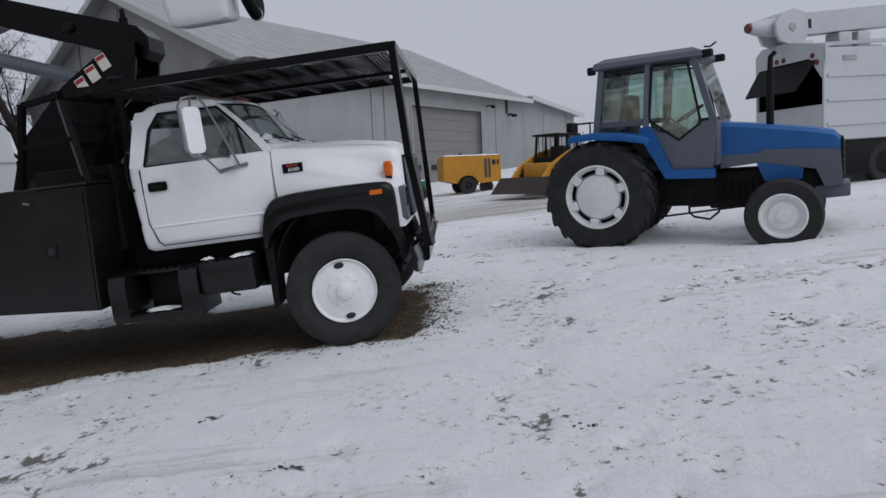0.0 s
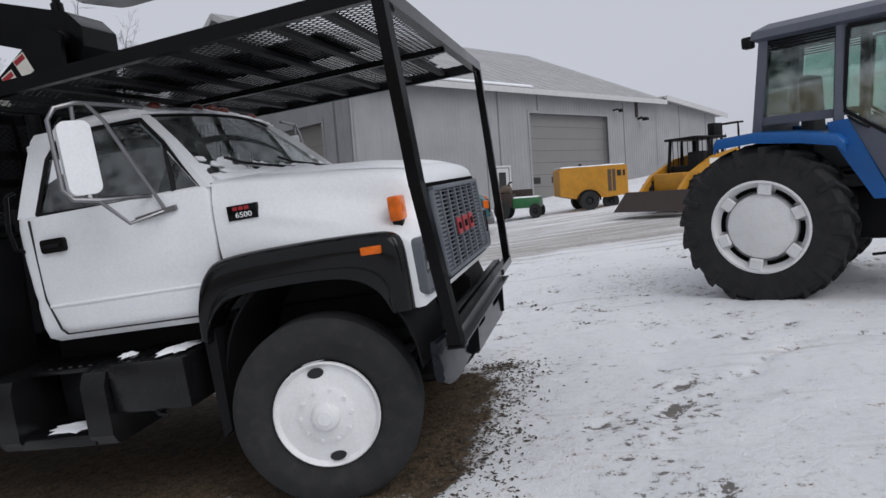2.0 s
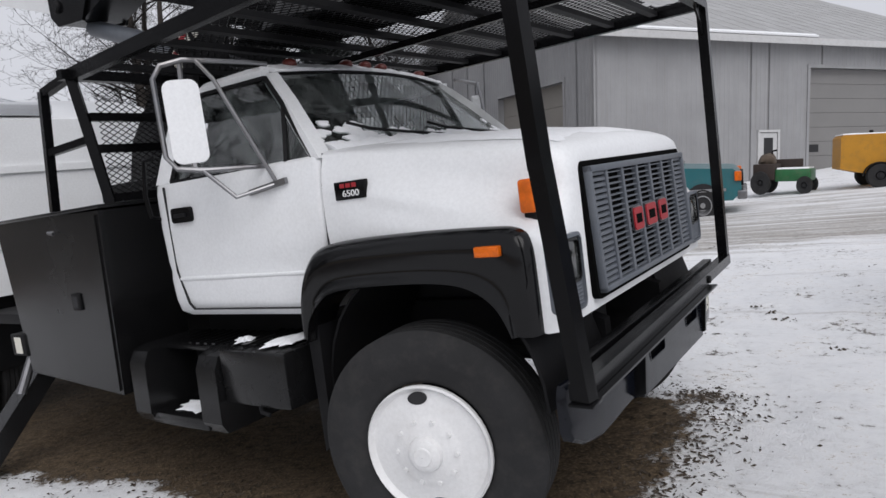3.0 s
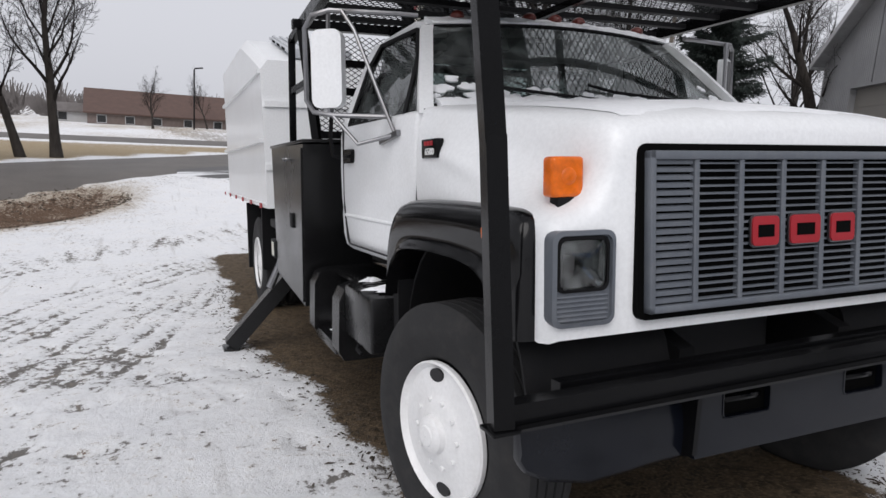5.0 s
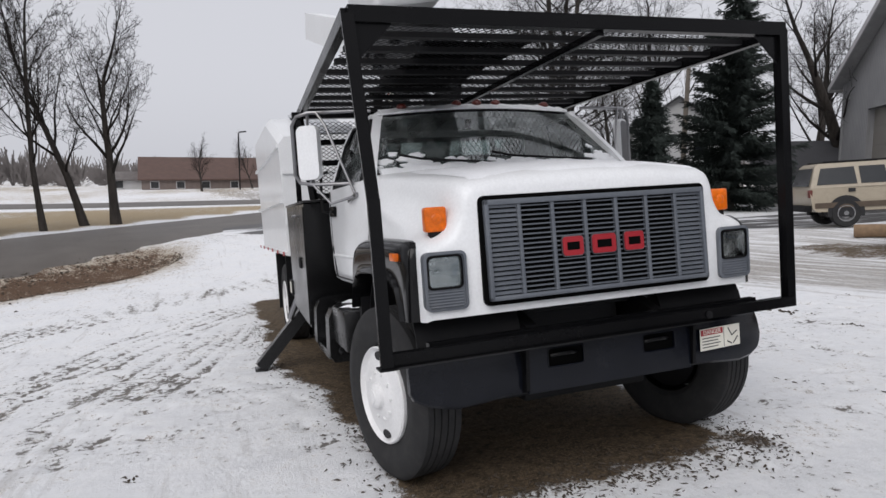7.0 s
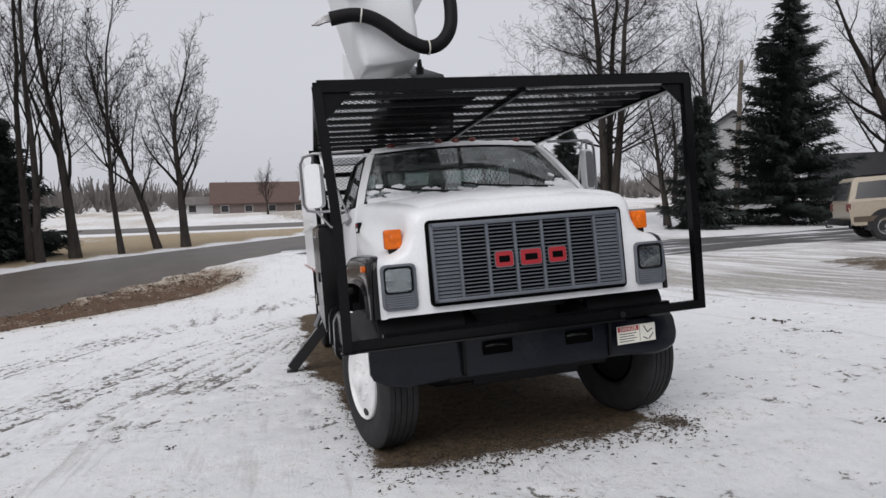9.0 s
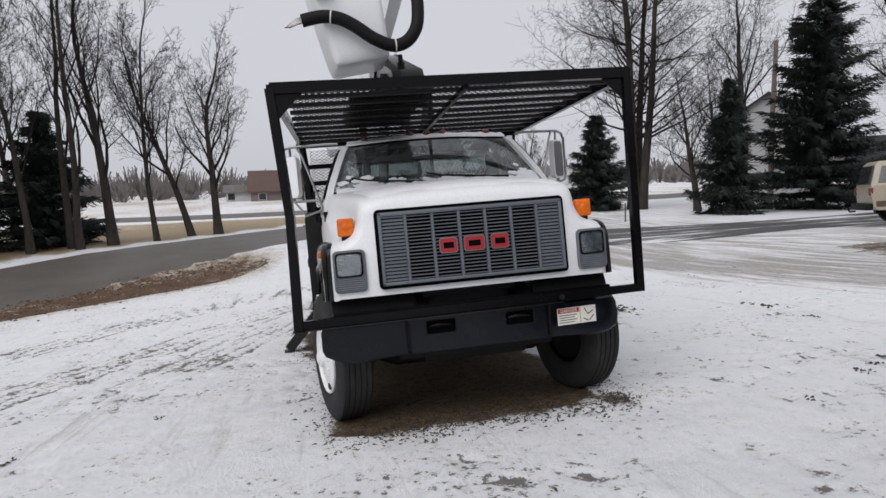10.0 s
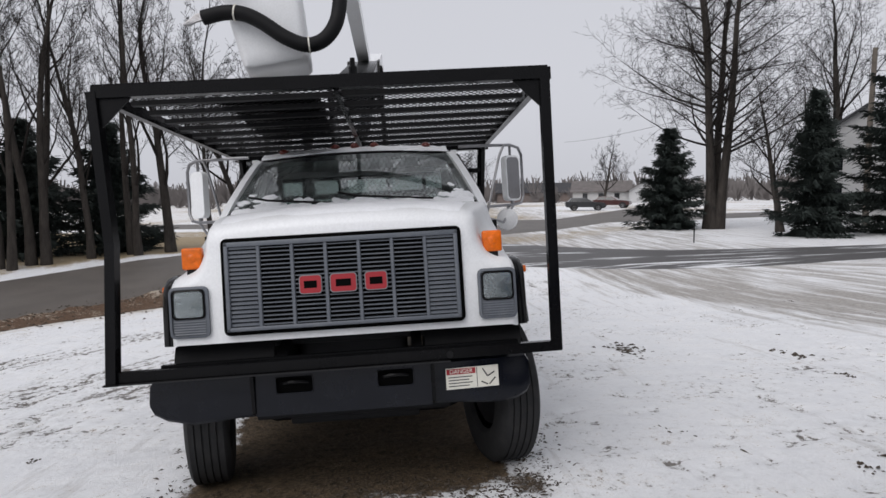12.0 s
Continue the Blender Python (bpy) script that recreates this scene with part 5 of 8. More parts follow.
rack_bar((0.845, -1.36, 0.893), (0.77, 1.31, 0.895), 0.06, 0.06, "lower_crossbar")
b = bmesh.new()
prism(b, [(0.80, -1.33), (0.905, -1.33), (0.865, 0.62), (0.76, 0.62)], 0.852, 0.861, "z")
part("crossbar_flange", b, SATIN, rack)
part("foot_plate", bbox(0.82, 0.91, -1.39, -1.30, 0.850, 0.862, 0.003), BLACK, rack)
rack_bar((0.765, -1.10, 0.91), (0.715, 1.05, 0.915), 0.05, 0.05, "lower_crossbar")
for sd in (-1, 1):
    b = bmesh.new()
    yo = RY if sd > 0 else RL
    prism(b, [(sd * yo, RZ + 0.03), (sd * (yo - 0.26), RZ + 0.02), (sd * (yo - 0.23), RZ - 0.03), (sd * (yo - 0.02), RZ - 0.24), (sd * yo, RZ - 0.25)], RF - 0.006 + 0.02 * (sd < 0), RF + 0.006 + 0.02 * (sd < 0), "x")
    part("gusset", b, BLACK, rack)
for y in (-0.5, 0.1, 0.62):
    b = bmesh.new()
    tube(b, [(0.80, y, 0.89), (0.83, y, 0.89)], 0.022, 10)
    part("bolt_stub", b, BLACK_DULL, rack)
# rear frame of the rack with its mesh screen
for sd in (-1, 1):
    rack_bar((RR, sd * 1.26, RZR), (-2.16, sd * 1.19, 1.80), 0.055, 0.055, "rear_post")
    rack_bar((-2.56, sd * 1.27, 2.54), (-2.74, sd * 1.25, 1.80), 0.05, 0.05, "rear_post")
    rack_bar((-2.56, sd * 1.265, 2.53), (RR, sd * 1.26, RZR), 0.05, 0.05, "brace")
    rack_bar((-2.65, sd * 1.26, 2.17), (-2.19, sd * 1.23, 2.19), 0.045, 0.045, "brace")
    rack_bar((-2.17, sd * 0.62, RZR), (-2.14, sd * 0.62, 1.80), 0.04, 0.04, "rear_post")
for z in (1.83, 2.13, 2.32):
    rack_bar((-2.17, -1.22, z), (-2.17, 1.22, z), 0.04, 0.05, "rear_rail")


def expanded_metal(u0, u1, v0, v1, du, dv, place, w=0.0035, t=0.0018, torn=lambda u, v: False):
    """Expanded-metal mesh: zigzag strands over a rectangle; du is the long way of the diamonds."""
    verts, faces = [], []
    nv = int((v1 - v0) / dv)
    nu = int((u1 - u0) / du)
    for i in range(nv):
        v = v0 + i * dv
        for j in range(nu * 2):
            ua, ub = u0 + j * du / 2, u0 + (j + 1) * du / 2
            if torn(ua, v):
                continue
            up = (i + j) % 2 == 0
            va, vb = (v, v + dv) if up else (v + dv, v)
            s = len(verts)
            for (uu, vv) in ((ua, va), (ub, vb)):
                for dw, dt in ((-w, -t), (w, -t), (w, t), (-w, t)):
                    verts.append(place(uu, vv + dw, dt))
            faces += [(s, s + 4, s + 5, s + 1), (s + 1, s + 5, s + 6, s + 2), (s + 2, s + 6, s + 7, s + 3), (s + 3, s + 7, s + 4, s)]
    return verts, faces


v, f = expanded_metal(RR + 0.03, RF - 0.03, -1.27, 1.27, 0.072, 0.0245, lambda u, w, d: (u, w, RZ + 0.024 + d), 0.0034, 0.0020, lambda u, v: u > RF - 0.05 - 0.24 * fade(0.30, 0.75, v) + 0.03 * noise.noise((u * 9, v * 9, 0)) and 0.3 < v < 1.2)
raw("roof_mesh", v, f, BLACK, rack, "black expanded-metal sheet", "stuff")
v, f = expanded_metal(-1.18, 1.18, 1.84, 2.52, 0.054, 0.0175, lambda u, w, d: (-2.15 + d, u, w), 0.0028)
raw("rear_mesh", v, f, BLACK, rack, "black diamond mesh screen behind the cab", "stuff")
# things lying on the rack
b = bmesh.new()
bmesh.ops.create_icosphere(b, subdivisions=4, radius=0.5, matrix=Matrix.Translation((-0.85, -0.55, 2.64)) @ Matrix.Diagonal((0.72, 0.5, 0.34, 1)))
for vv in b.verts:
    vv.co += Vector((0.6, 0.6, 0.5)) * 0.10 * noise.noise(vv.co * 3.2) + Vector((0, 0, 1)) * 0.035 * noise.noise(vv.co * 11)
    vv.co.z = max(vv.co.z, 2.622)
tarp = part("tarp", b, surf("black_tarp", (0.012, 0.012, 0.013), 0.5, var=0.3, bumpy=0.2), None, sharp=60)
tagged(tarp, "crumpled black tarp bundle lying on the cab rack", "tarp")
tarp.matrix_world = TRUCK_POSE

b = bmesh.new()
rows_m = []
for i in range(15):
    x = -1.30 + 1.55 * i / 14
    rows_m.append([(x, -0.80 + (0.58 + 0.10 * i / 14) * j / 10 + 0.05 * noise.noise((x * 2, j, 1)), 2.606 + 0.012 * max(0, noise.noise((x * 3, j * 0.5, 4)))) for j in range(11)])
loft(b, rows_m, closed=False)
bmesh.ops.solidify(b, geom=b.faces[:], thickness=-0.008)
mat_ = part("rubber_mat", b, BLACK_DULL, None, sharp=60)
tagged(mat_, "black rubber mat spread on the cab rack mesh", "mat")
mat_.matrix_world = TRUCK_POSE

# inner mirror
part("inner_mirror", bbox(-1.12, -1.10, -0.072, -0.018, 2.27, 2.38, 0.006), DARK, cab)
# crusted snow along the front edge of the roof and in patches on the glass
b = bmesh.new()
rr = []
for j in range(61):
    s = j / 30 - 1
    y = s * 0.80
    x = -0.985 + (1 - s * s) * 0.075 - 0.02
    h = 0.018 + 0.016 * noise.noise((s * 6, 2, 0)) + 0.012 * noise.noise((s * 19, 5, 0))
    z = 2.375 + (1 - s * s) * 0.022
    rr.append([(x + 0.035, y, z - 0.004 - max(0, h - 0.022)), (x + 0.025, y, z + h * 0.8), (x - 0.03, y, z + 0.016 + h), (x - 0.09, y, z + 0.05 + 0.5 * h), (x - 0.10, y, z)])
loft(b, rr)
part("roof_snow", b, SNOW_LUMP, cab, "crusted snow along the front of the roof")
rng = random.Random(19)
for k in range(46):
    s = rng.choice((rng.uniform(-0.97, -0.55), rng.uniform(-0.9, 0.95), rng.uniform(0.75, 0.97)))
    u = abs(rng.gauss(0.03, 0.08 if abs(s) < 0.6 else 0.16))
    if u > 0.9:
        continue
    r0 = rng.uniform(0.012, 0.042) * (1 - 0.5 * u)
    cx, cy, cz = (-0.545 - 0.475 * u) + (1 - s * s) * 0.13, s * (1.0 - 0.185 * u), 1.89 + 0.475 * u + (1 - s * s) * 0.02
    b = bmesh.new()
    rim = []
    for i in range(14):
        a = 6.283 * i / 14
        q_ = r0 * (1 + 0.7 * noise.noise((math.cos(a) * 1.5 + k, math.sin(a) * 1.5, 3)))
        p_, w_ = q_ * math.cos(a) * 1.6, q_ * math.sin(a)
        rim.append((cx - w_ * 0.7 - s * 0.26 * p_ + 0.004, cy + p_, cz + w_ * 0.7 - 0.04 * s * p_ + 0.004))
    top_ = [((v_[0] + cx) / 2 + 0.006, (v_[1] + cy) / 2, (v_[2] + cz) / 2 + 0.006) for v_ in rim]
    loft(b, [[(v_[0] - 0.008, v_[1], v_[2] - 0.008) for v_ in rim], rim, top_])
    part("snow_patch", b, SNOW_LUMP, ws)

# exhaust stack
b = bmesh.new()
tube(b, [(-2.05, -0.55, 1.2), (-2.05, -0.55, 2.72)], 0.045, 12)
lathe(b, [(0.001, 2.73), (0.075, 2.73), (0.085, 2.76), (0.06, 2.79), (0.001, 2.80)], (-2.05, -0.55, 0), 14, "z")
part("exhaust_pipe", b, BLACK_DULL, truck)

# boom: turret, black lower arm with rams, white upper arm, bucket with its hose
boom = part("boom", bmesh.new(), BLACK, truck, "folded aerial boom, black lower arm and white upper arm")
b = bmesh.new()
lathe(b, [(0.42, 1.10), (0.42, 1.25), (0.36, 1.28), (0.36, 1.9), (0.30, 1.95)], (-3.1, 0.0, 0), 28, "z")
part("turntable", b, BLACK, boom)
for y in (-0.30, 0.22):
    b = bmesh.new()
    prism(b, [(-3.5, 1.8), (-2.7, 1.8), (-2.35, 2.35), (-2.02, 2.62), (-1.93, 2.94), (-1.90, 3.14), (-2.0, 3.22), (-2.12, 3.18), (-2.75, 2.80), (-3.3, 2.3)], y, y + 0.04)
    part("turret_plate", bevelled(b, 0.01), BLACK, boom)
for x, z in ((-2.52, 2.79), (-2.39, 2.89), (-2.26, 2.99)):
    st_ = part("sticker", bbox(x - 0.055, x + 0.055, -0.3075, -0.3015, z - 0.08, z + 0.08, 0.001, 1), PAPER, boom, "white and red warning sticker", m=Matrix.Translation((x, 0, z)) @ pose(0, 0, 0, 0, -24, 0) @ Matrix.Translation((-x, 0, -z)))
    part("sticker_band", bbox(x - 0.05, x + 0.05, -0.3085, -0.3070, z + 0.03, z + 0.07, 0.0004, 1), RED, st_, m=Matrix.Translation((x, 0, z)) @ pose(0, 0, 0, 0, -24, 0) @ Matrix.Translation((-x, 0, -z)))
b = bmesh.new()
prism(b, [(-4.38, 3.58), (-4.28, 3.48), (-3.86, 3.44), (-3.42, 3.56), (-3.2, 3.46), (-2.02, 3.02), (-1.88, 2.98), (-1.81, 3.06), (-1.80, 3.20), (-1.90, 3.32), (-4.20, 4.10), (-4.34, 4.06)], -0.19, 0.17)
part("lower_arm", bevelled(b, 0.02), BLACK, boom, "black steel lower arm")
for y in (-0.20, 0.18):
    b = bmesh.new()
    prism(b, [(-4.36, 3.56), (-4.26, 3.46), (-3.86, 3.42), (-3.62, 3.74), (-3.70, 3.96), (-4.20, 4.12), (-4.36, 4.06)], y - 0.015, y + 0.015)
    part("elbow_plate", bevelled(b, 0.006), BLACK, boom)
b = bmesh.new()
tube(b, [(-4.05, -0.01, 3.42), (-2.5, -0.01, 2.84)], 0.075, 14)
tube(b, [(-2.6, -0.01, 2.88), (-2.05, -0.01, 2.66)], 0.045, 12)
part("lift_ram", b, GREY_PLASTIC, boom, "dark grey hydraulic ram")
for x, z in ((-1.97, 3.14), (-2.20, 3.06), (-4.22, 3.62), (-3.85, 3.88), (-4.12, 3.93), (-2.6, 3.4)):
    b = bmesh.new()
    lathe(b, [(0.001, -0.235), (0.045, -0.235), (0.055, -0.22), (0.055, 0.22), (0.045, 0.235), (0.001, 0.235)], (x, -0.01, z), 14)
    part("pivot_pin", b, BLACK_DULL, boom)
b = bmesh.new()
bar(b, (-4.3, -0.01, 3.82), (-8.6, -0.01, 5.25), 0.30, 0.46)
part("lower_boom", bevelled(b, 0.03, 3), WHITE, boom, "white fibreglass boom section")
b = bmesh.new()
bar(b, (-5.0, -0.03, 4.16), (-1.25, -0.03, 4.34), 0.15, 0.20)
part("upper_arm", bevelled(b, 0.03, 3), WHITE, boom, "white fibreglass upper boom")
b = bmesh.new()
box(b, -5.12, -4.86, -0.13, 0.14, 3.96, 4.32)
tube(b, [(-4.95, 0.16, 4.0), (-4.93, 0.2, 4.12), (-4.93, 0.2, 4.24)], 0.02, 6)
part("tip_bracket", bevelled(b, 0.015), WHITE, boom)
b = bmesh.new()
tube(b, [(-2.09, -0.045, 3.0), (-2.09, -0.045, 3.45), (-2.09, -0.045, 3.46), (-2.09, -0.045, 3.54)], [0.045, 0.045, 0.03, 0.026], 12)
box(b, -2.18, -2.0, -0.14, 0.10, 3.255, 3.31)
part("boom_rest", b, BLACK, boom, "black boom rest post")
bucket = part("bucket", bmesh.new(), WHITE, boom, "white fibreglass work bucket with a black corrugated hose")
BM = Matrix.Translation((-1.02, -0.60, 3.14)) @ pose(0, 0, 0, 9, -2, 4)
b = bmesh.new()
loft(b, [[(a, c, z) for a, c in rounded(w, w2, 0.07, 5)] for z, w, w2 in ((0.0, 0.50, 0.50), (0.02, 0.54, 0.54), (0.10, 0.565, 0.565), (0.55, 0.63, 0.63), (1.02, 0.68, 0.68), (1.03, 0.74, 0.74), (1.07, 0.74, 0.74), (1.07, 0.68, 0.68), (0.12, 0.53, 0.53))])
part("bucket_shell", b, WHITE, bucket, m=BM, sharp=40)
b = bmesh.new()
hose = [(-0.64, -1.13, 3.50), (-0.63, -0.95, 3.53), (-0.62, -0.80, 3.51), (-0.62, -0.66, 3.44), (-0.62, -0.48, 3.31), (-0.62, -0.31, 3.24), (-0.63, -0.17, 3.28), (-0.65, -0.07, 3.41), (-0.70, -0.03, 3.60), (-0.78, -0.02, 3.85)]
fine_pts = []
for i in range(len(hose) - 1):
    p0, p1, p2, p3 = [Vector(hose[max(0, min(len(hose) - 1, i + d))]) for d in (-1, 0, 1, 2)]
    for k in range(14):
        t = k / 14
        fine_pts.append(0.5 * ((2 * p1) + (p2 - p0) * t + (2 * p0 - 5 * p1 + 4 * p2 - p3) * t * t + (3 * p1 - p0 - 3 * p2 + p3) * t ** 3))
tube(b, fine_pts, [0.058 + 0.004 * (i % 2) for i in range(len(fine_pts))], 14)
part("hose", b, BLACK_DULL, bucket, "black corrugated hydraulic hose sleeve", sharp=60)
for i in (22, 72):
    d = (fine_pts[i + 1] - fine_pts[i]).normalized()
    b = bmesh.new()
    tube(b, [fine_pts[i] - d * 0.006, fine_pts[i] + d * 0.006], 0.066, 14)
    part("hose_clip", b, PAPER, bucket)
b = bmesh.new()
for k in range(5):
    tube(b, [(-0.64, -1.10, 3.49 + 0.012 * k), (-0.63, -1.18, 3.47 + 0.012 * k), (-0.65, -1.24 - 0.012 * k, 3.45)], 0.012, 6)
part("hose_bundle", b, CHROME, bucket)
part("control_box", bbox(0.30, 0.42, -0.34, -0.16, 0.62, 0.86, 0.02), BLACK_DULL, bucket, m=BM)
b = bmesh.new()
bar(b, (-0.1, 0.28, 0.90), (-0.05, 0.60, 1.0), 0.16, 0.10)
part("bucket_bracket", bevelled(b, 0.01), WHITE, bucket, m=BM)

# chip box behind
chip = part("chip_box", bmesh.new(), WHITE, truck, "white ribbed steel chip body")
b = bmesh.new()
loft(b, [[(x, y, z) for y, z in ((-1.22, 1.20), (-1.245, k), (-1.17, k + 0.10), (1.17, k + 0.10), (1.245, k), (1.22, 1.20))] for x, k in ((-4.45, 2.58), (-4.50, 2.60), (-5.3, 2.84), (-6.0, 3.04), (-6.2, 3.06), (-8.45, 3.06), (-8.55, 3.02))])
part("box_shell", bevelled(b, 0.015), WHITE, chip)
for sd in (-1, 1):
    for z in (1.21, 1.87, 2.55):
        b = bmesh.new()
        prism(b, [(-8.56, z), (-4.46, z), (-4.46, z + 0.04), (-8.56, z + 0.04)], sd * 1.22, sd * (1.275 if z > 1.5 else 1.25))
        part("side_rib", bevelled(b, 0.008, 1), WHITE, chip)
    for k in range(6):
        part("reflector", bbox(-4.75 - 0.85 * k, -4.60 - 0.85 * k, sd * 1.26 - 0.004, sd * 1.26 + 0.004, 1.20, 1.25, 0.001, 1), RED, chip, "red reflector strip")
    b = bmesh.new()
    prism(b, [(-4.95, 1.18), (-4.9, 1.18), (-4.98, 0.50), (-5.03, 0.50)], sd * 0.65, sd * 1.22)
    part("mud_flap", b, BLACK_DULL, chip)
    b = bmesh.new()
    prism(b, [(-6.35, 1.18), (-6.3, 1.18), (-6.3, 0.35), (-6.35, 0.35)], sd * 0.65, sd * 1.22)
    part("mud_flap", b, BLACK_DULL, chip)
for z in (1.62, 2.25):
    b = bmesh.new()
    bar(b, (-4.45, -1.22, z), (-4.45, 1.22, z), 0.05, 0.06)
    part("front_rib", b, WHITE, chip)
b = bmesh.new()
tube(b, [(-4.45, -1.10, 1.50), (-4.41, -1.10, 1.52), (-4.41, -1.10, 1.80), (-4.45, -1.10, 1.82)], 0.012, 6)
part("grab_handle", b, WHITE, chip)
# ribbed hatch lying on the slope of the roof
HM = Matrix.Translation((-5.25, -0.62, 2.955)) @ pose(0, 0, 0, 0, 16.0, 0)
hatch = part("roof_hatch", bbox(-0.72, 0.72, -0.30, 0.30, 0.0, 0.035, 0.008), DULL_WHITE, chip, "ribbed grey-white hatch on the sloping roof", m=HM)
for k in range(7):
    part("hatch_rib", bbox(-0.70, 0.70, -0.27 + 0.085 * k, -0.235 + 0.085 * k, 0.035, 0.055, 0.006), DULL_WHITE, hatch, m=HM)
for k in range(3):
    part("vent_slot", bbox(-0.45 + 0.32 * k, -0.27 + 0.32 * k, -0.305, -0.299, 0.004, 0.03, 0.001, 1), VOID, hatch, m=HM)
part("hatch_box", bbox(0.60, 0.80, -0.30, 0.32, -0.02, 0.08, 0.01), DULL_WHITE, hatch, m=HM)

# ---- metal-clad barn ----
m, n, l, bs = node_mat("ribbed_grey_siding", 0.55, 0.0)
v = coords(n, l)
c = mix(n, l, ramp(n, l, noise_tex(n, l, v, 0.6, 6), 0.3, 0.7), (0.235, 0.235, 0.24), (0.30, 0.30, 0.305))
st = noise_tex(n, l, coords(n, l, (4, 4, 0.12)), 1.5, 6, 0.65)
c = mix(n, l, math_node(n, l, "MULTIPLY", ramp(n, l, st, 0.55, 0.75), 0.35), c, (0.17, 0.155, 0.14))
l.new(c, bs.inputs["Base Color"])
SIDING = m
ROOFING = surf("pale_metal_roofing", (0.33, 0.33, 0.33), 0.6, var=0.12, scale=0.5, grime=0.3, grime_col=(0.62, 0.63, 0.65))
TRIM = surf("white_trim", (0.52, 0.52, 0.52), 0.6, var=0.08, grime=0.2)
DOORGREY = surf("grey_panel_door", (0.20, 0.195, 0.19), 0.6, var=0.1, scale=0.7)
TANDOOR = surf("tan_panel_door", (0.22, 0.205, 0.185), 0.6, var=0.1, scale=0.7)

RUST = surf("rusty_brown_steel", (0.032, 0.022, 0.018), 0.75, var=0.35, scale=6, grime=0.5, grime_col=(0.06, 0.032, 0.022), bumpy=0.2)
BC = Vector((-7.6, 19.7))
LU, GU = Vector((0.567, 0.823)), Vector((-0.823, 0.567))
BZ = 0.0
EAVE, PEAK, GWID, LLEN, LEAN = 6.60, 11.1, 19.9, 22.2, 7.9
barn_pose = Matrix(((LU.x, GU.x, 0, BC.x), (LU.y, GU.y, 0, BC.y), (0, 0, 1, BZ), (0, 0, 0, 1)))
barn = thing("barn", "large grey metal-clad barn with roll-up doors and a pale roof", "barn", barn_pose)
# its own axes: x along the long wall, y along the gable wall, z up


def clad(name, u0, u1, z0, z1f, face, openings, pitch=0.23):
    """A ribbed sheet wall with openings. face(u, out, z) places it; z1f(u) is its top."""
    b = bmesh.new()
    cuts = sorted({u0, u1, *[o[0] for o in openings], *[o[1] for o in openings]})
    us = []
    for a, c in zip(cuts, cuts[1:]):
        k = max(1, round((c - a) / pitch))
        us += [(a + (c - a) * i / k, a + (c - a) * (i + 1) / k) for i in range(k)]
    for a, c in us:
        mid_ = (a + c) / 2
        holes = [o for o in openings if o[0] - 1e-6 <= mid_ <= o[1] + 1e-6]
        zs = [(z0, None)]
        spans = []
        lo = z0
        for o in sorted(holes, key=lambda o: o[2]):
            if o[2] > lo + 1e-6:
                spans.append((lo, o[2]))
            lo = o[3]
        spans.append((lo, None))
        w = c - a
        for s0, s1 in spans:
            prof = [(a, 0.0), (a + w * 0.10, 0.009), (a + w * 0.24, 0.009), (a + w * 0.34, 0.0), (c, 0.0)]
            front = [[face(u, o, s0), face(u, o, z1f(u) if s1 is None else s1)] for u, o in prof]
            backs = [[face(u, -0.12, s0), face(u, -0.12, z1f(u) if s1 is None else s1)] for u in (c, a)]
            ring0 = [p[0] for p in front] + [p[0] for p in backs]
            ring1 = [p[1] for p in front] + [p[1] for p in backs]
            loft(b, [ring0, ring1])
    bmesh.ops.remove_doubles(b, verts=b.verts, dist=1e-4)
    return part(name, b, SIDING, barn, "ribbed grey metal siding")


def ztop(u):
    return EAVE - 0.05


def ztop_lean(u):
    return EAVE - 0.05 - (0.75 / LEAN) * max(0, u - LLEN)


def gable_top(u):
    return EAVE + (PEAK - EAVE) * (1 - abs(u - GWID / 2) / (GWID / 2)) - 0.1


long_face = lambda u, o, z: (u, -o, z)
gable_face = lambda u, o, z: (-o, u, z)
BD = (10.45, 17.05, -1.0, 5.40)
WD = (7.78, 8.74, -1.0, 2.80)
clad("wall_long", 0.0, LLEN, -1.0, ztop, long_face, [BD, WD])
clad("wall_lean", LLEN, LLEN + LEAN - 0.25, -1.0, ztop_lean, long_face, [])
G1, G2 = (2.1, 7.9, -1.0, 5.0), (9.7, 15.9, -1.0, 4.9)
clad("wall_gable", 0.0, GWID, -1.0, gable_top, gable_face, [G1, G2])
b = bmesh.new()
box(b, -0.1, LLEN + LEAN - 0.3, GWID - 0.15, GWID, -1, EAVE - 0.05)
part("wall_back", b, SIDING, barn)
b = bmesh.new()
prism(b, [(0, -1), (GWID, -1), (GWID, EAVE - 0.1), (GWID / 2, PEAK - 0.15), (0, EAVE - 0.1)], LLEN - 0.15, LLEN, "x")
part("wall_end", b, SIDING, barn)
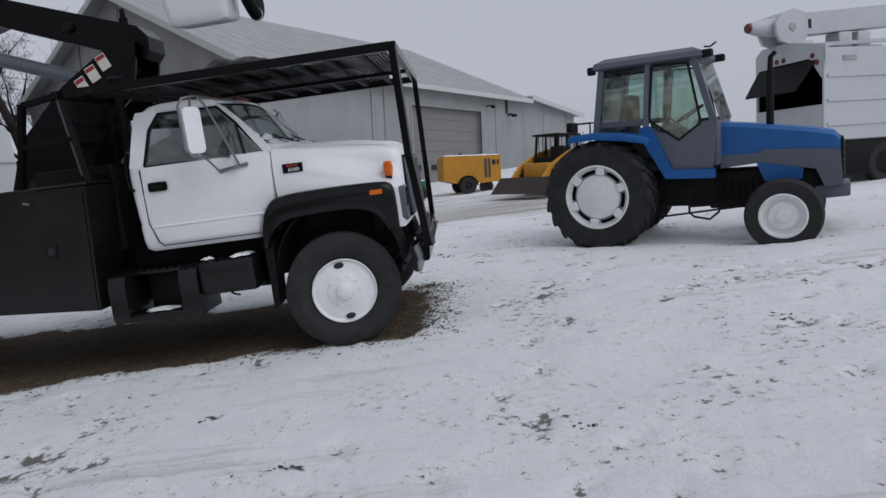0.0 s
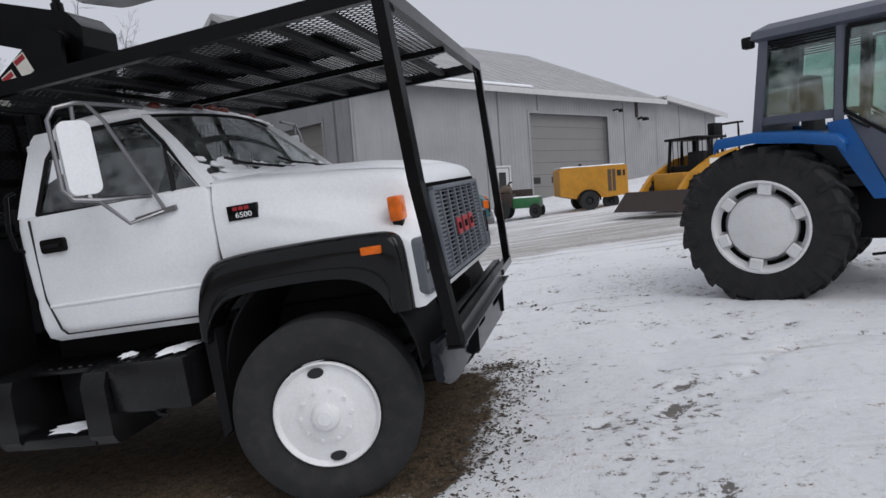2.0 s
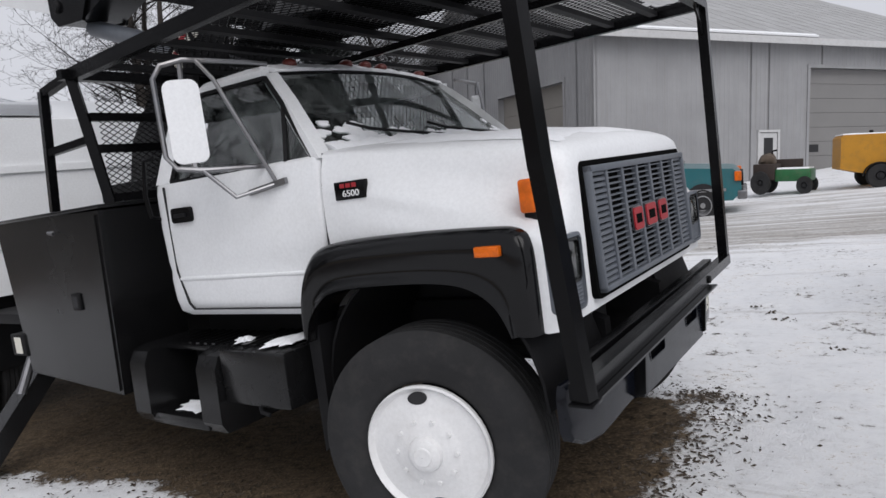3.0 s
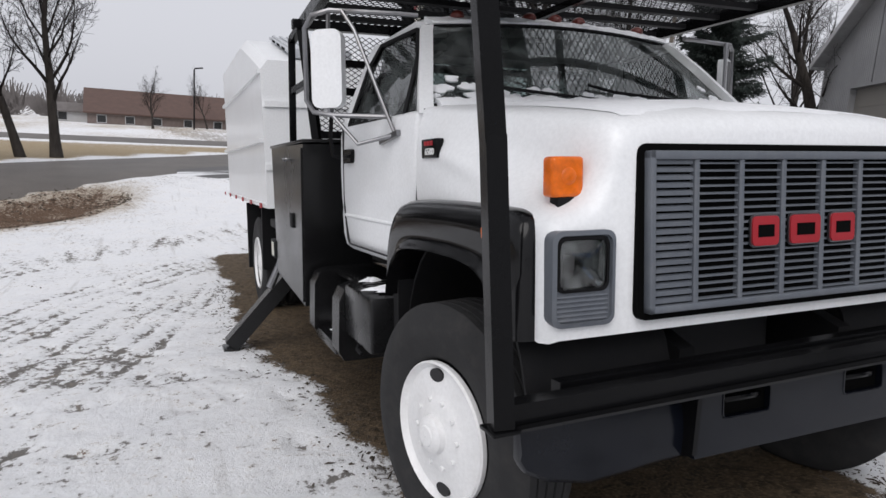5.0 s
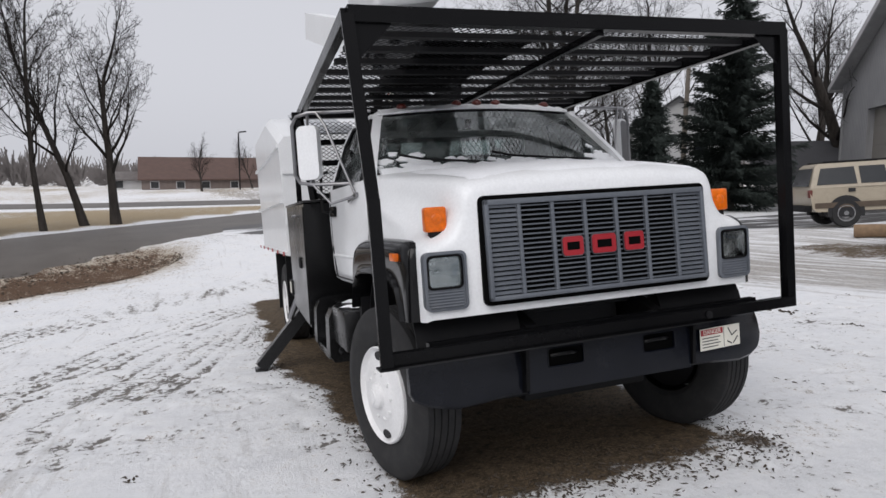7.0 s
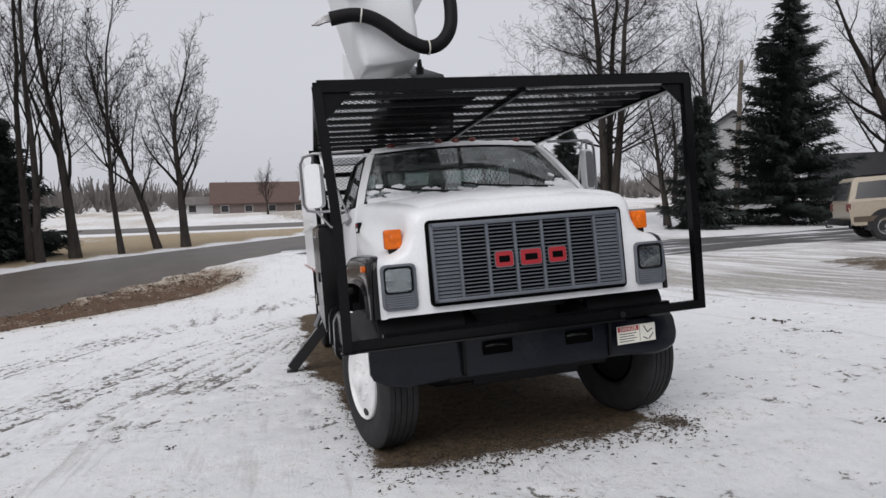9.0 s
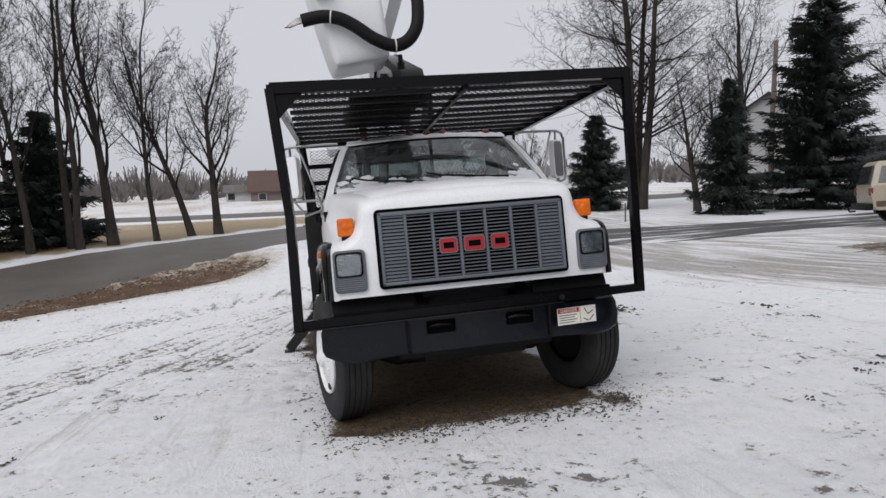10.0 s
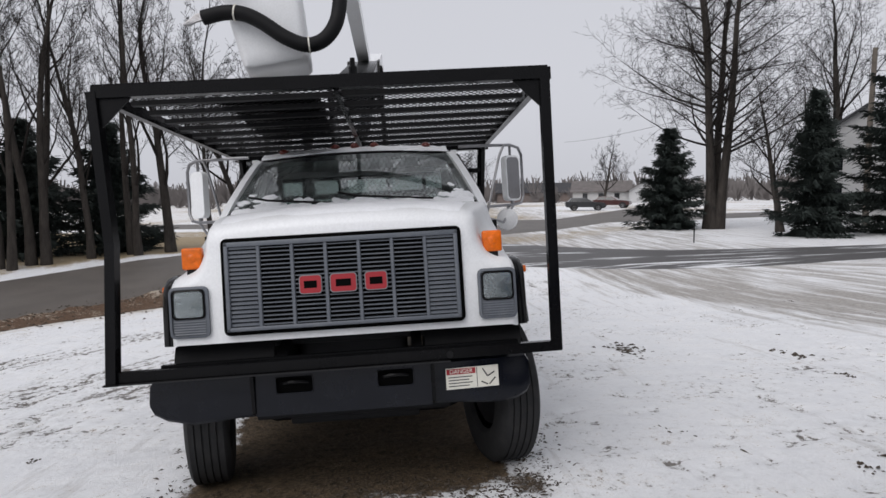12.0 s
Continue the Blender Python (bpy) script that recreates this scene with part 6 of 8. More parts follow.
# roof slabs with ribs, eaves trim and snow along the gutter
for sd in (0, 1):
    b = bmesh.new()
    y_e, y_r = (-0.55, GWID / 2) if sd == 0 else (GWID + 0.55, GWID / 2)
    slope = (PEAK - EAVE) / (GWID / 2)
    ze = EAVE - 0.55 * slope
    loft(b, [[(x, y_e, ze), (x, y_r, PEAK), (x, y_r, PEAK + 0.12), (x, y_e, ze + 0.12)] for x in (-0.65, LLEN + 0.35)])
    part("roof_slope", b, ROOFING, barn, "pale weathered metal roof")
    for k in range(int((LLEN + 1) / 0.9)):
        x = -0.55 + 0.9 * k
        b = bmesh.new()
        bar(b, (x, y_e, ze + 0.122), (x, y_r, PEAK + 0.122), 0.03, 0.014)
        part("roof_rib", b, ROOFING, barn)
    b = bmesh.new()
    bar(b, (-0.68, y_e, ze - 0.02), (-0.68, y_r, PEAK - 0.02), 0.06, 0.30)
    part("rake_board", b, TRIM, barn, "white rake board")
    b = bmesh.new()
    bar(b, (-0.66, y_e - 0.02 * (1 if sd == 0 else -1), ze - 0.02), (LLEN + 0.36, y_e - 0.02 * (1 if sd == 0 else -1), ze - 0.02), 0.06, 0.26)
    part("eave_board", b, TRIM, barn, "white eave board")
b = bmesh.new()
loft(b, [[(x, -0.52, z), (x, GWID - 0.3, z), (x, GWID - 0.3, z + 0.12), (x, -0.52, z + 0.12)] for x, z in ((LLEN + 0.2, EAVE - 0.02), (LLEN + LEAN + 0.35, EAVE - 0.85))])
part("lean_roof", b, ROOFING, barn)
b = bmesh.new()
bar(b, (LLEN + 0.36, -0.56, EAVE + 0.0), (LLEN + LEAN + 0.4, -0.56, EAVE - 0.83), 0.06, 0.30)
part("lean_rake", b, TRIM, barn)
b = bmesh.new()
loft(b, [[(1.5 + 0.8 * i, -0.5, EAVE - 0.08), (1.5 + 0.8 * i, -0.46 + 0.5 + 0.2 * noise.noise((i, 0, 0)), EAVE + 0.12), (1.5 + 0.8 * i, -0.3, EAVE + 0.09), (1.5 + 0.8 * i, -0.52, EAVE - 0.02)] for i in range(12)])
part("roof_snow", b, SNOW_LUMP, barn, "strip of snow along the eave")


def roller(u0, u1, z0, z1, face, mat, panels=6, lights=0):
    """A sectional door set back in its opening, with jambs and head."""
    d = part("roll_up_door", bmesh.new(), mat, barn, "sectional roll-up door set back in its frame")
    for k in range(panels):
        za, zb = z0 + (z1 - z0) * k / panels, z0 + (z1 - z0) * (k + 1) / panels - 0.012
        b = bmesh.new()
        loft(b, [[face(u, o, z) for u, z in ((u0, za), (u1, za), (u1, zb), (u0, zb))] for o in (-0.34, -0.28)])
        pn = part("door_panel", bevelled(b, 0.01, 1), mat, d)
        if lights and k == lights:
            for q in range(4):
                c = u0 + 0.35 + q * 1.45
                b = bmesh.new()
                loft(b, [[face(u, o, z) for u, z in ((c, za + 0.15), (c + 0.55, za + 0.15), (c + 0.55, zb - 0.12), (c, zb - 0.12))] for o in (-0.30, -0.268)])
                part("door_light", b, DARK, pn, "small dark window")
    for (ua, ub, za, zb) in ((u0 - 0.14, u0 + 0.0, z0, z1 + 0.14), (u1 - 0.0, u1 + 0.14, z0, z1 + 0.14), (u0 + 0.0, u1 - 0.0, z1, z1 + 0.14)):
        b = bmesh.new()
        loft(b, [[face(u, o, z) for u, z in ((ua, za), (ub, za), (ub, zb), (ua, zb))] for o in (-0.36, 0.035)])
        part("jamb", b, SIDING, d)
    return d


roller(BD[0], BD[1], 0.6, 5.40, long_face, DOORGREY, 8, 2)
roller(G1[0], G1[1], -0.2, 5.0, gable_face, TANDOOR)
roller(G2[0], G2[1], -0.4, 4.9, gable_face, TANDOOR)
b = bmesh.new()
loft(b, [[(u, -o, z) for u, z in ((7.80, 0.85), (8.72, 0.85), (8.72, 2.78), (7.80, 2.78))] for o in (-0.06, 0.0)])
pd = part("white_door", bevelled(b, 0.01), TRIM, barn, "white walk door with a dark window")
b = bmesh.new()
loft(b, [[(u, -o, z) for u, z in ((8.02, 1.75), (8.50, 1.75), (8.50, 2.58), (8.02, 2.58))] for o in (-0.01, 0.012)])
part("door_light", b, DARK, pd)
for u in (7.73, 8.79):
    b = bmesh.new()
    box(b, u - 0.05, u + 0.05, -0.04, 0.1, 0.6, 2.87)
    part("door_frame", b, TRIM, pd)
b = bmesh.new()
box(b, 7.68, 8.84, -0.05, 0.09, 2.80, 2.90)
part("door_frame", b, TRIM, pd)
for u, z, s in ((17.7, 5.75, 0.13), (20.2, 5.35, 0.2)):
    b = bmesh.new()
    tube(b, [(u, 0.05, z), (u, -0.25, z + 0.05), (u + 0.1, -0.40, z - 0.05)], s * 0.35, 8)
    lathe(b, [(0.001, 0.0), (s, 0.0), (s * 0.9, 0.14), (0.001, 0.2)], (u + 0.12, -0.42, z - 0.12), 12, "z")
    part("wall_lamp", b, BLACK_DULL, barn, "dark wall lamp")
# dark stain running down from the eave, built as a thin box
b = bmesh.new()
box(b, 19.9, 20.15, -0.06, 0.0, 5.45, 6.45)
part("vent_duct", b, RUST, barn, "dark stain strip below the eave")

# ---- paints of the yard's machines ----
BLUE = surf("blue_tractor_paint", (0.003, 0.092, 0.32), 0.38, var=0.2, scale=3, grime=0.18, grime_col=(0.03, 0.08, 0.15))
SLATE = surf("slate_grey_paint", (0.095, 0.105, 0.135), 0.45, var=0.12, grime=0.25, grime_col=(0.14, 0.13, 0.12))
YELLOW = surf("yellow_machine_paint", (0.52, 0.24, 0.012), 0.5, var=0.15, grime=0.35, grime_col=(0.16, 0.10, 0.04))
GREEN = surf("green_cart_paint", (0.02, 0.14, 0.045), 0.5, var=0.2, grime=0.3)
TEAL = surf("teal_pickup_paint", (0.012, 0.13, 0.15), 0.3, var=0.08, grime=0.15, coat=0.4)
TAN = surf("beige_car_paint", (0.40, 0.345, 0.265), 0.35, var=0.06, grime=0.25, coat=0.3)
BROWN_DIRT = surf("dirty_brown", (0.10, 0.075, 0.055), 0.85, var=0.3, scale=5, bumpy=0.3)
SILVER = surf("silver_rim", (0.42, 0.42, 0.43), 0.35, 0.8, var=0.15, grime=0.3)
PALE_GLASS = glass("cab_glass", (0.78, 0.90, 0.86), 0.03, 0.35, 2.2)
CAR_GLASS = surf("dark_car_glass", (0.012, 0.014, 0.016), 0.08, var=0.2, coat=0.5)


def simple_wheel(parent, x, y, R, ri, w, rim_mat, k=36, label="black tyre", lugs=0, dish=0.03):
    """A wheel whose outer side faces away from y = 0."""
    sd = 1 if y > 0 else -1
    b = bmesh.new()
    lathe(b, [(ri, -w / 2 + 0.02), (ri + 0.02, -w / 2), (R - 0.06 * R, -w / 2 - 0.01), (R - 0.015, -w / 2 + 0.03), (R, -w / 2 + 0.05), (R, w / 2 - 0.05), (R - 0.015, w / 2 - 0.03), (R - 0.06 * R, w / 2 + 0.01), (ri + 0.02, w / 2), (ri, w / 2 - 0.02)], (x, y, R), k)
    ty = part("tyre", b, RUBBER, parent, label)
    for i in range(lugs):
        a = 2 * math.pi * i / lugs
        for h in (-1, 1):
            aa = a + (math.pi / lugs if h > 0 else 0)
            b = bmesh.new()
            rings = []
            for u, off in ((0.0, 0.0), (0.5, 0.10), (1.0, 0.22)):
                ang = aa + off
                yy = y + h * (0.01 + u * (w / 2 + 0.008))
                rr = R + 0.045 - 0.028 * u * u
                rings.append([(x + r * math.cos(ang + d), yy, R + r * math.sin(ang + d)) for r, d in ((R - 0.05 - 0.09 * u, -0.042), (rr, -0.032), (rr, 0.032), (R - 0.05 - 0.09 * u, 0.042))])
            loft(b, rings)
            part("lug", b, RUBBER, ty)
    b = bmesh.new()
    f = y + sd * w / 2
    lathe(b, [(ri + 0.005, f - sd * 0.06), (ri + 0.012, f), (ri - 0.01, f + sd * 0.004), (ri - 0.03, f - sd * 0.05), (ri * 0.72, f - sd * (dish + 0.05)), (ri * 0.6, f - sd * dish), (ri * 0.3, f - sd * dish), (ri * 0.28, f - sd * (dish - 0.03)), (0.001, f - sd * (dish - 0.03))], (x, y * 0, R), k)
    rim = part("rim", b, rim_mat, ty, "painted steel rim")
    return ty, rim


# ---- blue tractor ----
def blue_tractor():
    t = thing("tractor", "blue two-wheel-drive farm tractor with a slate grey cab and white rims", "tractor", on_land(3.5, 3.45, -28, -0.03) @ Matrix.Scale(1.025, 4))
    RZ_, RR_ = 0.755, 0.755
    for sd in (-1, 1):
        ty, rim = simple_wheel(t, 0.0, sd * 0.68, RR_, 0.445, 0.46, RIM, 48, "deeply lugged black rear tyre", 20, 0.10)
        for k in range(6):
            a = radians(60 * k + 20)
            b = bmesh.new()
            box(b, -0.055, 0.055, -0.03, 0.02, -0.06, 0.06, Matrix.Translation((0.372 * math.cos(a), sd * 0.872, RZ_ + 0.372 * math.sin(a))) @ pose(0, 0, 0, 0, math.degrees(-a), 0))
            part("rim_lug", bevelled(b, 0.01, 1), RIM, rim)
            b = bmesh.new()
            arc = [radians(60 * k + 50 + o) for o in (-16, -8, 0, 8, 16)]
            loft(b, [[(r * math.cos(q), sd * y_, RZ_ + r * math.sin(q)) for r, y_ in ((0.345, 0.845), (0.385, 0.835), (0.385, 0.82), (0.345, 0.82))] for q in arc])
            part("rim_gap", b, VOID, rim, "dark opening in the rim")
        b = bmesh.new()
        lathe(b, [(0.001, sd * 0.885), (0.27, sd * 0.885), (0.31, sd * 0.865), (0.33, sd * 0.81)], (0.0, 0, RZ_), 32)
        part("wheel_disc", b, RIM, rim, "white dusty wheel disc")
        fw, frim = simple_wheel(t, 2.36, sd * 0.68, 0.462, 0.275, 0.30, RIM, 36, "ribbed black front tyre", 0, 0.03)
        fw.matrix_local = Matrix.Translation((0, 0, -0.055))
        # flat fender plate that runs down into the sill
        b = bmesh.new()
        rings = [[(x, sd * 0.48, z), (x, sd * 0.92, z), (x, sd * 0.935, z - 0.03), (x, sd * 0.935, z - 0.10), (x, sd * 0.90, z - 0.10), (x, sd * 0.90, z - 0.04), (x, sd * 0.48, z - 0.04)] for x, z in ((-0.36, 1.60), (-0.33, 1.645), (0.0, 1.665), (0.40, 1.62), (0.70, 1.56), (0.76, 1.50))]
        loft(b, rings)
        part("fender", b, BLUE, t, "flat blue rear fender")
        b = bmesh.new()
        prism(b, [(0.60, 1.57), (0.76, 1.58), (1.02, 0.97), (1.56, 0.95), (1.56, 0.855), (0.93, 0.875), (0.62, 1.42)], sd * 0.64, sd * 0.76)
        part("sill_panel", bevelled(b, 0.02), BLUE, t, "blue sill panel")
        b = bmesh.new()
        prism(b, [(0.74, 1.62), (1.10, 1.36), (1.40, 1.58), (1.60, 1.60), (1.53, 0.96), (1.03, 0.97)], sd * 0.62, sd * 0.70)
        part("cab_lower", bevelled(b, 0.015), SLATE, t, "slate grey lower door")
        for p, q, w in (((-0.02, 1.54), (0.10, 2.42), 0.13), ((0.67, 1.50), (0.74, 2.42), 0.09), ((1.56, 1.56), (1.33, 2.42), 0.08), ((-0.02, 1.66), (0.70, 1.64), 0.06)):
            b = bmesh.new()
            bar(b, (p[0], sd * 0.67, p[1]), (q[0], sd * 0.65, q[1]), w, 0.08)
            part("cab_pillar", bevelled(b, 0.012), SLATE, t)
        q = [(0.73, 1.66), (1.11, 1.36), (1.40, 1.57), (1.26, 2.36), (0.80, 2.38)]
        b = bmesh.new()
        prism(b, q, sd * 0.655, sd * 0.66)
        part("door_glass", b, PALE_GLASS, t, "misted door glass").visible_shadow = False
        b = bmesh.new()
        for i in range(len(q)):
            bar(b, (q[i][0], sd * 0.695, q[i][1]), (q[(i + 1) % len(q)][0], sd * 0.69, q[(i + 1) % len(q)][1]), 0.022, 0.03)
        part("door_seal", b, BLACK_DULL, t)
        b = bmesh.new()
        tube(b, [(0.76, sd * 0.70, 1.60), (0.84, sd * 0.72, 1.53), (0.92, sd * 0.70, 1.48)], 0.012, 6)
        part("door_handle", b, BLACK_DULL, t)
        b = bmesh.new()
        prism(b, [(0.06, 1.68), (0.64, 1.66), (0.70, 2.30), (0.16, 2.30)], sd * 0.64, sd * 0.645)
        part("side_glass", b, PALE_GLASS, t).visible_shadow = False
        for k in range(4):
            b = bmesh.new()
            bar(b, (0.14, sd * 0.672, 2.315 + 0.025 * k), (0.70, sd * 0.672, 2.315 + 0.025 * k), 0.012, 0.014)
            part("vent_slat", b, BLACK_DULL, t)
    b = bmesh.new()
    loft(b, [[(x, y, z) for x, y in ((0.0 + i, -0.76 + i), (1.45 - i, -0.72 + i), (1.45 - i, 0.72 - i), (0.0 + i, 0.76 - i))] for z, i in ((2.40, 0.05), (2.43, 0.0), (2.50, 0.02), (2.56, 0.14))])
    part("roof", bevelled(b, 0.03, 2), SLATE, t, "slate grey cab roof")
    for y in (-0.60, 0.55):
        part("work_lamp", bbox(1.42, 1.56, y - 0.08, y + 0.08, 2.40, 2.50, 0.02), BLACK_DULL, t)
        part("work_lamp", bbox(-0.08, 0.02, y - 0.16, y - 0.04, 2.36, 2.47, 0.02), BLACK_DULL, t)
    b = bmesh.new()
    tube(b, [(1.46, -0.60, 2.54), (1.54, -0.68, 2.52), (1.62, -0.70, 2.56)], 0.012, 6)
    part("aerial_bar", b, BLACK_DULL, t)
    for q in ([(1.62, -0.60, 1.58), (1.62, 0.60, 1.58), (1.38, 0.58, 2.42), (1.38, -0.58, 2.42)], [(-0.02, -0.6, 1.68), (-0.02, 0.6, 1.68), (0.10, 0.58, 2.40), (0.10, -0.58, 2.40)]):
        b = bmesh.new()
        loft(b, [q, [(a + 0.006, c, d) for a, c, d in q]])
        part("windscreen", b, PALE_GLASS, t, "pale green cab glass").visible_shadow = False
    part("cab_floor", bbox(0.0, 1.55, -0.62, 0.62, 0.96, 1.04, 0.01), DARK, t)
    part("cab_bulkhead", bbox(1.52, 1.60, -0.62, 0.62, 0.98, 1.58, 0.02), SLATE, t)
    part("cab_back", bbox(-0.05, 0.02, -0.62, 0.62, 1.0, 1.68, 0.02), SLATE, t)
    part("dash_panel", bbox(1.28, 1.54, -0.30, 0.30, 1.0, 1.62, 0.03), DARK, t)
    part("driver_seat", bevelled(box_bm(0.35, 0.80, -0.24, 0.24, 1.10, 1.50), 0.05), SEAT, t)
    part("seat_back", bevelled(box_bm(0.26, 0.40, -0.24, 0.24, 1.45, 2.05), 0.05), SEAT, t)
    b = bmesh.new()
    tube(b, [(0.2 * math.cos(a), 0.2 * math.sin(a), 0) for a in [2 * math.pi * i / 20 for i in range(21)]], 0.014, 6)
    part("steering_wheel", b, DARK, t, m=Matrix.Translation((1.15, 0, 1.70)) @ pose(0, 0, 0, 0, -30, 0))
    b = bmesh.new()
    loft(b, [[(x, y, z) for y, z in ((-w, z0), (-w, z1 - 0.05), (-w + 0.05, z1), (w - 0.05, z1), (w, z1 - 0.05), (w, z0))] for x, w, z0, z1 in ((1.56, 0.34, 1.06, 1.54), (2.1, 0.33, 1.01, 1.42), (2.70, 0.32, 0.96, 1.27), (2.92, 0.31, 0.93, 1.20), (2.99, 0.28, 0.92, 1.12))])
    part("hood", bevelled(b, 0.012), BLUE, t, "blue engine hood")
    b = bmesh.new()
    prism(b, [(1.58, 1.08), (2.05, 1.05), (2.12, 1.09), (2.80, 1.00), (2.99, 0.96), (3.02, 0.62), (2.82, 0.60), (2.72, 0.80), (2.10, 0.93), (1.58, 0.92)], -0.35, 0.35)
    part("side_panel", bevelled(b, 0.012), SLATE, t, "slate grey engine side panel")
    b = bmesh.new()
    prism(b, [(2.02, 0.94), (2.58, 0.86), (2.56, 0.72), (2.12, 0.74)], -0.345, 0.345)
    part("lower_panel", bevelled(b, 0.01), BLUE, t)
    part("front_grille", bbox(2.99, 3.03, -0.24, 0.24, 0.66, 1.10, 0.01), BLACK_DULL, t)
    for k in range(6):
        part("grille_slat", bbox(3.03, 3.04, -0.23, 0.23, 0.69 + 0.065 * k, 0.72 + 0.065 * k, 0.003, 1), SLATE, t)
    part("front_weight", bbox(2.70, 3.10, -0.30, 0.30, 0.45, 0.62, 0.02), SLATE, t)
    b = bmesh.new()
    tube(b, [(2.18, -0.10, 1.35), (2.19, -0.10, 2.10)], 0.05, 12)
    tube(b, [(2.19, -0.10, 2.10), (2.20, -0.10, 2.28), (2.26, -0.10, 2.33)], 0.034, 10)
    part("exhaust_pipe", b, BLACK_DULL, t, "black upright exhaust")
    part("engine", bbox(1.4, 2.8, -0.24, 0.24, 0.45, 0.98, 0.04), BLACK_DULL, t)
    part("gearbox", bbox(-0.20, 1.50, -0.25, 0.25, 0.50, 1.0, 0.05), BLACK_DULL, t)
    for k in range(9):
        b = bmesh.new()
        tube(b, [(1.58 + 0.09 * k, -0.25, 0.58), (1.58 + 0.09 * k, -0.27, 0.84)], 0.026, 6)
        part("engine_rib", b, BLACK_DULL, t)
    b = bmesh.new()
    tube(b, [(2.36, -0.62, 0.40), (2.36, 0.62, 0.40)], 0.05, 8)
    tube(b, [(0.0, -0.66, RZ_), (0.0, 0.66, RZ_)], 0.09, 10)
    part("axle", b, BLACK_DULL, t)
    b = bmesh.new()
    tube(b, [(1.20, -0.60, 0.80), (1.20, -0.62, 0.46), (1.26, -0.62, 0.40), (1.46, -0.62, 0.36), (1.58, -0.62, 0.46), (1.60, -0.6, 0.56), (1.20, -0.6, 0.54)], 0.016, 8)
    tube(b, [(0.85, -0.5, 0.40), (1.9, -0.4, 0.50)], 0.015, 6)
    part("step", b, BLACK_DULL, t, "bent steel step")
    # the cab and the hood stand higher than the running gear
    for ob in t.children:
        if ob.name.split(".")[0] not in ("tyre", "fender", "axle", "gearbox", "engine", "engine_rib", "step"):
            for v in ob.data.vertices:
                v.co.z += 0.10 * fade(0.6, 1.0, v.co.z) + 0.075 * max(0, v.co.x - 1.5)
    return t


blue_tractor()


# ---- white bucket truck behind the tractor ----


def white_chip_truck():
    t = thing("chip_truck", "white chip-body bucket truck with its dark tail opening", "truck", on_land(10.1, 9.94, 15.4))
    # x runs forward from the tail, y from the near side
    # the roof plate is lengthened over the whole body to darken its inside
    for name, q in (("side_wall", (0.0, 4.6, 0.0, 0.06, 1.15, 3.42)), ("side_wall", (0.0, 4.6, 2.40, 2.46, 1.15, 3.42)), ("front_wall", (4.54, 4.6, 0.063, 2.397, 1.15, 3.42)), ("floor_plate", (0.05, 4.535, 0.063, 2.397, 1.15, 1.22)), ("roof_plate", (0.05, 4.535, 0.063, 2.397, 3.36, 3.42))):
        part(name, bbox(*q, 0.01, 1), DULL_WHITE, t)
    # black sheets that paint in the shade inside the chip body
    for q in ((0.06, 4.5, 0.064, 0.074, 1.23, 3.35), (0.06, 4.5, 2.386, 2.396, 1.23, 3.35), (4.51, 4.53, 0.08, 2.38, 1.23, 3.35), (0.06, 4.5, 0.08, 2.38, 3.33, 3.35), (0.06, 4.5, 0.08, 2.38, 1.225, 1.24)):
        part("lining", bbox(*q, 0.002, 1), BLACK_DULL, t, "black sheet put in for the shaded interior")
    b = bmesh.new()
    prism(b, [(0.06, 1.15), (2.40, 1.15), (2.40, 2.05), (0.06, 2.05)], -0.02, 0.04, "x")
    part("tailgate", bevelled(b, 0.01), DULL_WHITE, t, "white lower tailgate")
    b = bmesh.new()
    prism(b, [(0.06, 3.42), (2.40, 3.42), (2.40, 2.90), (2.1, 2.85), (1.85, 3.22), (0.45, 3.22), (0.06, 2.70)], -0.02, 0.04, "x")
    part("tail_header", b, DULL_WHITE, t)
    b = bmesh.new()
    loft(b, [[(-0.55, 0.35, 2.45), (-0.55, 2.2, 2.45), (-0.52, 2.2, 2.42), (-0.52, 0.35, 2.42)], [(0.0, 0.25, 3.20), (0.0, 2.3, 3.20), (0.03, 2.3, 3.16), (0.03, 0.25, 3.16)]])
    part("tail_flap", b, BLACK_DULL, t, "black rubber tail flap propped open")
    for y, z in ((0.2, 3.1), (0.35, 3.28), (1.35, 3.32), (1.6, 3.32), (2.2, 3.05), (2.3, 2.86)):
        b = bmesh.new()
        lathe(b, [(0.001, -0.045), (0.06, -0.045), (0.07, -0.02), (0.07, 0.0)], (0, y, z), 14, "x")
        part("tail_lamp", b, RED_LENS, t, "round red tail lamp")
    b = bmesh.new()
    prism(b, [(-0.05, 3.05), (-0.05, 3.5), (1.2, 3.75), (2.2, 3.75), (2.46, 3.55), (2.46, 3.42), (0.0, 3.42)], 0.0, 0.08, "x")
    part("top_rail", b, DULL_WHITE, t)
    for k in range(3):
        part("side_rib", bbox(0.1, 4.5, -0.03, 0.0, 1.5 + 0.6 * k, 1.58 + 0.6 * k, 0.006, 1), DULL_WHITE, t)
    part("side_vent", bbox(0.55, 0.95, -0.02, 0.0, 3.1, 3.22, 0.004, 1), SILVER, t)
    part("reflector", bbox(0.3, 0.55, -0.012, 0.0, 1.2, 1.26, 0.002, 1), RED, t)
    part("under_frame", bbox(0.1, 7.5, 0.55, 1.9, 0.65, 1.12, 0.02), BLACK_DULL, t)
    # black boards added to darken the view under the body
    part("rear_skirt", bbox(0.1, 0.2, 0.16, 2.35, 0.22, 1.12, 0.01), BLACK_DULL, t)
    part("side_skirt", bbox(0.15, 4.4, 0.05, 0.15, 0.22, 1.14, 0.01), BLACK_DULL, t)
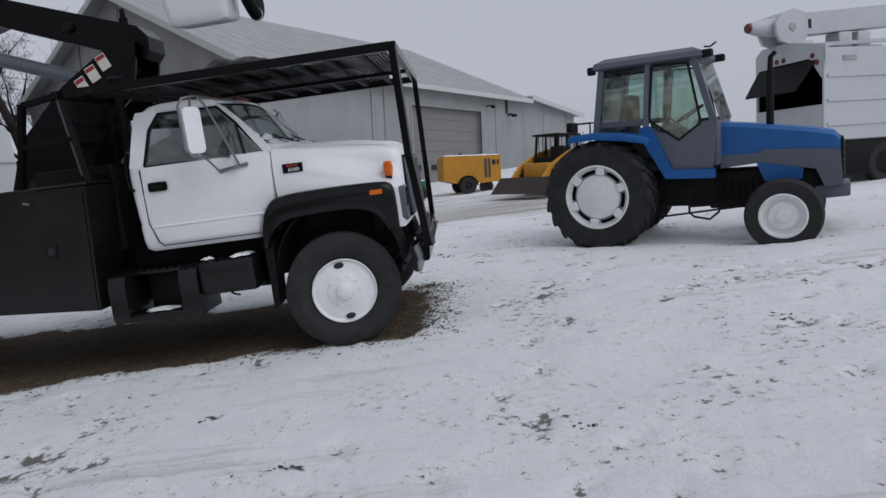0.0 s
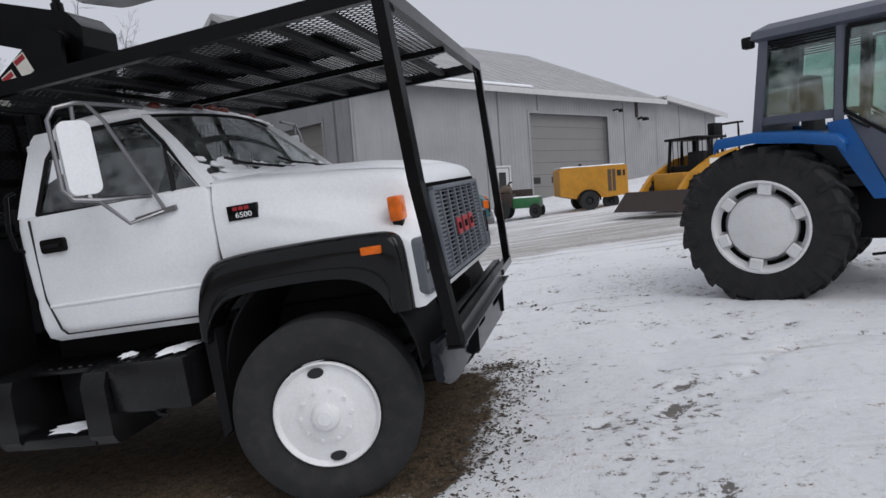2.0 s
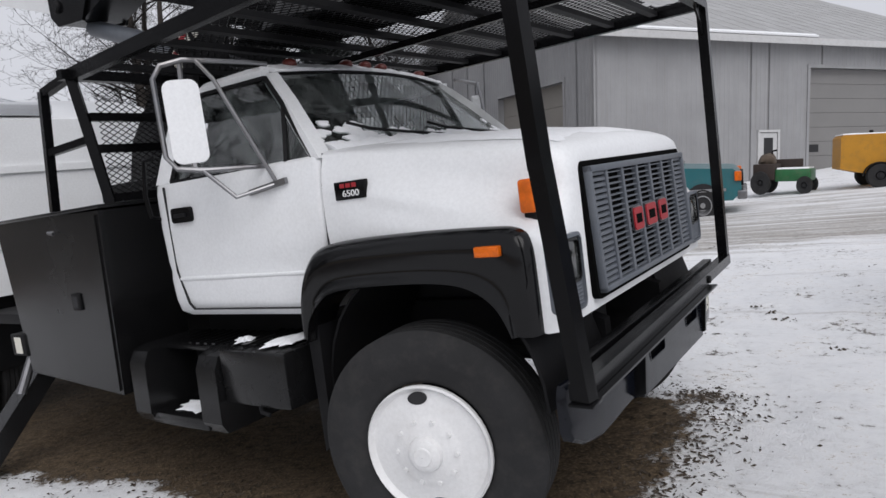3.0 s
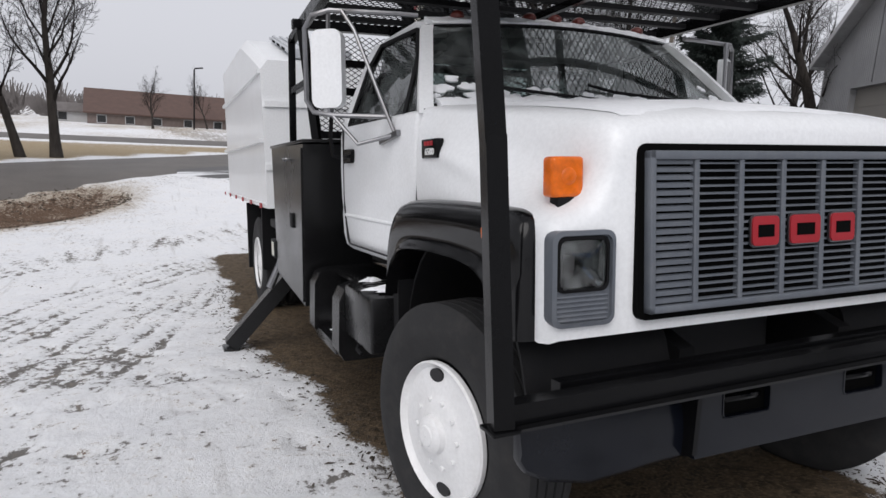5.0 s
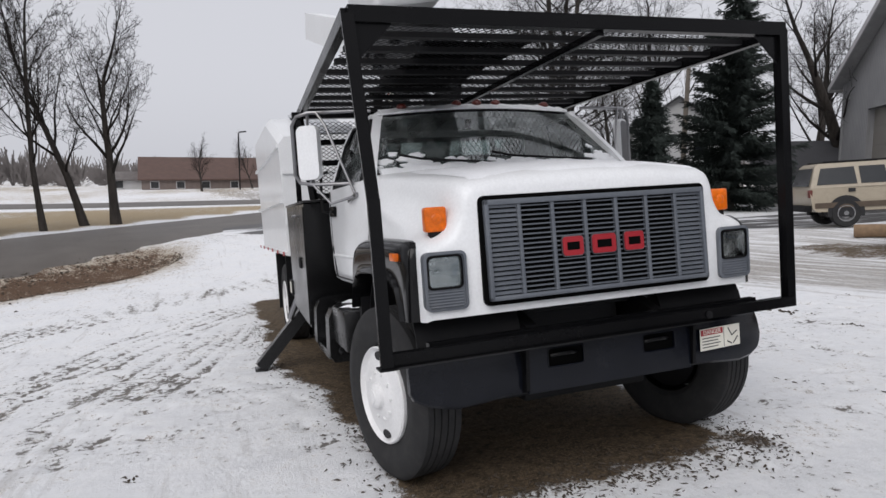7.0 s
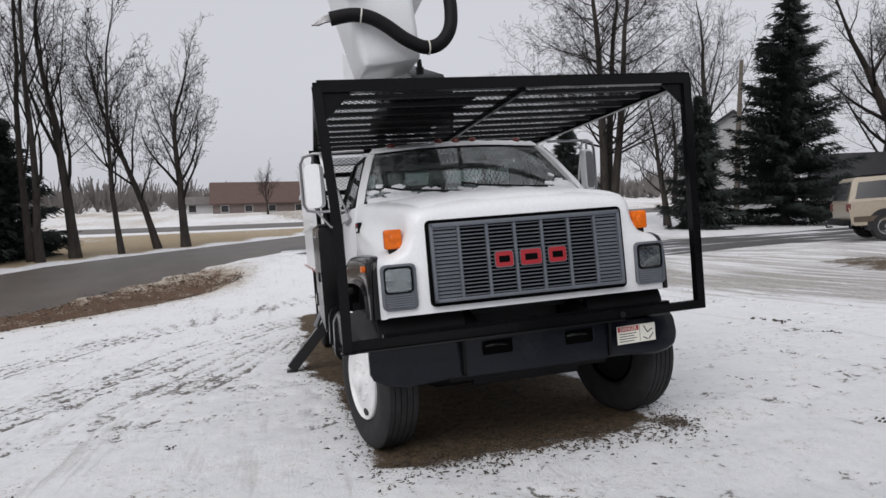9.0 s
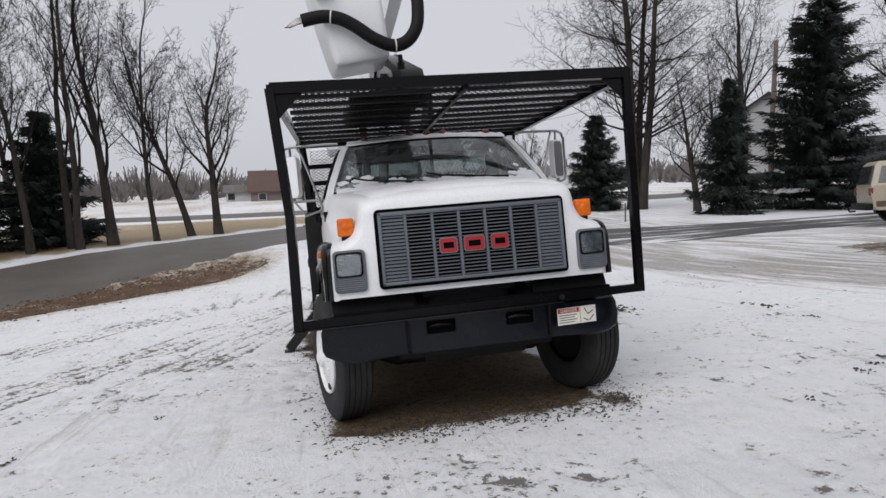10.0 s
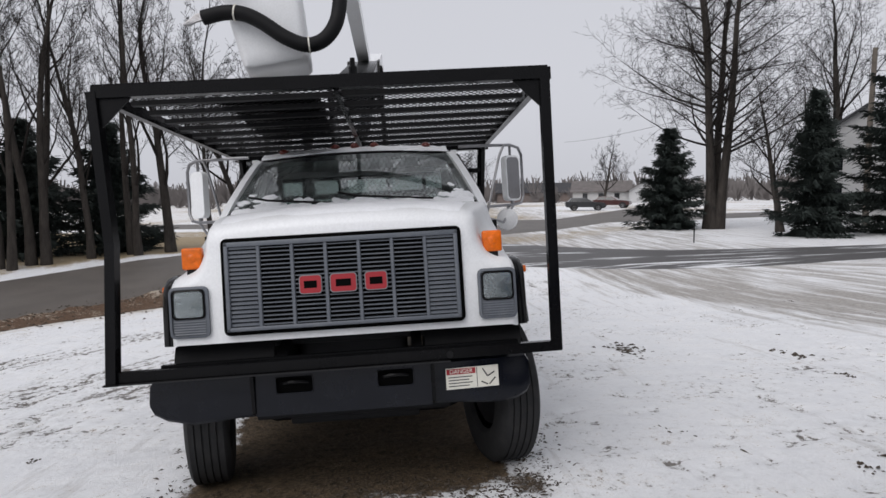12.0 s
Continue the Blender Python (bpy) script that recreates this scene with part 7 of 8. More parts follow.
    for y in (0.16, 2.30):
        for x in (1.9, 7.2):
            b = bmesh.new()
            lathe(b, [(0.30, -0.13), (0.48, -0.14), (0.51, -0.10), (0.51, 0.10), (0.48, 0.14), (0.30, 0.13), (0.20, 0.06), (0.001, 0.06)], (x, y, 0.51), 32)
            part("wheel", b, RUBBER, t)
    part("cab", bevelled(box_bm(5.6, 7.0, 0.15, 2.3, 1.1, 2.6), 0.12, 3), DULL_WHITE, t)
    part("hood", bevelled(box_bm(6.9, 8.2, 0.3, 2.15, 1.0, 1.8), 0.12, 3), DULL_WHITE, t)
    # white boom lying along the top, its knuckle and red tip lamp towards the tail
    b = bmesh.new()
    tube(b, [(-0.95, 1.5, 4.20), (-0.70, 1.5, 4.20), (-0.3, 1.5, 4.20), (0.2, 1.5, 4.22), (5.5, 1.4, 4.55)], [0.14, 0.20, 0.24, 0.26, 0.24], 16)
    part("boom_arm", b, DULL_WHITE, t, "white fibreglass boom")
    b = bmesh.new()
    lathe(b, [(0.001, -0.03), (0.10, -0.03), (0.125, 0.0), (0.125, 0.10)], (-1.0, 1.5, 4.20), 16, "x")
    part("tip_cap", b, RED_LENS, t, "dark red end cap")
    b = bmesh.new()
    bar(b, (0.25, 1.48, 4.22), (5.5, 1.4, 4.58), 0.52, 0.56)
    part("boom_sleeve", bevelled(b, 0.07, 3), DULL_WHITE, t, "square white boom sleeve")
    for y in (1.16, 1.80):
        b = bmesh.new()
        prism(b, [(-0.42, 4.02), (-0.30, 3.80), (0.15, 3.66), (0.42, 3.72), (0.55, 4.05), (0.50, 4.50), (0.10, 4.62), (-0.28, 4.50), (-0.44, 4.28)], y - 0.05, y + 0.05)
        part("knuckle", bevelled(b, 0.03, 2), DULL_WHITE, t)
        b = bmesh.new()
        lathe(b, [(0.001, -0.075), (0.10, -0.075), (0.12, -0.05), (0.12, 0.05), (0.10, 0.075), (0.001, 0.075)], (0.06, y, 4.15), 18)
        part("pivot_cap", b, SILVER, t)
    part("slot_plate", bbox(0.62, 0.72, 1.200, 1.212, 4.12, 4.36, 0.004, 1), DARK, t, "dark slot in the boom")
    for x0 in (1.6, 2.2):
        part("boom_bracket", bevelled(box_bm(x0, x0 + 0.42, 1.2, 1.7, 3.62, 4.02), 0.03, 2), DULL_WHITE, t)
    part("side_vent", bbox(2.0, 2.5, -0.02, 0.0, 3.46, 3.62, 0.004, 1), DARK, t, "dark vent")
    part("boom_cradle", bbox(0.3, 0.7, 1.1, 1.9, 3.42, 3.80, 0.02), DULL_WHITE, t)
    b = bmesh.new()
    bar(b, (0.3, 1.2, 3.66), (3.5, 1.2, 3.78), 0.10, 0.10)
    bar(b, (1.0, 1.75, 3.60), (3.5, 1.75, 3.62), 0.16, 0.22)
    part("boom_link", b, DULL_WHITE, t)
    return t


white_chip_truck()


# ---- yellow towed compressor ----
def compressor():
    t = thing("air_compressor", "yellow towed air compressor with snow on its top", "compressor", upright(1.17, 17.8, 14, -0.05) @ Matrix.Scale(0.93, 4))
    b = bmesh.new()
    prism(b, [(-1.15, 0.55), (-1.15, 1.42), (-1.08, 1.50), (1.12, 1.50), (1.18, 1.43), (1.18, 0.48), (0.45, 0.42), (-0.6, 0.42)], -0.62, 0.62)
    part("canopy", bevelled(b, 0.02), YELLOW, t, "yellow sheet-metal canopy")
    for x0, x1, z0, z1 in ((0.50, 0.62, 0.62, 1.36), (0.66, 0.76, 0.62, 1.36)):
        part("louvre", bbox(x0, x1, -0.635, -0.61, z0, z1, 0.004, 1), BROWN_DIRT, t)
    for x0, x1 in ((0.82, 0.96), (1.02, 1.10)):
        part("window", bbox(x0, x1, -0.63, -0.60, 1.12, 1.32, 0.004, 1), DARK, t, "dark panel window")
    b = bmesh.new()
    arc = [(-0.20 + 0.40 * math.cos(radians(a)), 0.36 + 0.36 * math.sin(radians(a))) for a in range(0, 181, 15)]
    loft(b, [[(x, -0.80, z), (x, -0.55, z), (x * 1.0, -0.55, z - 0.03), (x, -0.80, z - 0.03)] for x, z in arc])
    part("mudguard", b, BLACK_DULL, t)
    for sd in (-1, 1):
        simple_wheel(t, -0.20, sd * 0.70, 0.34, 0.15, 0.22, DARK, 24)
    simple_wheel(t, 0.62, -0.40, 0.28, 0.12, 0.18, DARK, 24)
    b = bmesh.new()
    bar(b, (1.1, 0, 0.5), (2.0, 0, 0.42), 0.09, 0.09)
    part("drawbar", b, YELLOW, t)
    b = bmesh.new()
    rr = []
    for i in range(20):
        x = -1.1 + 2.2 * i / 19
        h = 0.035 + 0.02 * noise.noise((x * 3, 0, 4))
        rr.append([(x, -0.60, 1.50), (x, -0.55, 1.50 + h), (x, 0.55, 1.50 + h), (x, 0.60, 1.50)])
    loft(b, rr)
    part("snow_cap", b, SNOW_LUMP, t, "thin snow on the canopy")
    b = bmesh.new()
    lathe(b, [(0.001, 0.1), (0.05, 0.1), (0.06, 0.04), (0.04, 0.0)], (-0.25, 0.2, 1.53), 10, "z")
    part("exhaust_cap", b, BLACK_DULL, t)
    return t


compressor()


# ---- yellow loader with bucket ----
def loader():
    t = thing("loader", "yellow loader with black cab frame and a rusty bucket", "loader", upright(4.10, 13.45, 225, -0.04) @ Matrix.Scale(0.87, 4))
    for x in (-0.1, 1.25):
        for sd in (-1, 1):
            simple_wheel(t, x, sd * 0.72, 0.46, 0.24, 0.34, YELLOW, 28, "lugged black tyre", 14)
    part("chassis", bbox(-0.9, 1.6, -0.52, 0.52, 0.35, 1.02, 0.05), YELLOW, t)
    part("engine_cover", bevelled(box_bm(-1.15, -0.3, -0.55, 0.55, 0.9, 1.45), 0.06), YELLOW, t)
    for x, y in ((0.95, -0.5), (0.95, 0.5), (-0.2, -0.5), (-0.2, 0.5), (0.4, -0.5), (0.4, 0.5)):
        b = bmesh.new()
        bar(b, (x, y, 1.0), (x * 0.92, y * 0.92, 1.95), 0.07, 0.07)
        part("cab_post", b, BLACK_DULL, t)
    part("cab_roof", bbox(-0.32, 1.05, -0.55, 0.55, 1.93, 2.00, 0.03), BLACK_DULL, t)
    part("cab_wall", bbox(-0.18, 0.92, -0.46, 0.46, 0.95, 1.22, 0.04), BLACK_DULL, t)
    for k in range(5):
        b = bmesh.new()
        bar(b, (-0.15 + 0.22 * k, 0.5, 1.1), (-0.15 + 0.22 * k, 0.5, 1.93), 0.02, 0.02)
        bar(b, (-0.15 + 0.22 * k, -0.5, 1.1), (-0.15 + 0.22 * k, -0.5, 1.93), 0.02, 0.02)
        part("guard_bar", b, BLACK_DULL, t)
    part("seat", bevelled(box_bm(0.0, 0.45, -0.25, 0.25, 1.0, 1.6), 0.06), DARK, t)
    for sd in (-1, 1):
        b = bmesh.new()
        prism(b, [(-0.75, 1.35), (-0.55, 1.62), (0.55, 1.42), (1.55, 0.98), (2.15, 0.42), (2.05, 0.30), (1.45, 0.72), (0.45, 1.15), (-0.55, 1.20)], sd * 0.60, sd * 0.72)
        part("lift_arm", bevelled(b, 0.02), YELLOW, t, "yellow lift arm with white name panel")
        part("name_panel", bbox(0.30, 0.75, sd * 0.725 - 0.006, sd * 0.725 + 0.006, 1.20, 1.36, 0.002, 1), PAPER, t)
        b = bmesh.new()
        tube(b, [(0.6, sd * 0.66, 0.75), (1.75, sd * 0.66, 0.62)], 0.05, 8)
        part("ram", b, CHROME, t)
    b = bmesh.new()
    loft(b, [[(2.05, y, 0.56), (2.55, y, 0.06), (2.60, y, 0.02), (2.0, y, 0.02), (1.88, y, 0.28), (1.96, y, 0.56)] for y in (-1.15, 1.15)])
    part("bucket", bevelled(b, 0.01), RUST, t, "rusty dark steel bucket")
    b = bmesh.new()
    for y in (-0.45, 0.45):
        tube(b, [(-1.0, y, 1.4), (-1.0, y, 2.2), (-1.05, y * 0.9, 2.38), (-1.35, y * 0.8, 2.4)], 0.03, 8)
    bar(b, (-1.05, -0.42, 2.38), (-1.05, 0.42, 2.38), 0.06, 0.06)
    part("roll_bar", b, BLACK_DULL, t)
    part("lamp_box", bbox(-0.75, -0.35, -0.12, 0.12, 1.99, 2.40, 0.03), BLACK_DULL, t)
    return t


loader()


# ---- green cart with junk ----
def cart():
    t = thing("trailer_cart", "small green and brown trailer cart dusted with snow", "trailer", upright(-1.10, 17.7, -2) @ Matrix.Diagonal((0.80, 1, 1, 1)))
    part("tub", bbox(-0.25, 0.85, -0.5, 0.5, 0.36, 0.70, 0.03), GREEN, t)
    part("back_board", bbox(-0.95, 0.45, 0.42, 0.52, 0.60, 0.98, 0.02), RUST, t)
    part("rear_crate", bbox(-0.95, -0.25, -0.55, 0.55, 0.40, 0.86, 0.02), RUST, t)
    b = bmesh.new()
    rr = [[(-0.2 + 0.1 * i, -0.45, 0.70), (-0.2 + 0.1 * i, -0.4, 0.74 + 0.02 * noise.noise((i, 1, 1))), (-0.2 + 0.1 * i, 0.4, 0.74), (-0.2 + 0.1 * i, 0.45, 0.70)] for i in range(11)]
    loft(b, rr)
    part("snow_cap", b, SNOW_LUMP, t)
    for x in (-0.70, 0.68):
        for sd in (-1, 1):
            simple_wheel(t, x, sd * 0.52, 0.25 if x > -0.5 else 0.33, 0.11, 0.20, DARK, 20)
    b = bmesh.new()
    bmesh.ops.create_icosphere(b, subdivisions=3, radius=0.3, matrix=Matrix.Translation((-0.6, 0, 0.95)) @ Matrix.Diagonal((1, 1.1, 0.7, 1)))
    for v in b.verts:
        v.co += Vector((1, 1, 1)) * 0.08 * noise.noise(v.co * 5)
    part("engine_lump", b, BROWN_DIRT, t)
    b = bmesh.new()
    tube(b, [(-0.5, 0, 1.0), (-0.45, 0, 1.22), (-0.3, 0, 1.24)], 0.03, 8)
    part("pipe", b, BLACK_DULL, t)
    return t


cart()


# ---- road vehicles ----
def vehicle(name, label, cat, m, paint, L, W, wb, front, R, rim, body, house, glass_rows, lower=None):
    """A parked car or pickup. x = 0 at the rear axle, forward positive; body and house are side outlines (x, z)."""
    t = thing(name, label, cat, m)
    b = bmesh.new()
    prism(b, body, -W / 2, W / 2)
    for v in b.verts:
        if abs(v.co.y) > W / 2 - 0.01:
            v.co.y *= 1 - 0.05 * max(0, (v.co.z - 0.75))
            v.co.y *= 1 - 0.10 * fade(wb + front - 0.35, wb + front, v.co.x)
    part("body", bevelled(b, 0.035, 2), paint, t, label.split(" parked")[0])
    b = bmesh.new()
    z0 = min(z for _, z in house)
    z1 = max(z for _, z in house)
    loft(b, [[(x, s * (W / 2 - 0.05 - 0.20 * (z - z0) / (z1 - z0)), z) for x, z in house] for s in (-1, 1)])
    part("cabin", bevelled(b, 0.03, 2), paint, t)
    for q in glass_rows:
        for s in (-1, 1):
            b = bmesh.new()
            loft(b, [[(x, s * (W / 2 - 0.05 - 0.20 * (z - z0) / (z1 - z0) + o), z) for x, z in q] for o in (-0.02, 0.012)])
            part("side_window", b, CAR_GLASS, t, "dark side window")
    for x in (0.0, wb):
        for s in (-1, 1):
            b = bmesh.new()
            lathe(b, [(0.001, s * (W / 2 + 0.004)), (R * 1.22, s * (W / 2 + 0.004)), (R * 1.22, s * (W / 2 - 0.3))], (x, 0, R * 1.06), 28)
            b2 = [f for f in b.faces]
            for v in b.verts:
                v.co.z = max(v.co.z, R * 0.75)
            part("wheel_well", b, DARK, t)
            simple_wheel(t, x, s * (W / 2 - 0.10), R, R * 0.56, 0.23, rim, 28)
    return t


def teal_pickup():
    m = on_land(-6.15, 13.3, 10.6) @ Matrix.Translation((0.28, 0, 0)) @ Matrix.Diagonal((0.94, 1, 1.1, 1))
    R, W = 0.37, 1.95
    body = [(-1.12, 0.62), (-1.14, 1.12), (-1.10, 1.20), (1.0, 1.20), (1.05, 1.24), (3.0, 1.22), (4.45, 1.12), (4.62, 1.02), (4.66, 0.62), (4.45, 0.45), (-1.0, 0.45)]
    house = [(1.02, 1.18), (1.18, 1.74), (1.35, 1.80), (2.35, 1.80), (2.55, 1.74), (3.25, 1.20)]
    gl = [[(1.20, 1.26), (1.30, 1.68), (1.66, 1.70), (1.66, 1.26)], [(1.74, 1.26), (1.74, 1.70), (2.42, 1.70), (2.92, 1.26)]]
    t = vehicle("pickup_truck", "teal full-size pickup truck parked before the barn", "pickup", m, TEAL, 5.8, W, 3.75, 0.9, R, SILVER, body, house, gl)
    part("bumper", bevelled(box_bm(4.55, 4.78, -0.92, 0.92, 0.46, 0.66), 0.04), CHROME, t, "chrome front bumper")
    part("bumper", bevelled(box_bm(-1.30, -1.10, -0.92, 0.92, 0.50, 0.68), 0.03), BLACK_DULL, t, "dark rear bumper")
    for s in (-1, 1):
        part("corner_lamp", bbox(4.50, 4.66, s * 0.88 - 0.09, s * 0.88 + 0.09, 0.86, 1.06, 0.02), AMBER, t, "amber corner lamp")
        part("tail_lamp", bbox(-1.17, -1.08, s * 0.90 - 0.07, s * 0.90 + 0.07, 0.80, 1.12, 0.02), RED_LENS, t)
        part("side_trim", bbox(-0.9, 4.3, s * 0.985 - 0.012, s * 0.985 + 0.012, 0.66, 0.72, 0.004, 1), SILVER, t)
        part("side_stripe", bbox(-0.75, -0.25, s * 0.976 - 0.006, s * 0.976 + 0.006, 0.98, 1.05, 0.002, 1), PAPER, t, "pale decal stripe")
    part("front_grille", bbox(4.62, 4.70, -0.7, 0.7, 0.74, 1.0, 0.01), BLACK_DULL, t)
    b = bmesh.new()
    loft(b, [[(2.60, -0.70, 1.72), (2.60, 0.70, 1.72), (3.22, 0.86, 1.24), (3.22, -0.86, 1.24)], [(2.63, -0.70, 1.73), (2.63, 0.70, 1.73), (3.25, 0.86, 1.25), (3.25, -0.86, 1.25)]])
    part("windscreen", b, CAR_GLASS, t)
    b = bmesh.new()
    box(b, -1.0, 1.0, -0.82, 0.82, 1.19, 1.215)
    part("bed_cover", b, DARK, t, "dark load bed")
    return t


teal_pickup()


def beige_suv():
    m = on_land(-10.58, 14.98, 60)
    R, W = 0.39, 1.72
    body = [(-0.86, 0.55), (-0.92, 0.98), (-0.88, 1.12), (2.0, 1.12), (3.3, 1.08), (3.38, 0.62), (3.2, 0.45), (-0.75, 0.45)]
    house = [(-0.90, 1.08), (-0.72, 1.72), (-0.62, 1.80), (1.55, 1.80), (1.70, 1.74), (2.22, 1.10)]
    gl = [[(-0.72, 1.20), (-0.58, 1.66), (0.28, 1.68), (0.32, 1.20)], [(0.42, 1.20), (0.40, 1.68), (1.05, 1.68), (1.12, 1.20)], [(1.20, 1.20), (1.14, 1.68), (1.56, 1.66), (1.92, 1.20)]]
    t = vehicle("suv", "beige off-road wagon with dark windows parked on the drive", "car", m, TAN, 4.5, W, 2.6, 0.75, R, SILVER, body, house, gl)
    for s in (-1, 1):
        part("tail_lamp", bbox(-0.95, -0.84, s * 0.78 - 0.07, s * 0.78 + 0.07, 0.86, 1.08, 0.02), RED_LENS, t, "red tail lamp")
        part("roof_rail", bbox(-0.5, 1.4, s * 0.60 - 0.02, s * 0.60 + 0.02, 1.82, 1.86, 0.01), BLACK_DULL, t)
        part("side_trim", bbox(-0.8, 3.2, s * 0.865 - 0.012, s * 0.865 + 0.012, 0.55, 0.70, 0.006, 1), BROWN_DIRT, t)
        part("fuel_door", bbox(0.06, 0.24, s * 0.862 - 0.006, s * 0.862 + 0.006, 0.98, 1.08, 0.004, 1), DARK, t)
    b = bmesh.new()
    loft(b, [[(-0.90, -0.66, 1.18), (-0.90, 0.66, 1.18), (-0.74, 0.56, 1.68), (-0.74, -0.56, 1.68)], [(-0.93, -0.66, 1.18), (-0.93, 0.66, 1.18), (-0.77, 0.56, 1.68), (-0.77, -0.56, 1.68)]])
    part("rear_window", b, CAR_GLASS, t)
    part("bumper", bevelled(box_bm(-1.06, -0.86, -0.82, 0.82, 0.46, 0.64), 0.03), BLACK_DULL, t)
    b = bmesh.new()
    tube(b, [(-1.1, 0.1, 0.42), (-1.25, 0.1, 0.42), (-1.28, 0.1, 0.5)], 0.025, 8)
    part("tow_hitch", b, BLACK_DULL, t)
    return t


beige_suv()


def far_car(label, m, paint):
    """A small parked car far off."""
    R, W = 0.33, 1.75
    body = [(-0.9, 0.5), (-0.95, 0.9), (-0.85, 1.0), (2.5, 0.96), (3.3, 0.85), (3.4, 0.55), (3.2, 0.40), (-0.8, 0.40)]
    cabin = [(-0.7, 0.96), (-0.25, 1.40), (1.3, 1.42), (2.1, 0.95)]
    gl = [[(-0.45, 1.02), (-0.15, 1.34), (0.5, 1.35), (0.5, 1.02)], [(0.6, 1.02), (0.6, 1.35), (1.25, 1.35), (1.8, 1.02)]]
    return vehicle("parked_car", label, "car", m, paint, 4.3, W, 2.6, 0.75, R, SILVER, body, cabin, gl)


far_car("dark sedan parked beyond the road junction", upright(-68.0, 19.0, 80), surf("dark_grey_car_paint", (0.03, 0.032, 0.036), 0.3, var=0.1, coat=0.4))
far_car("dark maroon sedan parked beside the far houses", upright(-74.0, 24.0, 60), surf("maroon_car_paint", (0.06, 0.018, 0.016), 0.3, var=0.1, coat=0.4))

# a weathered log and bare patch before the pickup
b = bmesh.new()
tube(b, [(-0.42, 0, 0.17), (-0.40, 0, 0.17), (0.0, 0.01, 0.175), (0.40, 0, 0.17), (0.42, 0, 0.17)], [0.15, 0.17, 0.165, 0.17, 0.15], 18)
lg = part("log", b, surf("weathered_wood", (0.26, 0.17, 0.10), 0.8, var=0.3, scale=8, grime=0.3, bumpy=0.3), None)
lg.matrix_world = on_land(-8.3, 13.6, 40)
tagged(lg, "short weathered brown log lying on the yard", "log")

# ---- trees ----
m, n, l, bs = node_mat("bark", 0.9, spec=0.2)
v = coords(n, l, (1, 1, 0.25))
c = mix(n, l, ramp(n, l, noise_tex(n, l, v, 6, 6, 0.7), 0.3, 0.7), (0.024, 0.021, 0.019), (0.068, 0.059, 0.052))
l.new(c, bs.inputs["Base Color"])
bump(n, l, bs, noise_tex(n, l, v, 14, 5), 0.6, 0.03)
BARK = m
TWIG = surf("grey_brown_twigs", (0.026, 0.022, 0.020), 0.9, var=0.25, scale=1.0, spec=0.2)
m, n, l, bs = node_mat("spruce_needles", 0.8, spec=0.25)
v = coords(n, l)
c = mix(n, l, ramp(n, l, noise_tex(n, l, v, 3, 6, 0.7), 0.3, 0.7), (0.015, 0.020, 0.018), (0.044, 0.056, 0.050))
l.new(c, bs.inputs["Base Color"])
NEEDLE = m


def limb(verts, faces, pts, radii, k):
    """Adds a tapered limb along points to a list of verts and faces."""
    up = None
    base = len(verts)
    for i, p in enumerate(pts):
        d = (pts[min(i + 1, len(pts) - 1)] - pts[max(i - 1, 0)]).normalized()
        if up is None:
            up = d.orthogonal().normalized()
        up = (up - d * up.dot(d))
        up = up.normalized() if up.length > 1e-6 else d.orthogonal().normalized()
        w = d.cross(up)
        for j in range(k):
            a = 2 * math.pi * j / k
            verts.append(p + (up * math.cos(a) + w * math.sin(a)) * radii[i])
    for i in range(len(pts) - 1):
        for j in range(k):
            a, c = base + i * k + j, base + i * k + (j + 1) % k
            faces.append((a, c, c + k, a + k))


def grow(rng, verts, faces, start, direction, length, radius, level, top, spread, rise, thin, reach=0.62, slim=0.40):
    steps = 6 if level < 2 else (5 if level == 2 else 3)
    pts, rad = [start], [radius]
    d = direction.normalized()
    tip = {0: 0.35, 1: 0.18, 2: 0.22, 3: 0.4, 4: 0.5}[level]
    for i in range(steps):
        d = (d + Vector((rng.gauss(0, 1), rng.gauss(0, 1), rng.gauss(0, 0.6))) * (0.045, 0.11, 0.17, 0.23, 0.28)[level] + Vector((0, 0, rise * 0.12 * (level > 0)))).normalized()
        pts.append(pts[-1] + d * length / steps)
        rad.append(radius * (1 - (1 - tip) * (i + 1) / steps))
    limb(verts[0 if level == 0 else 1], faces[0 if level == 0 else 1], pts, rad, (10, 6, 4, 3, 3)[level])
    if level == top:
        return
    count = {0: thin[0], 1: thin[1], 2: thin[2], 3: thin[3]}[level]
    for k in range(count):
        lo = (0.30, 0.22, 0.2, 0.15)[level]
        u = lo + (1 - lo) * (k + rng.random()) / count
        i = min(steps - 1, int(u * steps))
        p = pts[i].lerp(pts[i + 1], u * steps - i)
        r = rad[i] * (slim, 0.42, 0.5, 0.6)[level] * rng.uniform(0.65, 1)
        axis_d = (pts[i + 1] - pts[i]).normalized()
        side = axis_d.orthogonal().normalized()
        side.rotate(Matrix.Rotation(rng.uniform(0, 6.283) if level else k * 2.4 + rng.uniform(-0.4, 0.4), 3, axis_d))
        ang = radians(rng.uniform(0.75, 1.2) * spread)
        nd = axis_d * math.cos(ang) + side * math.sin(ang)
        ln = length * (reach, 0.46, 0.48, 0.55)[level] * (1.15 - 0.55 * u) * rng.uniform(0.75, 1.2)
        grow(rng, verts, faces, p, nd, ln, max(r, 0.0090), level + 1, top, min(48, spread * 1.15), rise, thin, reach, slim)
    if level in (0, 1):
        grow(rng, verts, faces, pts[-1], d, length * 0.5, rad[-1] * 0.95, level + 1, top, spread, rise, thin, reach, slim)


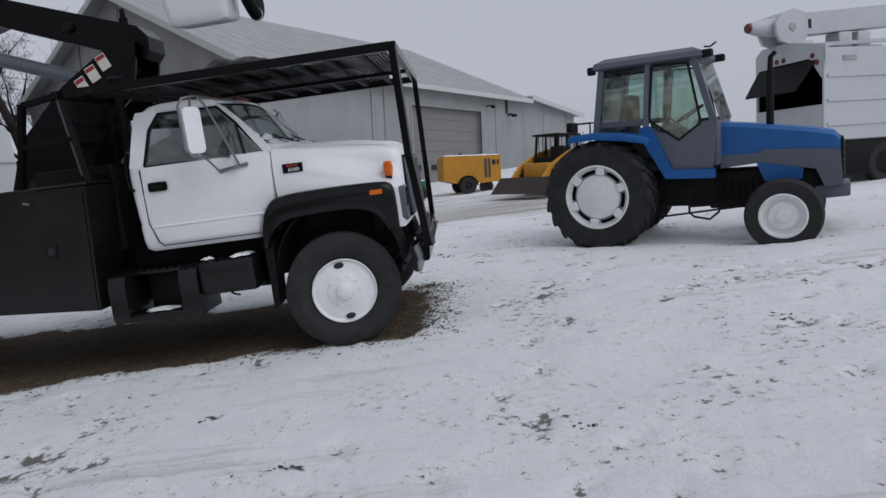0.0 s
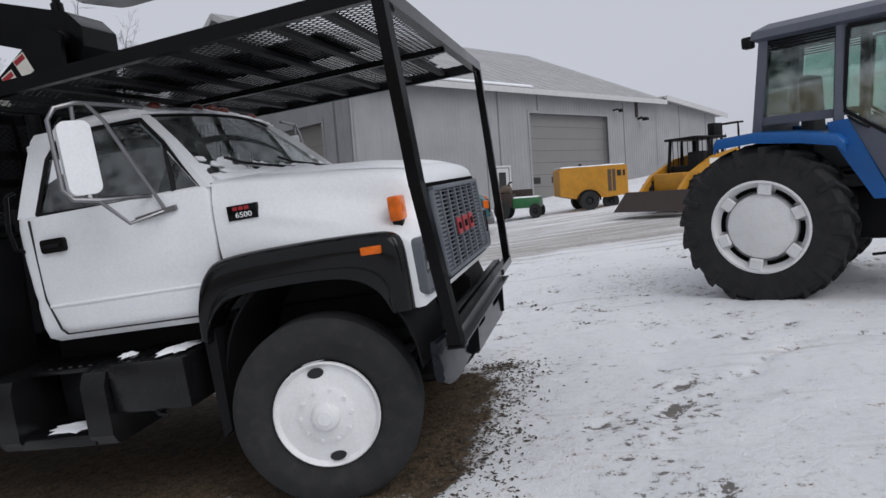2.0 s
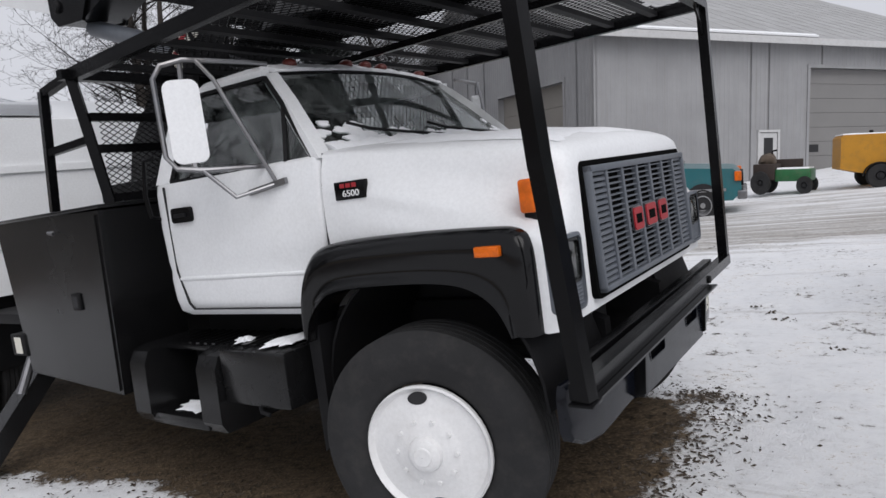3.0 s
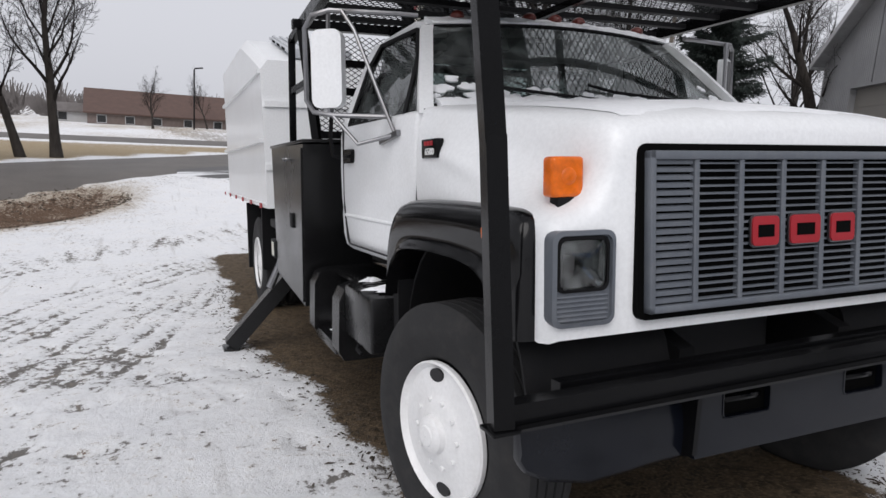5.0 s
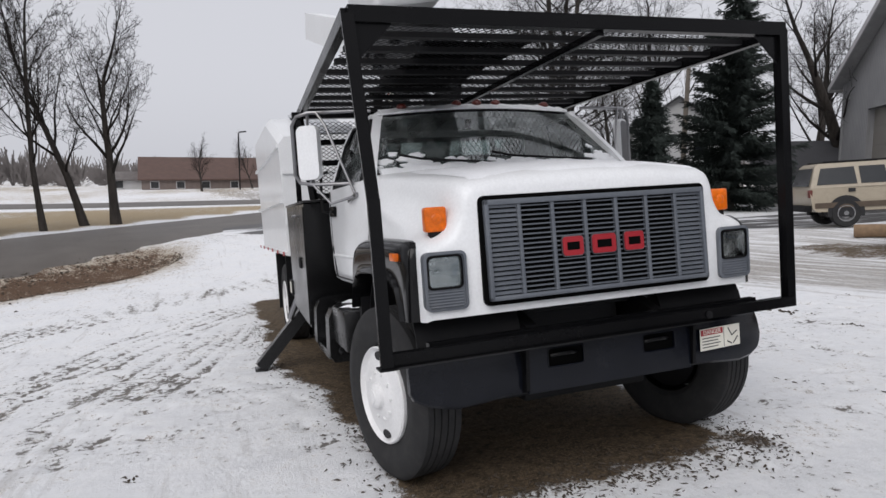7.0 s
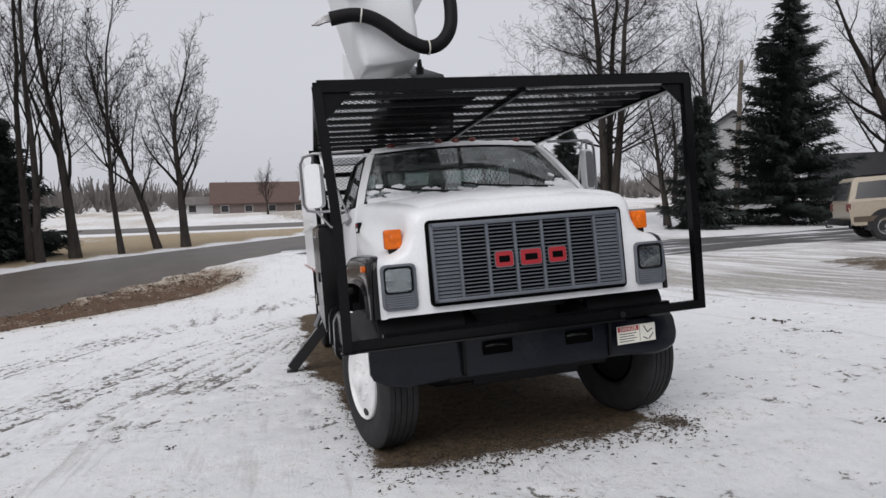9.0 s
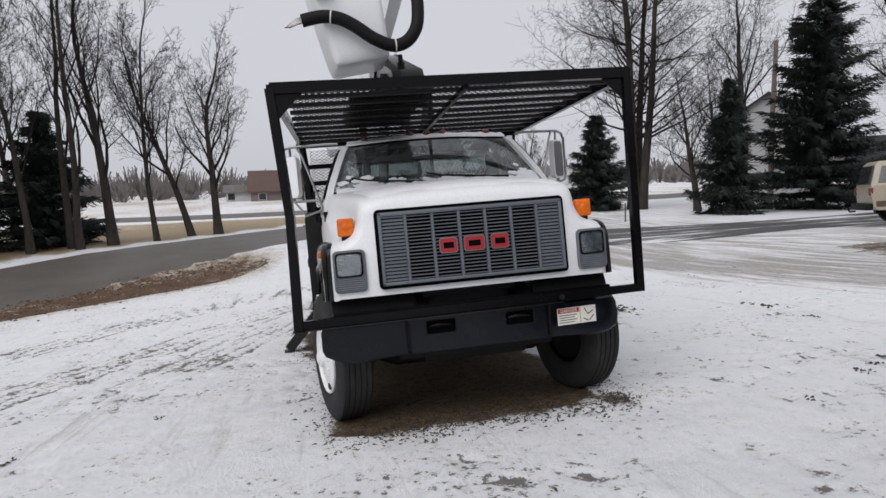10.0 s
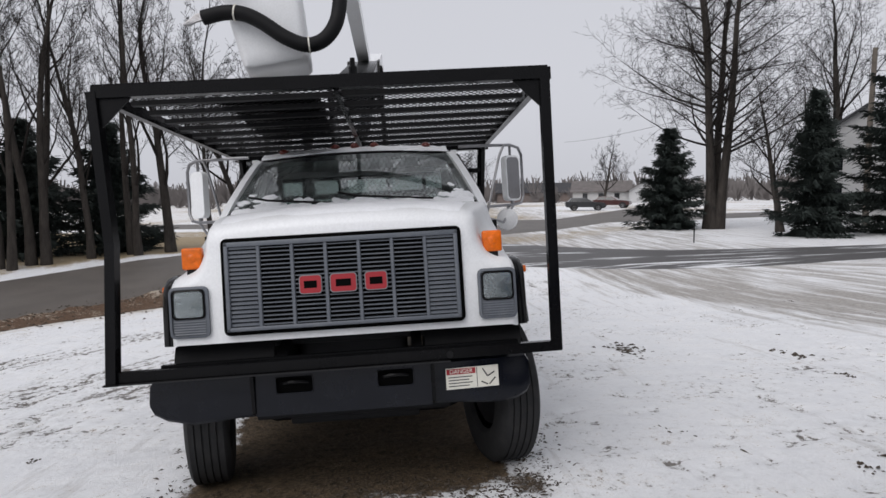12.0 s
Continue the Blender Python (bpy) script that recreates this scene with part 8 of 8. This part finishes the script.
def bare_tree(seed, height, radius, spread=38, rise=1.0, thin=(10, 8, 7, 5), stems=1, lean=(0, 0), fork=0.6, reach=0.62, slim=0.40):
    """A leafless tree: trunk and crown of limbs, branches and twigs."""
    rng = random.Random(seed)
    t = thing("bare_tree", "tall leafless deciduous tree with grey-brown bark", "tree", None, "bare trees by the road")
    verts, faces = ([], []), ([], [])
    for s in range(stems):
        a = 6.283 * s / max(1, stems) + rng.random()
        off = 0.10 * (stems == 2) + 0.055 * (stems > 2)
        d = Vector((lean[0] + off * math.cos(a), lean[1] + off * math.sin(a), 1))
        grow(rng, verts, faces, Vector((0.25 * (stems > 1) * math.cos(a), 0.25 * (stems > 1) * math.sin(a), -0.25)), d, height * fork, radius * (1 if stems == 1 else 0.72), 0, 4, spread, rise, thin, reach, slim)
    # root flare
    k = len(verts[0])
    for q in verts[0]:
        if q.z < 0.5:
            f = 1 + 0.5 * (0.5 - q.z) * 0.8
            q.x *= f
            q.y *= f
    raw("trunk", [tuple(q) for q in verts[0]], faces[0], BARK, t, smooth=True)
    raw("crown", [tuple(q) for q in verts[1]], faces[1], TWIG, t, smooth=True)
    return t


def spruce(seed, height, width, label="dark green spruce with drooping branches"):
    """A spruce: trunk and whorls of drooping boughs, each set with many needle sprays."""
    rng = random.Random(seed)
    t = thing("spruce", label, "tree", None, "spruces")
    b = bmesh.new()
    tube(b, [(0, 0, -0.2), (0, 0, height * 0.5), (0, 0, height * 0.98)], [0.02 * height, 0.012 * height, 0.01], 8)
    part("trunk", b, BARK, t)
    verts, faces = [], []
    z = 0.03 * height
    while z < height * 0.985:
        f = z / height
        reach = width / 2 * (1 - f) ** 0.85 * (0.75 + 0.25 * min(1, f / 0.10)) + 0.10
        nb = 7 if f < 0.75 else 5
        for k in range(nb):
            a = rng.uniform(0, 6.283)
            zb = z + rng.uniform(-0.25, 0.25) * (1 - f)
            r = reach * rng.uniform(0.40, 1.28)
            ca, sa = math.cos(a), math.sin(a)
            steps = max(4, int(r / 0.17))
            droop = rng.uniform(0.05, 0.36) * (1 - f * 1.2)
            for i in range(steps):
                u = (i + 0.6) / steps
                px, pz = r * u, zb + r * (-droop * u * 1.2 + 0.22 * u * u)
                wide = (0.12 + 0.40 * (1 - u) ** 0.7) * min(1.2, r) * 0.8
                for s in range(13):
                    o = rng.uniform(-1, 1) * wide
                    ln = rng.uniform(0.16, 0.40) * (0.6 + 0.5 * min(1, r / 1.5))
                    dirx, diry = 0.75 + rng.uniform(-0.4, 0.3), math.copysign(0.5, o) + rng.uniform(-0.35, 0.35)
                    dz = rng.uniform(-0.75, 0.25)
                    x0, y0, z0 = px + rng.uniform(-0.1, 0.1), o * 0.7, pz + rng.uniform(-0.12, 0.08)
                    x1, y1, z1 = x0 + dirx * ln, y0 + diry * ln, z0 + dz * ln
                    wx, wy = -diry * 0.032, dirx * 0.032
                    q = len(verts)
                    for x, y, zz in ((x0 + wx, y0 + wy, z0 + 0.018), (x0 - wx, y0 - wy, z0 - 0.022), (x1 - wx * 0.2, y1 - wy * 0.2, z1 - 0.012), (x1 + wx * 0.2, y1 + wy * 0.2, z1 + 0.012)):
                        verts.append((x * ca - y * sa, x * sa + y * ca, zz))
                    faces.append((q, q + 1, q + 2, q + 3))
        z += (0.20 - 0.09 * f) * (0.8 + 0.03 * height)
    raw("crown", verts, faces, NEEDLE, t, "dense dark needles", "stuff")
    return t


# trees along the far side of the road
T1 = bare_tree(21, 10.6, 0.22, 36, 0.6, (13, 9, 7, 2), fork=0.62, reach=0.58, slim=0.48)
T1.matrix_world = upright(-28.4, -6.1, 0)
T2 = bare_tree(12, 11.5, 0.18, 32, 0.7, (11, 9, 7, 2), lean=(-0.02, -0.20), fork=0.64, reach=0.52, slim=0.50)
T2.matrix_world = upright(-28.1, -7.25, 0)
T3 = bare_tree(13, 12.5, 0.13, 30, 0.7, (13, 8, 6, 2), lean=(0, -0.04), fork=0.66, reach=0.42, slim=0.45)
T3.matrix_world = upright(-26.0, -8.4, 0)
T4 = bare_tree(24, 14.0, 0.22, 30, 0.7, (10, 8, 6, 2), lean=(0, -0.03), fork=0.62, reach=0.56, slim=0.52)
T4.matrix_world = upright(-25.0, -9.95, 0)
T5 = bare_tree(15, 14.5, 0.22, 28, 0.7, (6, 7, 6, 2), stems=2, lean=(0, -0.05), fork=0.66, reach=0.48, slim=0.46)
T5.matrix_world = upright(-24.0, -11.15, 0)
T7 = bare_tree(18, 13.0, 0.15, 30, 0.7, (8, 7, 6, 2), fork=0.64, reach=0.48, slim=0.45)
T7.matrix_world = upright(-22.9, -12.4, 0)
T6 = bare_tree(16, 15.0, 0.25, 28, 0.7, (5, 7, 6, 2), stems=3, fork=0.66, reach=0.46, slim=0.46)
T6.matrix_world = upright(-21.6, -13.7, 40)
for src, x, y, a, s in ((T5, -20.6, -14.4, 200, 1.0), (T4, -18.8, -16.2, 250, 1.0), (T5, -17.6, -17.6, 20, 1.1), (T4, -33, -17, 40, 0.9), (T5, -29.0, -20.0, 300, 1.0)):
    c = copy_thing(src, upright(x, y, a))
    c.scale = (s, s, s)
# the large trees by the drive
B1 = bare_tree(31, 19.5, 0.40, 60, 0.25, (16, 9, 7, 2), stems=4, fork=0.74, reach=0.40, slim=0.38)
B1.matrix_world = upright(-33.0, 18.3, 20)
B2 = bare_tree(32, 9.0, 0.22, 50, 0.6, (11, 8, 7, 3), lean=(0.05, -0.2))
B2.matrix_world = upright(-29.2, 20.1, 0)
B3 = bare_tree(33, 17.0, 0.42, 36, 0.8, (12, 9, 7, 3), lean=(0.0, -0.15), fork=0.66)
B3.matrix_world = upright(-40.0, 31.0, 0)
B4 = bare_tree(34, 16.0, 0.48, 46, 0.6, (9, 8, 7, 3), lean=(0.1, -0.42), slim=0.5)
B4.matrix_world = upright(-25.5, 34.5, 0)
for src, x, y, a, s in ((B3, -36.0, 42.0, 140, 0.95), (B2, -80.0, 26.0, 200, 1.1), (B3, -62.0, 42.0, 60, 0.8), (B4, -32.0, 46.0, 60, 1.0), (T1, -78.0, 8.0, 0, 0.8), (T4, -80.0, 10.0, 40, 0.7), (T2, -84, 3, 0, 0.6), (T1, -75.0, -3.0, 30, 0.6)):
    c = copy_thing(src, upright(x, y, a))
    c.scale = (s, s, s)
S1 = spruce(41, 12.6, 7.0)
S1.matrix_world = upright(-25.2, 24.6)
S2 = spruce(42, 6.9, 3.5)
S2.matrix_world = upright(-25.6, 19.6)
S3 = spruce(43, 6.0, 4.8, "grey-green young spruce with a bushy foot")
S3.matrix_world = upright(-34.2, 16.1)
S4 = spruce(44, 5.8, 4.6)
S4.matrix_world = upright(-25.6, -12.7)
for src, x, y, a, s in ((S4, -24.2, -15.6, 90, 1.0), (S4, -21.5, -19.0, 200, 1.05)):
    c = copy_thing(src, upright(x, y, a))
    c.scale = (s, s, s)


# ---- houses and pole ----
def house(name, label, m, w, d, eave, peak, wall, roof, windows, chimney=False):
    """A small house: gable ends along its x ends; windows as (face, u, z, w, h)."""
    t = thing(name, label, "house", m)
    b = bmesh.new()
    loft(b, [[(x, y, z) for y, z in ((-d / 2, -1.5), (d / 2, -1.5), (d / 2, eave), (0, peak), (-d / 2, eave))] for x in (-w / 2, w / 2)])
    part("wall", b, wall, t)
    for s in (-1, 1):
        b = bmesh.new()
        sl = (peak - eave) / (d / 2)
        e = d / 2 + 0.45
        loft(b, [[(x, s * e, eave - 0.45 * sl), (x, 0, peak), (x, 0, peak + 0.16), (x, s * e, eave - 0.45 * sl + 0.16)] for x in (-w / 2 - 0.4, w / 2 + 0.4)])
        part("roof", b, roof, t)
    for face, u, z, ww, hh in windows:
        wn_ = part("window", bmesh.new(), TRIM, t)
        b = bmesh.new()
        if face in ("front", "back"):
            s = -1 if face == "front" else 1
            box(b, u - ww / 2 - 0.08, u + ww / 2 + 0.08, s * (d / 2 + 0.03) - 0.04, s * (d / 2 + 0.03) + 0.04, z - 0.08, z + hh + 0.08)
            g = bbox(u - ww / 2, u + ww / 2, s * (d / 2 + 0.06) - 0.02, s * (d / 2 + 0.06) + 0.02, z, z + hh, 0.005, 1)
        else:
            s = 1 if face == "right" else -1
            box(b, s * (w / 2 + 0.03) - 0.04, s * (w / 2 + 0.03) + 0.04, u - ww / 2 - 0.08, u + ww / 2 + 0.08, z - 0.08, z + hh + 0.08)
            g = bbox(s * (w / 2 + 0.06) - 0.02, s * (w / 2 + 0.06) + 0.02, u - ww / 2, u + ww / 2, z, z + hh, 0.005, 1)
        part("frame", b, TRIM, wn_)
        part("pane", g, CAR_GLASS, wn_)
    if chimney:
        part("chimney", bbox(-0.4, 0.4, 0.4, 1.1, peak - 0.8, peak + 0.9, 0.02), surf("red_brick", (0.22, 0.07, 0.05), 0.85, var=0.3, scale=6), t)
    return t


# brick and brown shingles are lightened, distance haze mixed into their colour
BRICK = surf("brown_brick_wall", (0.20, 0.16, 0.145), 0.85, var=0.25, scale=2)
SHINGLE = surf("brown_shingles", (0.115, 0.072, 0.060), 0.85, var=0.25, scale=1.5)
SHINGLE_D = surf("dark_shingles", (0.055, 0.055, 0.06), 0.85, var=0.25, scale=1.5)
SHINGLE_G = surf("weathered_grey_shingles", (0.16, 0.145, 0.14), 0.85, var=0.3, scale=1.5)
BOARD = surf("pale_clapboard", (0.52, 0.52, 0.52), 0.7, var=0.08, scale=1)
house("brown_house", "long low brown house beyond the snowy field", upright(-92, -2.0, 94), 17, 11, 1.3, 3.9, BRICK, SHINGLE, [("front", u, 0.1, 0.9, 0.8) for u in (-7, -4, -1, 2.5, 6)] + [("back", u, 0.3, 1.0, 1.0) for u in (-7, -4, -1, 2.5, 6)])
house("garage", "small pale garage beside the brown house", upright(-92, -12.2, 94), 3.4, 4, 1.3, 2.1, BOARD, SHINGLE_G, [("front", -1.0, 0.2, 0.9, 0.9), ("back", -1.0, 0.2, 0.9, 0.9)])
house("white_house", "two-storey pale clapboard house behind the spruces", upright(-38.0, 31.0, -37), 9, 7, 4.6, 7.0, BOARD, SHINGLE_D, [("right", -1.6, 0.9, 0.9, 1.5), ("right", -1.6, 3.2, 0.9, 1.4), ("right", 1.5, 3.2, 0.9, 1.4), ("right", 1.5, 0.9, 0.9, 1.5)])
house("dark_shed", "low dark-roofed shed beside the barn", upright(-26.0, 33.0, 40), 8, 6, 1.9, 3.7, BOARD, SHINGLE_D, [("left", 0.5, 0.6, 0.8, 0.9)])
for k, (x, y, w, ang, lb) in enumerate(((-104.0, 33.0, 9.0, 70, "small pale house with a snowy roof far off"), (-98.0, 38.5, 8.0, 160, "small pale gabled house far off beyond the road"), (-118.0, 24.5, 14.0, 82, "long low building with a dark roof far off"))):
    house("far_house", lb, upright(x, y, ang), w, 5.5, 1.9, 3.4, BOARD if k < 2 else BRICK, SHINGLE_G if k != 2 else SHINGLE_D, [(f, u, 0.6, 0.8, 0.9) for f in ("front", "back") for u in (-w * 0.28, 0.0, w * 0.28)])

pole = thing("utility_pole", "weathered wooden utility pole with service wires", "pole", upright(-30.0, 25.3, 0))
b = bmesh.new()
tube(b, [(0, 0, -0.3), (0, 0, 5), (0.05, 0.1, 9.6)], [0.17, 0.15, 0.12], 10)
part("post", b, surf("grey_pole_wood", (0.19, 0.165, 0.14), 0.9, var=0.2, scale=4), pole)
for z, ex, ey in ((9.2, 26, 34), (8.4, 30, 30), (9.0, -60, -2)):
    b = bmesh.new()
    tube(b, [(0, 0, z)] + [(ex * u, ey * u, z - 3.2 * u * (1 - u)) for u in [i / 16 for i in range(1, 17)]], 0.018, 4)
    part("wire", b, BLACK_DULL, pole, "thin service wire")
pole2 = thing("lamp_post", "slim dark lamp post by the far lot", "pole", upright(-78, 1.2, 0))
b = bmesh.new()
tube(b, [(0, 0, -0.2), (0, 0, 6.5), (0, 0.1, 6.7), (0, 0.9, 6.8)], 0.08, 8)
part("post", b, BLACK_DULL, pole2)
b = bmesh.new()
tube(b, [(0, 0, -0.1), (0, 0, 0.9)], 0.03, 6)
mk = part("marker_stake", b, BLACK_DULL, None)
mk.matrix_world = upright(-24.2, 13.2)
tagged(mk, "thin dark stake at the edge of the lawn", "stake")

# ---- far woods and brush along the horizon: one body of very many small stems ----
rng = random.Random(77)
fv, ff = [], []
for k in range(2300):
    a = radians(rng.uniform(95, 300) if k % 8 else rng.uniform(-20, 95))
    dist = rng.choice((120, 150, 190, 250)) * rng.uniform(0.9, 1.15)
    x, y = dist * math.cos(a), dist * math.sin(a)
    z = land(x, y)
    h = rng.uniform(2.5, 6.5) * (0.9 + 0.6 * noise.noise((a * 9, dist * 0.02, 0)))
    tx, ty = -math.sin(a), math.cos(a)
    for s in range(26):
        # slim twigs that fan out from a short stem into a rounded crown
        g = radians(rng.gauss(90, 38))
        r0, r1 = h * rng.uniform(0.0, 0.45), h * rng.uniform(0.55, 1.0) * (0.75 + 0.25 * math.sin(g))
        ww = rng.uniform(0.03, 0.10) * (1 + dist / 150)
        q = len(fv)
        o0, o1, z0, z1 = r0 * math.cos(g) * 0.5, r1 * math.cos(g) * 0.75, r0 * max(0, math.sin(g)) - 0.3, r1 * max(0.1, math.sin(g))
        fv += [(x + tx * (o0 - ww), y + ty * (o0 - ww), z + z0), (x + tx * (o0 + ww), y + ty * (o0 + ww), z + z0), (x + tx * (o1 + ww * 0.5), y + ty * (o1 + ww * 0.5), z + z1), (x + tx * (o1 - ww * 0.5), y + ty * (o1 - ww * 0.5), z + z1)]
        ff.append((q, q + 1, q + 2, q + 3))
# distance haze is put into the base colour, paler than the near twigs
woods = raw("far_woods", fv, ff, surf("haze_pale_brush", (0.18, 0.165, 0.16), 0.95, var=0.25, scale=0.2, spec=0.1), None, kind="stuff")
tagged(woods, "grey-brown woods along the horizon, paled in colour for haze", "woods", kind="stuff")
